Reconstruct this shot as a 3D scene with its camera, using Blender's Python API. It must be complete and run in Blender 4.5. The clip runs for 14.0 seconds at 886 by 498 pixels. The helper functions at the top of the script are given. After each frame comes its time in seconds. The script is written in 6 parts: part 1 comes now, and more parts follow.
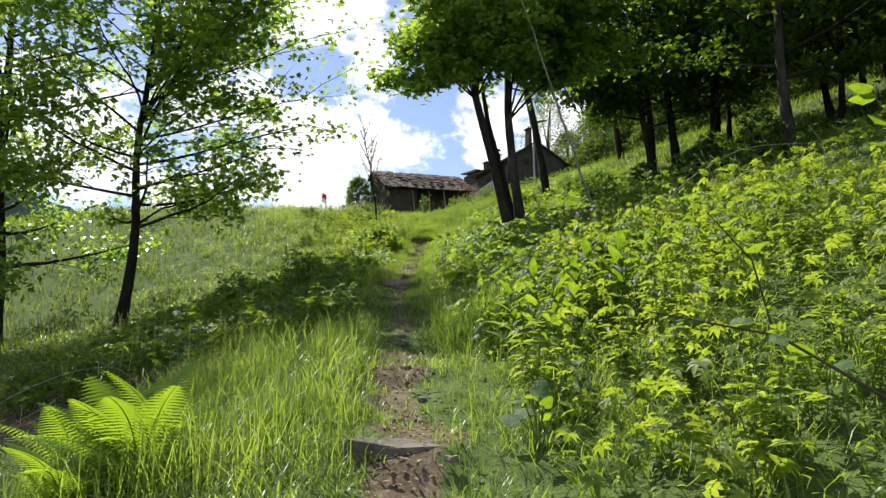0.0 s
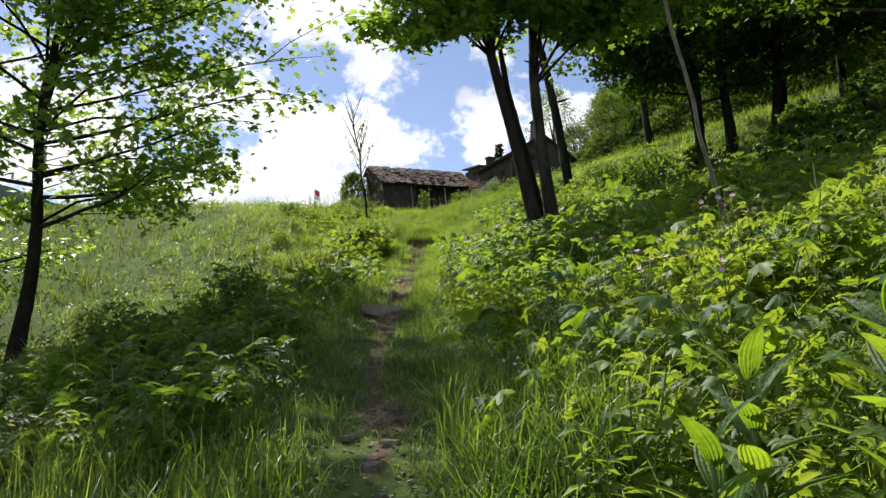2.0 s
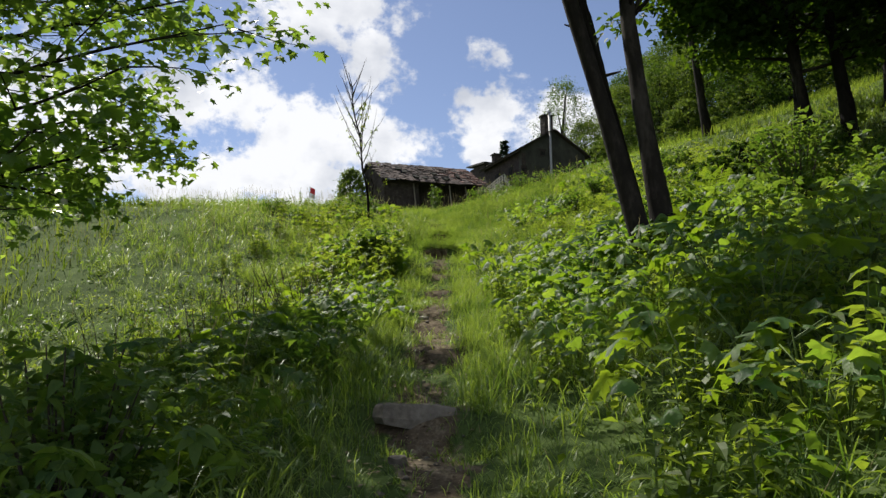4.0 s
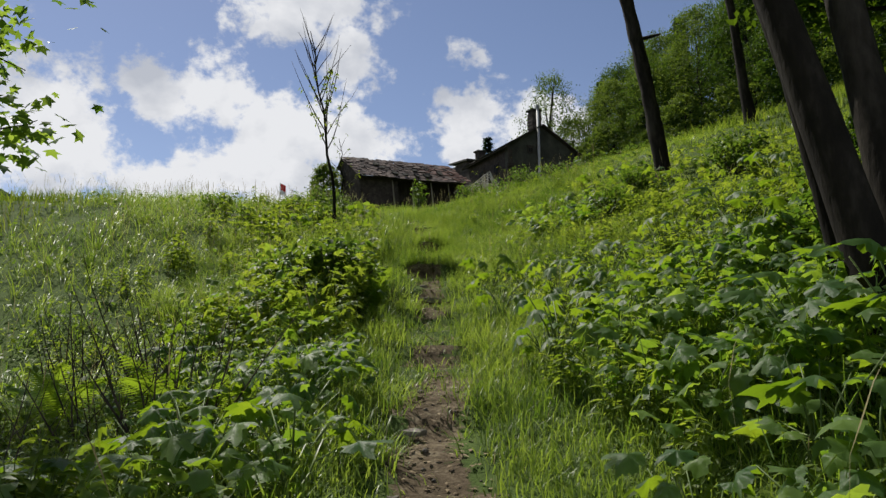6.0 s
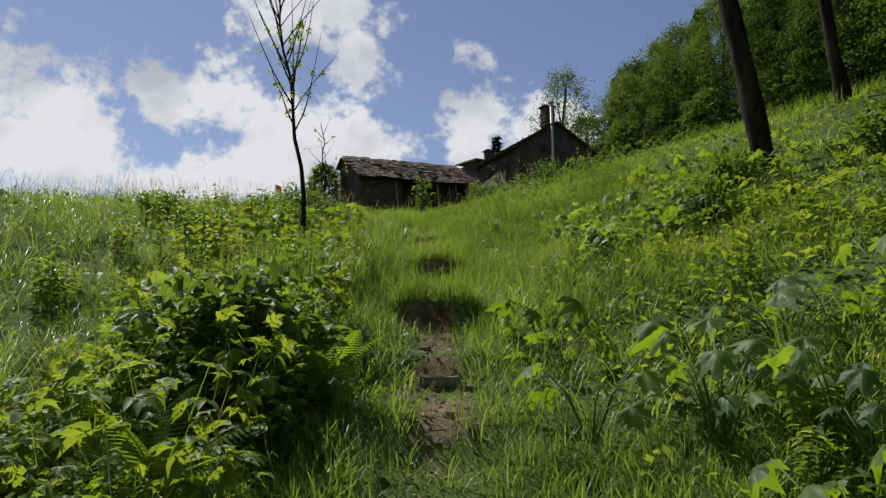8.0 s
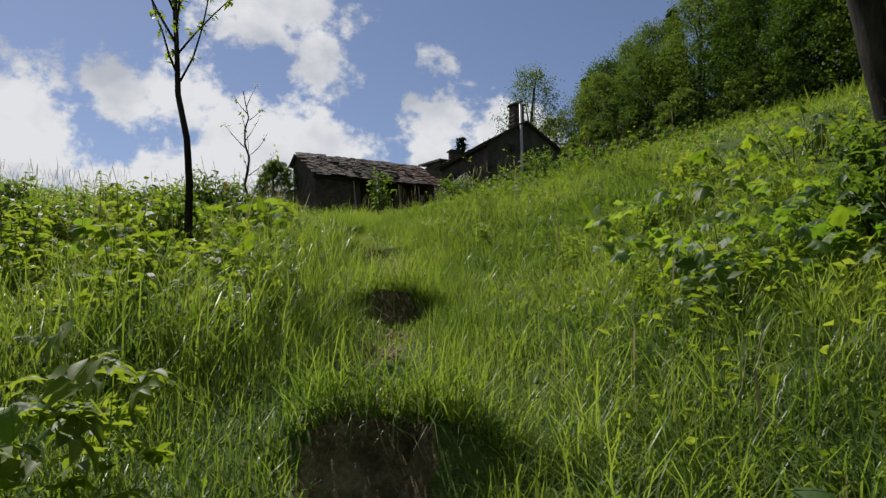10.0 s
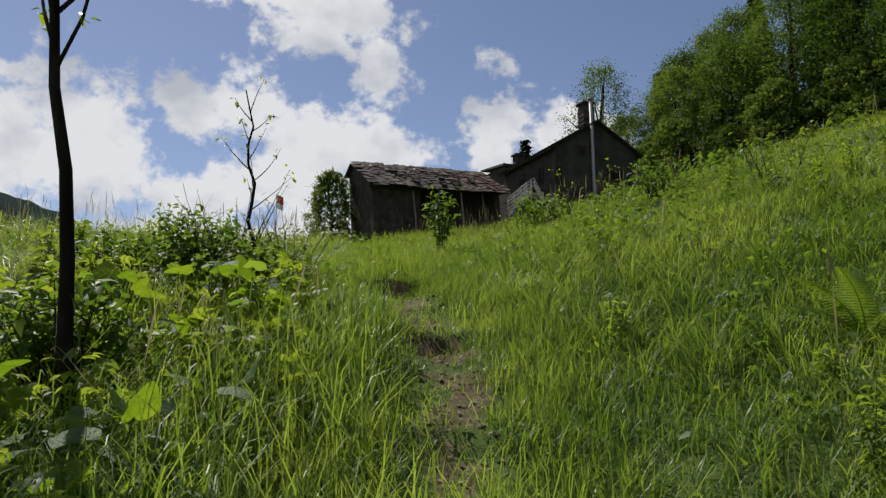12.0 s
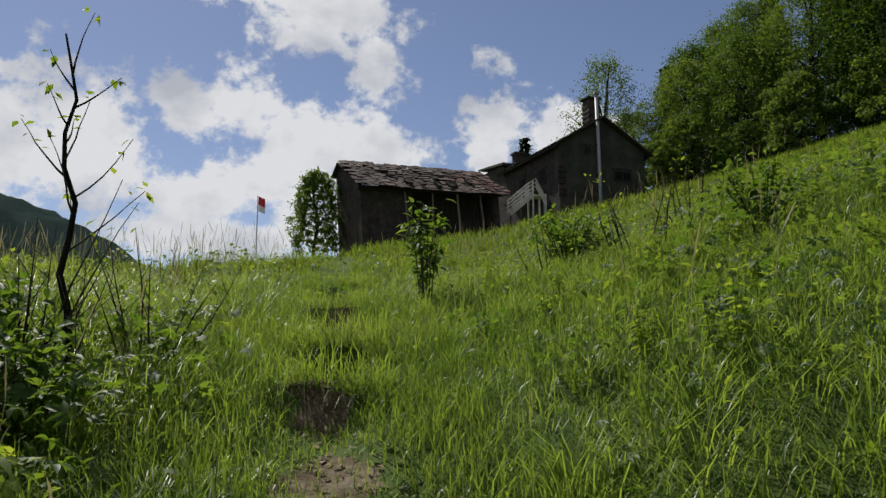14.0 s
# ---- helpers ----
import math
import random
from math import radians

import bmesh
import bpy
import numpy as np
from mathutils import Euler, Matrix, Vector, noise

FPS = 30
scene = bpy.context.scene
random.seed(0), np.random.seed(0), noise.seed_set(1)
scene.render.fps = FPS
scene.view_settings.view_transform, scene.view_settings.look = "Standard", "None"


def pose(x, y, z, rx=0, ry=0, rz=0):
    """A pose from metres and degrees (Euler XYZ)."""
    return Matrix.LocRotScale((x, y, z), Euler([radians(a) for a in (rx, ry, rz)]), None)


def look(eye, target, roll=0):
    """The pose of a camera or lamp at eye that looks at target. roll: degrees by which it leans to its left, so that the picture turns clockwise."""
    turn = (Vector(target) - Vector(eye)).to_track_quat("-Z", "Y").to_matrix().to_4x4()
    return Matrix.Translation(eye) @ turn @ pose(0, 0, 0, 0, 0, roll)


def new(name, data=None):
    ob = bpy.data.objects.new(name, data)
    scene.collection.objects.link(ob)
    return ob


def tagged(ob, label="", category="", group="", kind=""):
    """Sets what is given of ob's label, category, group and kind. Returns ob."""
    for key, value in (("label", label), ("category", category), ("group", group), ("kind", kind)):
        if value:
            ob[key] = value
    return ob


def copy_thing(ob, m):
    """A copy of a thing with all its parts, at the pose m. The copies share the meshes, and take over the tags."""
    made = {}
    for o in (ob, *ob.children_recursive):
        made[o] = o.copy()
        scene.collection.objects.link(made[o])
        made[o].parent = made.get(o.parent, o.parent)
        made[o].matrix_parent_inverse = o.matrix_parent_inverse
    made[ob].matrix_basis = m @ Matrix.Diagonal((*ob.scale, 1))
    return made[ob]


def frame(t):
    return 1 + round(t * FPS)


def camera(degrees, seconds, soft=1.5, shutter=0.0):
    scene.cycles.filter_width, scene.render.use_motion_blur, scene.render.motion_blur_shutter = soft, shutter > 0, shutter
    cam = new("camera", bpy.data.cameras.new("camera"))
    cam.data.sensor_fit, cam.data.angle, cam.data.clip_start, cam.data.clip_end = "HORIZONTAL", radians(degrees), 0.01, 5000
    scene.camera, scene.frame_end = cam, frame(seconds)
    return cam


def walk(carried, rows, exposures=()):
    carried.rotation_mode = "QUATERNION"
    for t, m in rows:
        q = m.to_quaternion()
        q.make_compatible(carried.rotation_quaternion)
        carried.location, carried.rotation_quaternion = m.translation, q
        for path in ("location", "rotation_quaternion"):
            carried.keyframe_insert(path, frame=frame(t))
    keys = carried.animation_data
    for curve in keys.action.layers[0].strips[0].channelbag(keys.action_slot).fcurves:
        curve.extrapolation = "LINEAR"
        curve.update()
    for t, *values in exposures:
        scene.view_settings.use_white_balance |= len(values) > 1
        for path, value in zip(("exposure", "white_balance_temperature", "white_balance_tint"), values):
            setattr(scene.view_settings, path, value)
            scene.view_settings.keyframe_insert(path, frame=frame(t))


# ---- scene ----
cam = camera(63.7, 14.0, soft=1.4)
METRES, EYE, TILT, LEAN, TURN = 30.0, 1.4, 8.0, 0.0, 0.7
ROWS = [
    (0.0, 0.0, 0.0, 0.0, 0.01, 0.48, 0.78),
    (0.5, -0.0017, 0.0373, 0.0023, -0.03, 0.42, 0.76),
    (1.0, -0.0024, 0.076, 0.0049, -0.31, 0.38, 0.71),
    (1.5, -0.0024, 0.1164, 0.007, -0.37, 0.3, 0.75),
    (2.0, -0.0037, 0.1538, 0.0067, -0.03, 0.35, 0.84),
    (2.5, -0.0058, 0.1913, 0.0077, 0.53, 0.37, 0.9),
    (3.0, -0.0123, 0.2332, 0.0124, 0.87, 0.39, 0.93),
    (5.5, -0.0333, 0.4321, 0.0198, -2.28, 0.26, 0.1),
    (6.0, -0.0318, 0.4691, 0.0256, -2.0, 0.28, 0.23),
    (6.5, -0.0277, 0.5058, 0.0313, -2.27, 0.35, 0.14),
    (7.0, -0.0267, 0.542, 0.0349, -2.37, 0.39, 0.04),
    (7.5, -0.0272, 0.5772, 0.0347, -1.96, 0.44, 0.12),
    (8.0, -0.0293, 0.613, 0.0347, -1.51, 0.5, 0.2),
    (8.5, -0.0306, 0.6531, 0.0375, -2.73, 0.6, -0.02),
    (11.0, -0.0253, 0.8039, 0.0507, -4.81, 0.92, -0.47),
    (11.5, -0.0262, 0.8381, 0.059, -1.58, 1.04, 0.14),
    (12.0, -0.027, 0.8663, 0.0651, 0.35, 1.05, 0.48),
    (12.5, -0.0243, 0.8971, 0.0697, 0.04, 1.06, 0.42),
    (13.0, -0.023, 0.9285, 0.073, -0.69, 1.05, 0.27),
    (13.5, -0.0222, 0.9601, 0.0759, -0.72, 0.96, 0.29),
    (14.0, -0.0233, 0.9913, 0.0834, 0.08, 0.95, 0.45),
]
walk(cam, [(t, pose(0, 0, EYE, TILT, LEAN, TURN) @ pose(METRES * x, METRES * y, METRES * z, 90 + pitch, roll, yaw)) for t, x, y, z, yaw, pitch, roll in ROWS],
     exposures=[(0.0, 0.92), (1.5, 0.82), (3.0, 0.52), (5.5, 0.1), (8.5, -0.06), (11.0, -0.06), (14.0, -0.14)])

# ---- sky, sun, exposure ----
SUN_ELEV, SUN_AZ = 52.0, -36.0  # degrees; azimuth from straight ahead (+y), negative to the left

sun_way = Vector((math.sin(radians(SUN_AZ)) * math.cos(radians(SUN_ELEV)), math.cos(radians(SUN_AZ)) * math.cos(radians(SUN_ELEV)), math.sin(radians(SUN_ELEV))))
sun_data = bpy.data.lights.new("sun", "SUN")
sun_data.energy, sun_data.angle, sun_data.color = 5.0, radians(0.55), (1.0, 0.95, 0.86)
sun = new("sun", sun_data)
sun.matrix_world = look(sun_way * 200, (0, 0, 0))


class Nodes:
    """A short way to write node trees."""

    def __init__(self, tree):
        self.tree = tree
        tree.nodes.clear()

    def add(self, kind, **sets):
        node = self.tree.nodes.new(kind)
        for key, value in sets.items():
            setattr(node, key, value)
        return node

    def link(self, a, b):
        self.tree.links.new(a, b)

    def math(self, op, a, b=None, c=None, clamp=False):
        node = self.add("ShaderNodeMath", operation=op, use_clamp=clamp)
        for slot, value in zip(node.inputs, (a, b, c)):
            if value is None:
                continue
            if isinstance(value, (int, float)):
                slot.default_value = value
            else:
                self.link(value, slot)
        return node.outputs[0]

    def noise(self, scale, detail=4.0, rough=0.55, vector=None, distort=0.0):
        node = self.add("ShaderNodeTexNoise")
        node.inputs["Scale"].default_value, node.inputs["Detail"].default_value = scale, detail
        node.inputs["Roughness"].default_value, node.inputs["Distortion"].default_value = rough, distort
        if vector is not None:
            self.link(vector, node.inputs["Vector"])
        return node.outputs["Fac"]

    def ramp(self, fac, stops):
        node = self.add("ShaderNodeValToRGB")
        el = node.color_ramp.elements
        while len(el) < len(stops):
            el.new(0.5)
        for e, (p, c) in zip(el, stops):
            e.position, e.color = p, (*c, 1)
        self.link(fac, node.inputs["Fac"])
        return node.outputs["Color"]

    def mix(self, fac, a, b, blend="MIX"):
        node = self.add("ShaderNodeMix", data_type="RGBA", blend_type=blend)
        for slot, value in ((node.inputs[0], fac), (node.inputs[6], a), (node.inputs[7], b)):
            if isinstance(value, (int, float)):
                slot.default_value = value
            elif isinstance(value, tuple):
                slot.default_value = (*value, 1)
            else:
                self.link(value, slot)
        return node.outputs[2]

    def vmath(self, op, a, b=None):
        node = self.add("ShaderNodeVectorMath", operation=op)
        for slot, value in zip(node.inputs, (a, b)):
            if value is None:
                continue
            if isinstance(value, tuple):
                slot.default_value = value
            else:
                self.link(value, slot)
        return node.outputs


world = bpy.data.worlds.new("world")
scene.world = world
world.use_nodes = True
n = Nodes(world.node_tree)
sky = n.add("ShaderNodeTexSky", sky_type="NISHITA", sun_disc=False, sun_elevation=radians(SUN_ELEV), sun_rotation=radians(SUN_AZ), altitude=1200, air_density=1.0, dust_density=0.6, ozone_density=1.4)
way = n.add("ShaderNodeTexCoord").outputs["Generated"]
# cumulus banks: direction of the middle, half width, half height
CLOUDS = [
    (-0.45, 0.845, 0.29, 0.075, 0.085), (-0.50, 0.83, 0.235, 0.08, 0.05), (-0.53, 0.80, 0.29, 0.06, 0.05), (-0.56, 0.76, 0.34, 0.07, 0.02),
    (-0.345, 0.88, 0.327, 0.042, 0.045), (-0.27, 0.90, 0.335, 0.065, 0.062), (-0.185, 0.935, 0.30, 0.105, 0.065), (-0.095, 0.955, 0.285, 0.07, 0.038),
    (-0.225, 0.945, 0.245, 0.11, 0.055), (-0.15, 0.88, 0.448, 0.10, 0.055), (-0.105, 0.917, 0.392, 0.05, 0.045), (-0.20, 0.85, 0.50, 0.14, 0.07),
    (0.072, 0.945, 0.322, 0.058, 0.042), (0.05, 0.957, 0.285, 0.034, 0.04), (0.15, 0.945, 0.30, 0.08, 0.05),
    (-0.33, 0.92, 0.215, 0.10, 0.03), (-0.33, 0.93, 0.165, 0.17, 0.035), (-0.17, 0.96, 0.19, 0.10, 0.04), (-0.62, 0.75, 0.26, 0.10, 0.07),
]
field = None
for cx, cy, cz, a, b in CLOUDS:
    off = n.vmath("SUBTRACT", way, (cx, cy, cz))[0]
    off = n.vmath("MULTIPLY", off, (1 / a, 2.5, 1 / b))[0]
    one = n.math("SUBTRACT", 1.0, n.vmath("LENGTH", off)["Value"])
    field = one if field is None else n.math("SMOOTH_MAX", field, one, 0.25)
# a thin torn puff between the banks
puff = n.vmath("MULTIPLY", n.vmath("SUBTRACT", way, (0.052, 0.917, 0.396))[0], (1 / 0.034, 2.5, 1 / 0.026))[0]
field = n.math("MAXIMUM", field, n.math("MINIMUM", n.math("SUBTRACT", 0.75, n.vmath("LENGTH", puff)["Value"]), 0.12))
# loose clouds over the rest of the sky
flat = n.vmath("MULTIPLY", way, (1.0, 1.0, 1.2))[0]
split = n.add("ShaderNodeSeparateXYZ")
n.link(way, split.inputs[0])
behind = n.math("MULTIPLY", n.math("SUBTRACT", 0.55, split.outputs[1]), 2.0, clamp=True)
loose = n.math("SUBTRACT", n.math("MULTIPLY", n.math("SUBTRACT", n.noise(2.2, 3, 0.5, flat), 0.52), 5.0), n.math("SUBTRACT", 1.0, behind))
field = n.math("MAXIMUM", field, loose)
billow = n.math("SUBTRACT", n.noise(15, 7, 0.6, flat, 0.1), 0.5)
field = n.math("ADD", field, n.math("MULTIPLY", billow, 2.4))
field = n.math("ADD", field, n.math("MULTIPLY", n.math("SUBTRACT", n.noise(52, 5, 0.6, flat, 0.1), 0.5), 1.1))
mask = n.add("ShaderNodeMapRange", interpolation_type="SMOOTHSTEP")
mask.inputs["From Min"].default_value, mask.inputs["From Max"].default_value = -0.12, 0.42
n.link(field, mask.inputs["Value"])
shade = n.ramp(n.noise(8, 5, 0.55, flat, 0.1), [(0.34, (5.2, 5.5, 6.2)), (0.58, (8.5, 8.6, 8.9))])
colour = n.mix(mask.outputs[0], n.mix(1.0, sky.outputs[0], (1.08, 0.98, 0.99), "MULTIPLY"), shade)
back = n.add("ShaderNodeBackground")
back.inputs["Strength"].default_value = 0.092
n.link(colour, back.inputs["Color"])
n.link(back.outputs[0], n.add("ShaderNodeOutputWorld").inputs["Surface"])


# ---- materials ----
def surface(name, colours, scale=4.0, rough=0.8, bump=0.3, fine=40.0, metal=0.0, stretch=None, island=False, spec=0.3, vary=0.16):
    """A rough solid: colours by two noises, with fine relief."""
    mat = bpy.data.materials.new(name)
    mat.use_nodes = True
    k = Nodes(mat.node_tree)
    at = k.add("ShaderNodeTexCoord").outputs["Object"]
    if stretch:
        at = k.vmath("MULTIPLY", at, stretch)[0]
    big, small = k.noise(scale, 5, 0.6, at), k.noise(fine, 4, 0.6, at)
    both = k.math("ADD", k.math("MULTIPLY", big, 0.65), k.math("MULTIPLY", small, 0.35))
    rnd = k.add("ShaderNodeNewGeometry").outputs["Random Per Island"] if island else k.add("ShaderNodeObjectInfo").outputs["Random"]
    both = k.math("ADD", both, k.math("MULTIPLY", k.math("SUBTRACT", rnd, 0.5), vary))
    lo, hi = 0.30, 0.70
    step = (hi - lo) / (len(colours) - 1)
    col = k.ramp(both, [(lo + i * step, c) for i, c in enumerate(colours)])
    b = k.add("ShaderNodeBsdfPrincipled")
    k.link(col, b.inputs["Base Color"])
    b.inputs["Metallic"].default_value, b.inputs["Specular IOR Level"].default_value = metal, spec
    k.link(k.math("ADD", k.math("MULTIPLY", small, 0.25), rough - 0.12), b.inputs["Roughness"])
    bm_node = k.add("ShaderNodeBump")
    bm_node.inputs["Strength"].default_value, bm_node.inputs["Distance"].default_value = bump, 0.03
    k.link(both, bm_node.inputs["Height"])
    k.link(bm_node.outputs[0], b.inputs["Normal"])
    k.link(b.outputs[0], k.add("ShaderNodeOutputMaterial").inputs["Surface"])
    return mat


def leafy(name, dark, light, through_dark, through_light, share=0.45, rough=0.45, island=True, spec=0.2, fine=60.0, bump=0.0, each=0.0):
    """Thin leaves: reflect their own green and let a yellower one through."""
    mat = bpy.data.materials.new(name)
    mat.use_nodes = True
    k = Nodes(mat.node_tree)
    rnd = k.add("ShaderNodeNewGeometry").outputs["Random Per Island"] if island else k.add("ShaderNodeObjectInfo").outputs["Random"]
    at = k.add("ShaderNodeTexCoord").outputs["Object"]
    patch = k.noise(0.7 if island else 3.0, 3, 0.5, at)
    grain = k.noise(fine, 3, 0.6, at)
    f = k.math("ADD", k.math("MULTIPLY", rnd, 0.5), k.math("ADD", k.math("SUBTRACT", k.math("MULTIPLY", patch, 1.2), 0.35), k.math("MULTIPLY", k.math("SUBTRACT", grain, 0.5), 0.35)), clamp=True)
    if each:
        f = k.math("ADD", f, k.math("MULTIPLY", k.math("SUBTRACT", k.add("ShaderNodeObjectInfo").outputs["Random"], 0.5), each), clamp=True)
    b = k.add("ShaderNodeBsdfPrincipled")
    k.link(k.ramp(f, [(0.2, dark), (0.85, light)]), b.inputs["Base Color"])
    b.inputs["Roughness"].default_value, b.inputs["Specular IOR Level"].default_value = rough, spec
    t = k.add("ShaderNodeBsdfTranslucent")
    if bump:
        rel = k.add("ShaderNodeBump")
        rel.inputs["Strength"].default_value, rel.inputs["Distance"].default_value = bump, 0.02
        k.link(grain, rel.inputs["Height"])
        k.link(rel.outputs[0], b.inputs["Normal"])
        k.link(rel.outputs[0], t.inputs["Normal"])
    k.link(k.ramp(f, [(0.2, through_dark), (0.85, through_light)]), t.inputs["Color"])
    m = k.add("ShaderNodeMixShader")
    m.inputs[0].default_value = share
    k.link(b.outputs[0], m.inputs[1])
    k.link(t.outputs[0], m.inputs[2])
    k.link(m.outputs[0], k.add("ShaderNodeOutputMaterial").inputs["Surface"])
    return mat


M_GRASS = leafy("grass", (0.046, 0.090, 0.018), (0.19, 0.262, 0.07), (0.13, 0.235, 0.018), (0.43, 0.545, 0.06), 0.48, 0.40, spec=0.3)
M_GRASS_FAR = leafy("far_grass", (0.05, 0.088, 0.016), (0.14, 0.185, 0.045), (0.14, 0.23, 0.014), (0.37, 0.45, 0.045), 0.42, 0.7, spec=0.05)
M_LITTER = surface("dead_leaf", [(0.09, 0.06, 0.035), (0.20, 0.15, 0.09), (0.34, 0.27, 0.17)], 6, 0.9, 0.1, island=True)
M_DRY = leafy("dry_grass", (0.22, 0.19, 0.09), (0.40, 0.34, 0.18), (0.25, 0.22, 0.10), (0.40, 0.35, 0.18), 0.35, 0.6)
M_HERB = leafy("herb_leaf", (0.050, 0.085, 0.015), (0.15, 0.20, 0.045), (0.21, 0.325, 0.015), (0.48, 0.57, 0.05), 0.48, 0.50, spec=0.2)
# a darker copy of the herb leaf, with shade worked into its green
M_HERB_DARK = leafy("dark_herb_leaf", (0.035, 0.075, 0.018), (0.10, 0.16, 0.035), (0.11, 0.22, 0.014), (0.30, 0.42, 0.04), 0.43, 0.5, spec=0.22)
M_BIG = leafy("broad_leaf", (0.035, 0.085, 0.025), (0.12, 0.18, 0.06), (0.20, 0.34, 0.012), (0.39, 0.53, 0.025), 0.46, 0.52, island=False, spec=0.25, fine=11, bump=0.5)
M_FERN = leafy("fern_leaf", (0.06, 0.13, 0.02), (0.11, 0.20, 0.03), (0.28, 0.42, 0.02), (0.40, 0.55, 0.03), 0.5, 0.5, island=False)
M_MAPLE = leafy("maple_leaf", (0.035, 0.08, 0.014), (0.10, 0.18, 0.028), (0.18, 0.34, 0.025), (0.46, 0.62, 0.07), 0.48, 0.36, spec=0.5)
# grove leaves are darker than the maples': the canopy's shade is in the green
M_GROVE_SHADE = leafy("shaded_grove_leaf", (0.018, 0.042, 0.010), (0.055, 0.10, 0.02), (0.06, 0.13, 0.006), (0.20, 0.32, 0.015), 0.36, 0.5, spec=0.15, each=0.5)
M_WOODS = leafy("woodland_leaf", (0.026, 0.052, 0.014), (0.09, 0.14, 0.034), (0.08, 0.155, 0.012), (0.27, 0.37, 0.035), 0.4, 0.55, spec=0.12, each=0.7)
M_SPRUCE = leafy("spruce_needles", (0.010, 0.028, 0.014), (0.025, 0.05, 0.022), (0.02, 0.05, 0.015), (0.04, 0.08, 0.02), 0.2, 0.6)
M_STALK = surface("green_stalk", [(0.05, 0.09, 0.02), (0.12, 0.17, 0.04)], 6, 0.6, 0.1)
M_BARK = surface("bark", [(0.006, 0.005, 0.004), (0.020, 0.017, 0.013), (0.06, 0.052, 0.042)], 3, 0.92, 1.0, 18, stretch=(1, 1, 0.35), spec=0.15)
M_BARK_PALE = surface("pale_bark", [(0.10, 0.09, 0.075), (0.20, 0.18, 0.15), (0.30, 0.27, 0.23)], 6, 0.85, 0.6, 30, stretch=(1, 1, 0.3))
M_TWIG = surface("twig", [(0.03, 0.024, 0.018), (0.09, 0.07, 0.05)], 8, 0.85, 0.2)


def ground_material():
    """Turf, and bare earth where the sheet is worn, with a broken edge between them."""
    mat = bpy.data.materials.new("ground")
    mat.use_nodes = True
    k = Nodes(mat.node_tree)
    at = k.add("ShaderNodeTexCoord").outputs["Object"]
    big, mid, small = k.noise(1.6, 5, 0.6, at), k.noise(9.0, 5, 0.65, at), k.noise(45.0, 4, 0.6, at)
    grain = k.math("ADD", k.math("MULTIPLY", mid, 0.6), k.math("MULTIPLY", small, 0.4))
    attr = k.add("ShaderNodeAttribute")
    attr.attribute_name = "bare"
    edge = k.math("ADD", attr.outputs["Fac"], k.math("MULTIPLY", k.math("SUBTRACT", mid, 0.5), 1.6))
    mask = k.ramp(edge, [(0.40, (0, 0, 0)), (0.62, (1, 1, 1))])
    turf = k.ramp(k.math("ADD", k.math("MULTIPLY", big, 0.5), k.math("MULTIPLY", grain, 0.5)), [(0.3, (0.028, 0.044, 0.013)), (0.5, (0.065, 0.098, 0.026)), (0.7, (0.115, 0.155, 0.045))])
    soil = k.ramp(k.math("ADD", k.math("MULTIPLY", big, 0.3), k.math("MULTIPLY", grain, 0.7)), [(0.34, (0.028, 0.021, 0.013)), (0.5, (0.10, 0.076, 0.050)), (0.66, (0.25, 0.21, 0.145))])
    mix = k.add("ShaderNodeMix")
    mix.data_type = "RGBA"
    k.link(mask, mix.inputs[0])
    k.link(turf, mix.inputs[6])
    k.link(soil, mix.inputs[7])
    b = k.add("ShaderNodeBsdfPrincipled")
    k.link(mix.outputs[2], b.inputs["Base Color"])
    b.inputs["Roughness"].default_value, b.inputs["Specular IOR Level"].default_value = 0.95, 0.08
    rel = k.add("ShaderNodeBump")
    rel.inputs["Strength"].default_value, rel.inputs["Distance"].default_value = 0.9, 0.022
    k.link(grain, rel.inputs["Height"])
    k.link(rel.outputs[0], b.inputs["Normal"])
    k.link(b.outputs[0], k.add("ShaderNodeOutputMaterial").inputs["Surface"])
    return mat


M_GROUND = ground_material()
M_ROCK = surface("step_stone", [(0.05, 0.042, 0.034), (0.125, 0.108, 0.088), (0.22, 0.195, 0.165)], 3.5, 0.85, 0.6, 30)
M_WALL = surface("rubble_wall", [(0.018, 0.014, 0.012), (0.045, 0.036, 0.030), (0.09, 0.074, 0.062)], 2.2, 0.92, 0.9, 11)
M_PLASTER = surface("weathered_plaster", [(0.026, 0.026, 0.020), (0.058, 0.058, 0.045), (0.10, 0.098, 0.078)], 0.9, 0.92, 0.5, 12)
M_SLATE = surface("stone_slate", [(0.024, 0.019, 0.017), (0.068, 0.050, 0.043), (0.135, 0.104, 0.09)], 3.0, 0.85, 0.5, 25, spec=0.15, vary=0.4)
M_SLATE_RED = surface("rusty_slate", [(0.05, 0.026, 0.02), (0.12, 0.065, 0.05), (0.19, 0.12, 0.10)], 3.0, 0.85, 0.5, 25, spec=0.15, vary=0.4)
M_SLATE_DARK = surface("mossy_slate", [(0.018, 0.018, 0.014), (0.04, 0.04, 0.032), (0.07, 0.066, 0.055)], 3.0, 0.9, 0.5, 25, spec=0.15)
M_PALE_TIMBER = surface("pale_timber", [(0.30, 0.275, 0.24), (0.48, 0.45, 0.41), (0.62, 0.59, 0.54)], 4, 0.8, 0.3, 30, stretch=(0.4, 1, 1))
M_TIMBER = surface("grey_timber", [(0.09, 0.075, 0.06), (0.19, 0.165, 0.135), (0.30, 0.27, 0.23)], 7, 0.85, 0.4, 35, stretch=(1, 1, 0.2))
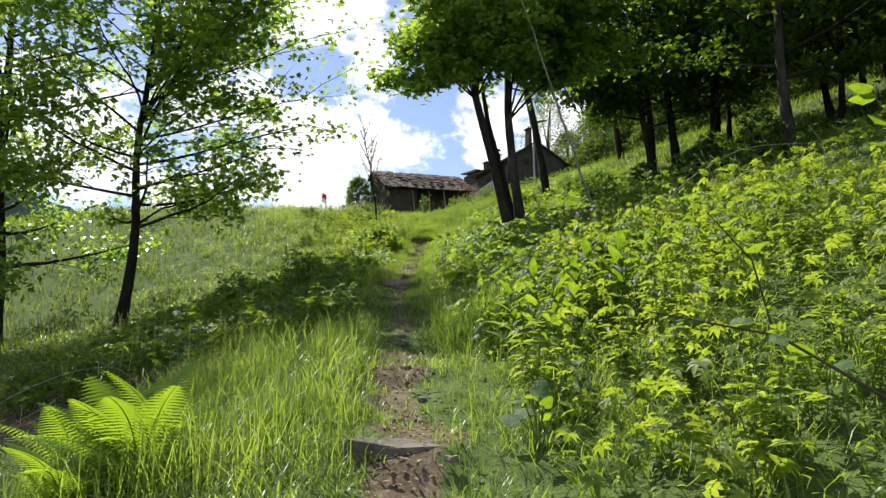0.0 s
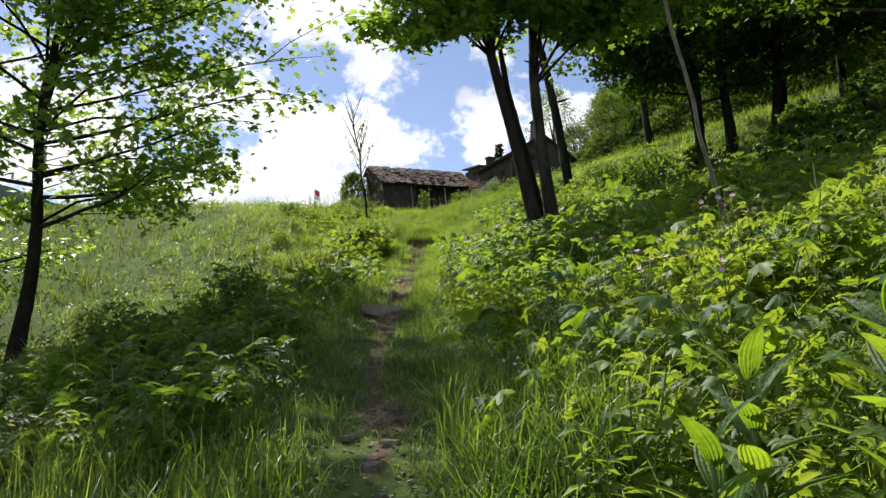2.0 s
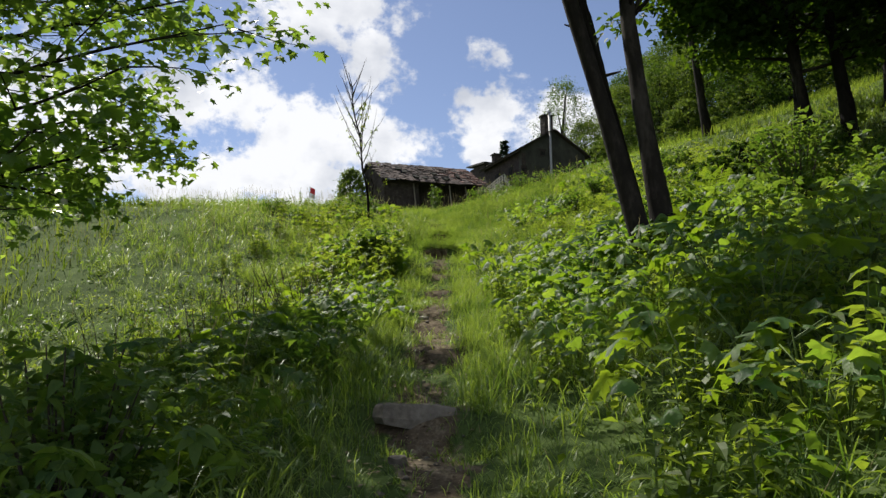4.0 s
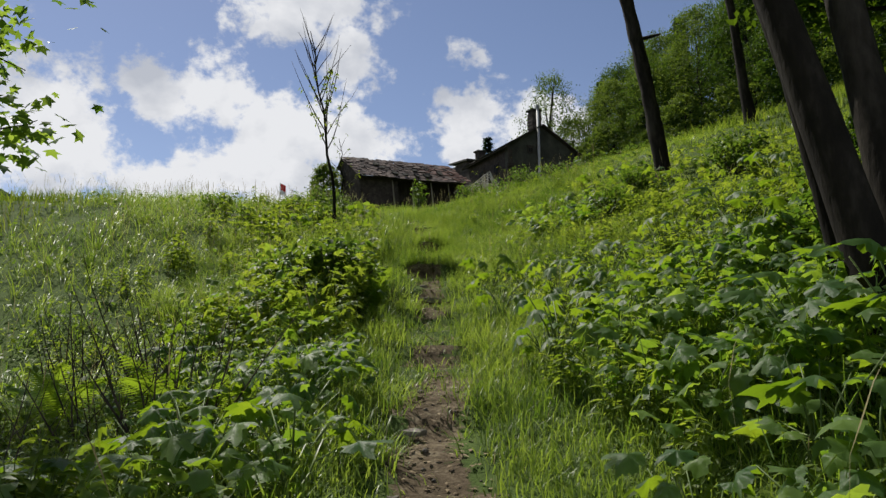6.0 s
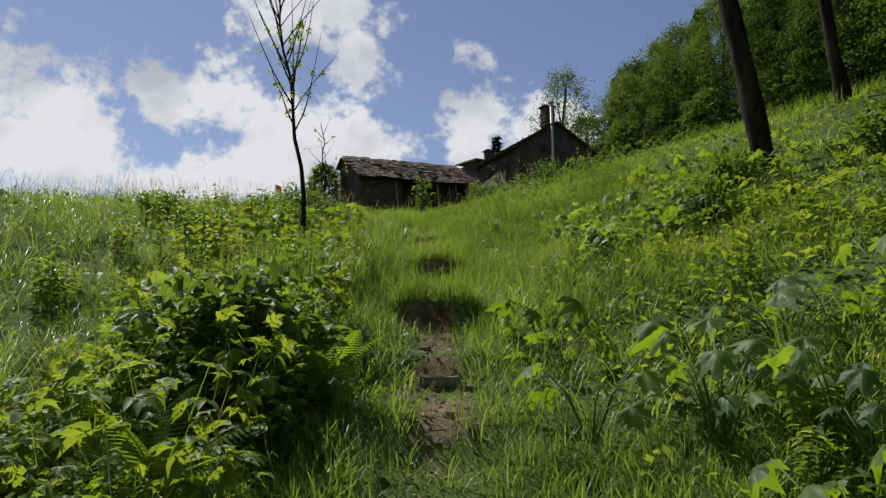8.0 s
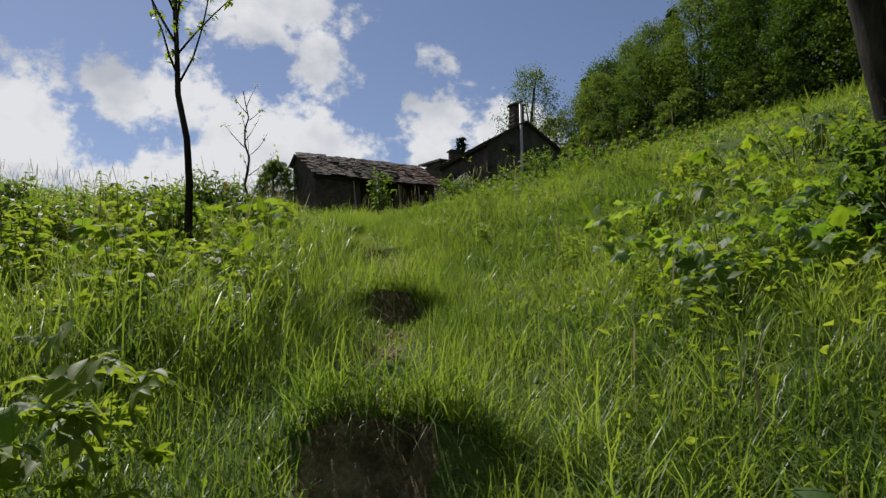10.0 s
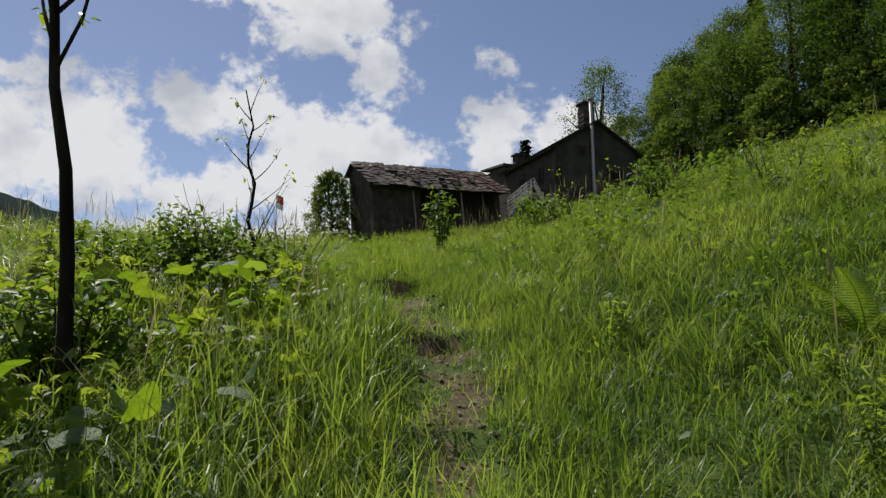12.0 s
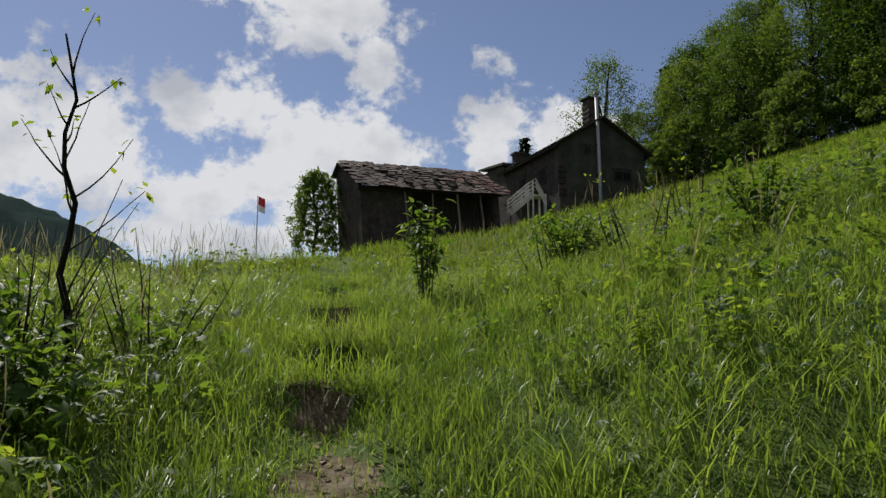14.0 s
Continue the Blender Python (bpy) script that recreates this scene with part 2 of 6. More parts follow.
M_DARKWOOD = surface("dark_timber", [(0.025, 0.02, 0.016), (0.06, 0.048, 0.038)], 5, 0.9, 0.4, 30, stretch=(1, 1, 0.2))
M_SHEET = surface("metal_sheet", [(0.30, 0.30, 0.31), (0.48, 0.48, 0.50)], 3, 0.45, 0.1, metal=0.6)
M_PIPE = surface("flue_pipe", [(0.25, 0.25, 0.25), (0.42, 0.42, 0.42)], 5, 0.55, 0.1, metal=0.3)
M_RED = surface("red_cloth", [(0.45, 0.03, 0.04), (0.60, 0.05, 0.06)], 3, 0.85, 0.2)
M_WHITE = surface("white_cloth", [(0.65, 0.65, 0.65), (0.8, 0.8, 0.8)], 3, 0.85, 0.2)
# muted bluish green: the haze of distance is mixed into the forest colour
M_HILL_HAZE = surface("hazy_far_forest", [(0.018, 0.030, 0.026), (0.030, 0.046, 0.041), (0.044, 0.064, 0.058)], 0.02, 0.95, 0.4, 0.12, spec=0.0)
M_PINK = surface("pink_petal", [(0.5, 0.25, 0.42), (0.65, 0.38, 0.55)], 8, 0.6, 0.1)
M_GLASS = surface("dark_pane", [(0.01, 0.011, 0.011), (0.02, 0.021, 0.021)], 3, 0.7, 0.0, spec=0.1)


# ---- building helpers ----
class Geo:
    """Gathers vertices and faces of one mesh."""

    def __init__(self):
        self.v, self.f = [], []

    def add(self, verts, faces):
        o = len(self.v)
        self.v.extend(tuple(p) for p in verts)
        self.f.extend(tuple(i + o for i in face) for face in faces)
        return self

    def box(self, size, m=None, jitter=0.0):
        x, y, z = (s / 2 for s in size)
        pts = [Vector((sx * x, sy * y, sz * z)) for sz in (-1, 1) for sy in (-1, 1) for sx in (-1, 1)]
        if jitter:
            pts = [p + Vector([random.uniform(-jitter, jitter) for _ in range(3)]) for p in pts]
        if m is not None:
            pts = [m @ p for p in pts]
        return self.add(pts, [(0, 2, 3, 1), (4, 5, 7, 6), (0, 1, 5, 4), (2, 6, 7, 3), (0, 4, 6, 2), (1, 3, 7, 5)])

    def tube(self, pts, radii, sides=6):
        pts = [Vector(p) for p in pts]
        rings, n_pts = [], len(pts)
        for i, p in enumerate(pts):
            d = (pts[min(i + 1, n_pts - 1)] - pts[max(i - 1, 0)]).normalized()
            a = d.cross(Vector((0.31, 0.95, 0.05))).normalized()
            b = d.cross(a)
            rings += [p + (a * math.cos(k) + b * math.sin(k)) * radii[i] for k in (2 * math.pi * j / sides for j in range(sides))]
        faces = [(i * sides + j, i * sides + (j + 1) % sides, (i + 1) * sides + (j + 1) % sides, (i + 1) * sides + j) for i in range(n_pts - 1) for j in range(sides)]
        faces += [tuple(range(sides))[::-1], tuple(range((n_pts - 1) * sides, n_pts * sides))]
        return self.add(rings, faces)

    def mesh(self, name, mat, smooth=False):
        me = bpy.data.meshes.new(name)
        me.from_pydata(self.v, [], self.f)
        if mat:
            me.materials.append(mat)
        if smooth:
            me.polygons.foreach_set("use_smooth", [True] * len(me.polygons))
        me.validate()
        me.update()
        return me


def part(name, data, parent=None, label="", m=None):
    """One mesh object, under a thing or a part."""
    ob = new(name, data)
    if parent is not None:
        ob.parent = parent
    if m is not None:
        ob.matrix_basis = m
    return tagged(ob, label)


def thing(name, label, category, group="", m=None, kind=""):
    ob = new(name)
    ob.empty_display_size = 0.1
    if m is not None:
        ob.matrix_basis = m
    return tagged(ob, label, category, group, kind)


def bulk_mesh(name, verts, faces, places, turns, sizes, mat, smooth=False):
    """One mesh of many copies of a small template: places (N, 3), turns (N, 3, 3), sizes (N, 3)."""
    tv, count = np.asarray(verts, float), len(places)
    v = np.einsum("nij,nkj->nki", turns, tv[None] * sizes[:, None, :]) + places[:, None, :]
    me = bpy.data.meshes.new(name)
    me.vertices.add(count * len(tv))
    me.vertices.foreach_set("co", v.astype(np.float32).ravel())
    loops = np.concatenate([np.array(f) for f in faces])
    lens = np.array([len(f) for f in faces])
    starts = np.concatenate([[0], np.cumsum(lens)[:-1]])
    me.loops.add(count * len(loops))
    me.loops.foreach_set("vertex_index", (np.arange(count)[:, None] * len(tv) + loops[None]).astype(np.int32).ravel())
    me.polygons.add(count * len(faces))
    me.polygons.foreach_set("loop_start", (np.arange(count)[:, None] * len(loops) + starts[None]).astype(np.int32).ravel())
    if smooth:
        me.polygons.foreach_set("use_smooth", np.ones(count * len(faces), bool))
    me.materials.append(mat)
    me.update(calc_edges=True)
    return me


def turns_of(yaw, tilt, roll=None):
    """Rotations: first a tilt about x, then a yaw about z (radians, arrays)."""
    cy, sy, ct, st = np.cos(yaw), np.sin(yaw), np.cos(tilt), np.sin(tilt)
    o, z = np.ones_like(yaw), np.zeros_like(yaw)
    rx = np.stack([np.stack([o, z, z], -1), np.stack([z, ct, -st], -1), np.stack([z, st, ct], -1)], 1)
    rz = np.stack([np.stack([cy, -sy, z], -1), np.stack([sy, cy, z], -1), np.stack([z, z, o], -1)], 1)
    out = rz @ rx
    if roll is not None:
        cr, sr = np.cos(roll), np.sin(roll)
        ry = np.stack([np.stack([cr, z, sr], -1), np.stack([z, o, z], -1), np.stack([-sr, z, cr], -1)], 1)
        out = out @ ry
    return out




def vnoise(x, y, cell, seed=0):
    """Smooth value noise, -1 to 1, on arrays."""
    x, y = np.asarray(x, float) / cell, np.asarray(y, float) / cell
    xi, yi = np.floor(x), np.floor(y)
    fx, fy = x - xi, y - yi
    fx, fy = fx * fx * (3 - 2 * fx), fy * fy * (3 - 2 * fy)

    def corner(a, b):
        h = np.sin(a * 127.1 + b * 311.7 + seed * 74.7) * 43758.5453
        return (h - np.floor(h)) * 2 - 1

    top = corner(xi, yi) * (1 - fx) + corner(xi + 1, yi) * fx
    low = corner(xi, yi + 1) * (1 - fx) + corner(xi + 1, yi + 1) * fx
    return top * (1 - fy) + low * fy


def ease(a, b, x):
    t = np.clip((np.asarray(x, float) - a) / (b - a), 0, 1)
    return t * t * (3 - 2 * t)


# ---- the lie of the land ----
PATH_Y = [-40, 0, 4.5, 7.5, 13.0, 18.0, 25.0, 28.5, 31.4, 33.0, 35.0, 38.0, 43.5, 55.0, 66.0, 90]
PATH_X = [1.0, -0.05, -0.25, -0.5, -1.05, -1.1, -1.1, -1.1, -1.3, -1.8, -2.05, -2.6, -3.4, -5.0, -7.0, -8.0]
LAND_Y = [-400, -40, 0, 14.3, 20.8, 23.1, 25.2, 28.3, 31.6, 32.9, 40, 70, 84, 110, 200, 900]
LAND_Z = [-70, -8.6, -0.15, 2.85, 4.18, 4.78, 5.48, 6.3, 7.32, 7.68, 9.3, 14.5, 17.0, 16.5, 2.0, -90]
# worn steps along the path: where, and how high
STEPS = [(4.45, 0.16), (6.6, 0.10), (10.6, 0.13), (12.0, 0.14), (13.9, 0.2), (16.2, 0.12), (18.6, 0.12), (20.6, 0.14), (22.3, 0.14), (23.6, 0.12), (24.95, 0.28), (27.9, 0.28), (29.2, 0.08), (31.0, 0.09), (33.4, 0.18), (34.55, 0.24), (36.6, 0.16), (38.6, 0.16)]


def path_x(y):
    return np.interp(y, PATH_Y, PATH_X)


def land(x, y):
    """Height of the ground."""
    x, y = np.asarray(x, float), np.asarray(y, float)
    z = np.interp(y, LAND_Y, LAND_Z)
    d = x - path_x(y)
    # the hillside climbs to one side
    dr = x - np.where(y < 34, path_x(y), np.interp(y, [34, 73, 90], [-1.9, 0.9, 1.5]))
    r = np.maximum(dr - 0.45, 0)
    far = np.maximum(r - 70, 0)
    z = z + 0.30 * (r - 0.4 * (1 - np.exp(-r / 0.4))) - 0.12 * far
    # and drops or swells on the other
    l = np.maximum(-d - 0.6, 0)
    s = ease(19, 33, y)
    z = z + (-0.26 * (1 - s) + 0.075 * s) * 9 * np.tanh(l / 9)
    z = z - ease(4, 14, -x) * 0.24 * np.maximum(y - 36, 0) * ease(36, 44, y) - 0.10 * np.maximum(l - 14, 0)
    z = z + 0.7 * np.exp(-(((x - 2) / 5.5) ** 2)) * ease(46, 63, y) * (1 - ease(80, 95, y))
    # small unevenness
    near = np.exp(-(np.abs(d) / 40) ** 2)
    z = z + near * (0.10 * vnoise(x, y, 2.3, 1) * ease(0.5, 2, np.abs(d)) + 0.035 * vnoise(x, y, 0.5, 2) + 0.018 * vnoise(x, y, 0.24, 3) * (1 - ease(0.6, 1.2, np.abs(d))))
    # the worn path lies a little lower and climbs in steps
    wide = np.where(y < 26, 0.20, 0.10)
    on = 1 - ease(wide, wide + np.where(y < 26, 0.35, 0.24), np.abs(d + 0.06 * vnoise(y, y, 1.1, 5)))
    saw = np.zeros_like(z)
    for ys, rise in STEPS:
        edge = ys + (0.09 if ys > 24 else 0.22) * vnoise(x * 3, x * 0 + ys, 1.0, 9)
        saw = np.where((y >= edge) & (y < edge + 0.9), rise * 0.55 * (1 - (y - edge) / 0.9), saw)
        saw = np.where((y < edge) & (y > edge - 0.55), -rise * 0.75 * (1 - (edge - y) / 0.55), saw)
        if ys < 24:
            saw = np.where((y < edge) & (y > edge - 0.24), rise * (0.55 - 1.0 * (edge - y) / 0.24), saw)
    return z + on * (saw - 0.05)


def shady(x, y):
    """1 on the bare shaded earth of the hollow below the maples, 0 outside it."""
    far = np.hypot((x + 5.6 + 0.35 * vnoise(x, y, 0.8, 18)) / 3.3, (y - 10.6 + 0.5 * vnoise(x, y, 0.9, 19)) / 4.2)
    return 1 - ease(0.65, 1.05, far)


def spaced(lo, hi, dense, step, grow=1.22):
    a, b = dense
    out, s, v = [], step, b
    mid = list(np.arange(a, b, step))
    while v < hi:
        out.append(v)
        v += s
        s *= grow
    left, s, v = [], step * grow, a - step * grow
    while v > lo:
        left.append(v)
        s *= grow
        v -= s
    return np.array(left[::-1] + mid + out + [hi])


def build_ground():
    xs = spaced(-900, 900, (-3.0, 0.9), 0.12, 1.08)
    ys = spaced(-400, 900, (2.5, 39.0), 0.12, 1.08)
    gx, gy = np.meshgrid(xs, ys)
    gz = land(gx, gy)
    nx, ny = len(xs), len(ys)
    idx = np.arange(nx * ny).reshape(ny, nx)
    quads = np.stack([idx[:-1, :-1], idx[:-1, 1:], idx[1:, 1:], idx[1:, :-1]], -1).reshape(-1, 4)
    me = bpy.data.meshes.new("ground")
    me.vertices.add(nx * ny)
    me.vertices.foreach_set("co", np.stack([gx, gy, gz], -1).astype(np.float32).ravel())
    me.loops.add(len(quads) * 4)
    me.loops.foreach_set("vertex_index", quads.astype(np.int32).ravel())
    me.polygons.add(len(quads))
    me.polygons.foreach_set("loop_start", np.arange(0, len(quads) * 4, 4, dtype=np.int32))
    me.materials.append(M_GROUND)
    cx, cy = gx.ravel(), gy.ravel()
    d = np.abs(cx - path_x(cy) + 0.2 * vnoise(cx, cy, 1.3, 4)) + 0.24 * vnoise(cx, cy, 0.34, 6) + 0.07
    patchy = np.where(cy < 19.8, 1.0, np.clip(0.62 + 0.9 * vnoise(cx * 0, cy, 0.9, 16) + 0.5 * vnoise(cx, cy, 0.4, 17) + sum(np.exp(-(((cy - at) / 0.55) ** 2)) for at in (22.9, 24.2, 27.1, 29.2, 32.7)), 0.0, 1.0))
    bare = np.maximum(patchy, 0.85 * ((cy > 30.5) & (cy < 38.5))) * np.clip((np.where(cy < 26, np.where(cy < 6.8, 0.42, 0.33), np.where(cy > 30.5, 0.34, 0.27)) - d) / 0.2, 0, 1) * (cy < 40)
    bare = np.maximum(bare, shady(cx, cy) * (0.75 + 0.5 * vnoise(cx, cy, 0.6, 20)).clip(0, 1))
    me.attributes.new("bare", "FLOAT", "POINT").data.foreach_set("value", bare.astype(np.float32))
    me.polygons.foreach_set("use_smooth", np.ones(len(quads), bool))
    me.update(calc_edges=True)
    return tagged(new("ground", me), "sloping mountain meadow with a worn earth footpath", "ground", kind="structure")


build_ground()


def build_hill():
    g, nx, ny = Geo(), 90, 36
    az = np.linspace(-1.35, -0.33, nx)
    for j in range(ny):
        for i in range(nx):
            r = 480 + 420 * j / (ny - 1)
            top = np.interp(az[i], [-1.35, -0.9, -0.61, -0.51, -0.44, -0.385, -0.33], [230, 210, 165, 142, 118, 88, 20])
            z = -60 + (top + 60) * math.sin(min(1.0, j / (ny * 0.62)) * math.pi / 2) + 5 * noise.noise((i * 0.5, j * 0.6, 3)) + 4 * noise.noise((i * 1.7, j * 1.9, 1))
            g.v.append((r * math.sin(az[i]), r * math.cos(az[i]), z))
    g.f = [(j * nx + i, j * nx + i + 1, (j + 1) * nx + i + 1, (j + 1) * nx + i) for j in range(ny - 1) for i in range(nx - 1)]
    return tagged(new("backdrop", g.mesh("backdrop", M_HILL_HAZE, True)), "distant wooded mountain ridge across the valley", "hill", kind="structure")


build_hill()


# ---- the farm buildings ----
def build_barn():
    """Old stone barn with a sagging slate roof: local x along the front, y to the back, origin at the front corner on the ground."""
    base = pose(-6.35, 70.15, 14.3, 0, -3, 27)
    barn = thing("barn", "old dark stone barn with a sagging stone-slate roof on the slope", "barn", m=base)
    w, d, eave, ridge = 10.0, 4.8, 4.1, 6.45
    ridge_y = 3.7
    t = 0.45
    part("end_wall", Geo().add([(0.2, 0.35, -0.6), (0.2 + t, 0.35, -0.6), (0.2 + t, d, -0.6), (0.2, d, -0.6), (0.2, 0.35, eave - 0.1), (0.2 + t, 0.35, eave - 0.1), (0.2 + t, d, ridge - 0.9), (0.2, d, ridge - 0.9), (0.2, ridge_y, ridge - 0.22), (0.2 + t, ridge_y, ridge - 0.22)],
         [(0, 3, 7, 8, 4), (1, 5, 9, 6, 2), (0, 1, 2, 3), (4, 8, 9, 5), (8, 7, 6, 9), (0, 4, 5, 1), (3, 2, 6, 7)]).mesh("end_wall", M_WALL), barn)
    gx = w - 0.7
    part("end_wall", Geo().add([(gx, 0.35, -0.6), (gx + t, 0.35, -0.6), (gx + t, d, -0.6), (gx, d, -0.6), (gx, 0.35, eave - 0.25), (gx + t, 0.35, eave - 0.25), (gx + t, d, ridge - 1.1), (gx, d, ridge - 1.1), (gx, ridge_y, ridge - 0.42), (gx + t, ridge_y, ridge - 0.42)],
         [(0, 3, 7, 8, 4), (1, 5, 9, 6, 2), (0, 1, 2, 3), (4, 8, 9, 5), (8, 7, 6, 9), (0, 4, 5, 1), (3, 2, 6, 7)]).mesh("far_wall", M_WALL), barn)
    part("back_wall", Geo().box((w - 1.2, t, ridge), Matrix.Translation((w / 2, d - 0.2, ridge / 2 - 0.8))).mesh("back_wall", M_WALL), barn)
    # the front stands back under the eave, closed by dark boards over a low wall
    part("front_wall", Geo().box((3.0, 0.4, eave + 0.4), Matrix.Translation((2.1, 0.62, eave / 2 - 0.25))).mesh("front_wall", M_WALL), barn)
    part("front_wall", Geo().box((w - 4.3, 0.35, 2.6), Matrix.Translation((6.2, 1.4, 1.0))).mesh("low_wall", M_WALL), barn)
    # dark timber, its tone taken down further for the shade under the eave
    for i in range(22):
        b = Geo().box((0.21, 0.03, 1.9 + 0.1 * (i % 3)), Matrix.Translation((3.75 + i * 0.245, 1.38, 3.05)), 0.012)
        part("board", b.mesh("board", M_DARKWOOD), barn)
    for x, lean in ((3.1, 1.5), (4.9, -1.0), (6.7, 1.2), (8.4, 2.0)):
        part("post", Geo().tube([(x + 0.02 * lean, 0.25, -0.4), (x + 0.03 * lean, 0.25, 2.0), (x - 0.04 * lean, 0.28, eave - 0.05)], [0.075, 0.07, 0.06], 7).mesh("post", M_TIMBER), barn, "weathered grey wooden post")
    part("eave_beam", Geo().box((w, 0.16, 0.2), Matrix.Translation((w / 2, 0.28, eave - 0.16)), 0.01).mesh("eave_beam", M_DARKWOOD), barn)
    for i in range(9):
        x = 0.5 + i * (w - 0.9) / 8
        a = math.atan2(ridge - eave, ridge_y)
        part("rafter", Geo().box((0.12, 4.2, 0.12), Matrix.Translation((x, ridge_y / 2 - 0.05, (eave + ridge) / 2 - 0.16)) @ Matrix.Rotation(a, 4, "X")).mesh("rafter", M_DARKWOOD), barn)
    roof = part("roof", Geo().add([(-0.1, -0.15, eave - 0.08), (w + 0.3, -0.15, eave - 0.3), (w + 0.3, ridge_y, ridge - 0.32), (-0.1, ridge_y, ridge - 0.08), (-0.1, d + 0.3, ridge - 0.8), (w + 0.3, d + 0.3, ridge - 1.05)],
                                  [(0, 1, 2, 3), (3, 2, 5, 4)]).mesh("roof", M_DARKWOOD), barn, "sagging stone-slate roof")
    rnd = random.Random(3)
    kinds = []
    for k in range(8):
        random.seed(40 + k)
        kinds.append(Geo().box((0.42 + 0.13 * (k % 3), 0.56, 0.03), None, 0.035).mesh("slate", M_SLATE if k < 5 else M_SLATE_RED))
    rows, cols = 12, 24
    slope = math.atan2(ridge - eave, ridge_y)
    for r in range(rows):
        for c in range(cols):
            if rnd.random() < 0.02:
                continue
            u = (c + 0.5 + (0.5 if r % 2 else 0)) / cols
            s = (r + 0.35) / rows
            x = -0.1 + u * (w + 0.25)
            sag = -0.16 * math.sin(math.pi * u) * math.sin(math.pi * min(1, s + 0.25)) - 0.23 * u
            y, z = -0.22 + s * (ridge_y + 0.1), eave + s * (ridge - eave) + sag + 0.05
            lift = 0.03 + 0.03 * rnd.random()
            m = Matrix.Translation((x + rnd.uniform(-0.09, 0.09), y + rnd.uniform(-0.07, 0.07), z + lift)) @ Euler((slope - 0.06 + rnd.uniform(-0.04, 0.04), rnd.uniform(-0.04, 0.04), rnd.uniform(-0.22, 0.22))).to_matrix().to_4x4()
            part("slate", kinds[rnd.randrange(5) if rnd.random() > 1.6 * (u - 0.62) else 5 + rnd.randrange(3)], roof, m=m)
    # loose slabs weighing the roof down
    for u, s in ((0.27, 0.42), (0.33, 0.12), (0.42, 0.1), (0.53, 0.1), (0.62, 0.12), (0.24, 0.60), (0.66, 0.2), (0.80, 0.35), (0.57, 0.42)):
        m = Matrix.Translation((u * w, -0.2 + s * ridge_y, eave + s * (ridge - eave) - 0.23 * u + 0.17)) @ Euler((slope + rnd.uniform(-0.1, 0.25), 0, rnd.uniform(-0.4, 0.4))).to_matrix().to_4x4()
        part("loose_slab", Geo().box((rnd.uniform(0.35, 0.6), 0.42, 0.12), None, 0.04).mesh("loose_slab", M_SLATE_DARK), roof, m=m)
    part("metal_sheet", Geo().box((1.0, 0.34, 0.02), Matrix.Translation((0.55, -0.30, eave - 0.05)) @ Matrix.Rotation(slope, 4, "X")).mesh("metal_sheet", M_SHEET), barn, "pale metal sheet at the eave")
    # door opening of the end wall, and planks leaning by it
    part("doorway", Geo().box((0.06, 1.0, 1.9), Matrix.Translation((0.19, 1.7, 0.8))).mesh("doorway", M_DARKWOOD), barn)
    return barn


build_barn()


def build_planks():
    p = thing("plank_pile", "grey weathered planks lying against the barn", "planks", m=pose(-6.2, 69.2, float(land(-6.2, 69.2)), 0, 0, 20))
    for i in range(6):
        a = -35 + 14 * i
        part("plank", Geo().box((1.7 - 0.12 * i, 0.16, 0.04), pose(0.1 * i, -0.1 * i, 0.35 + 0.12 * i, 0, -25 + 9 * i, a), 0.01).mesh("plank", M_TIMBER), p)


build_planks()


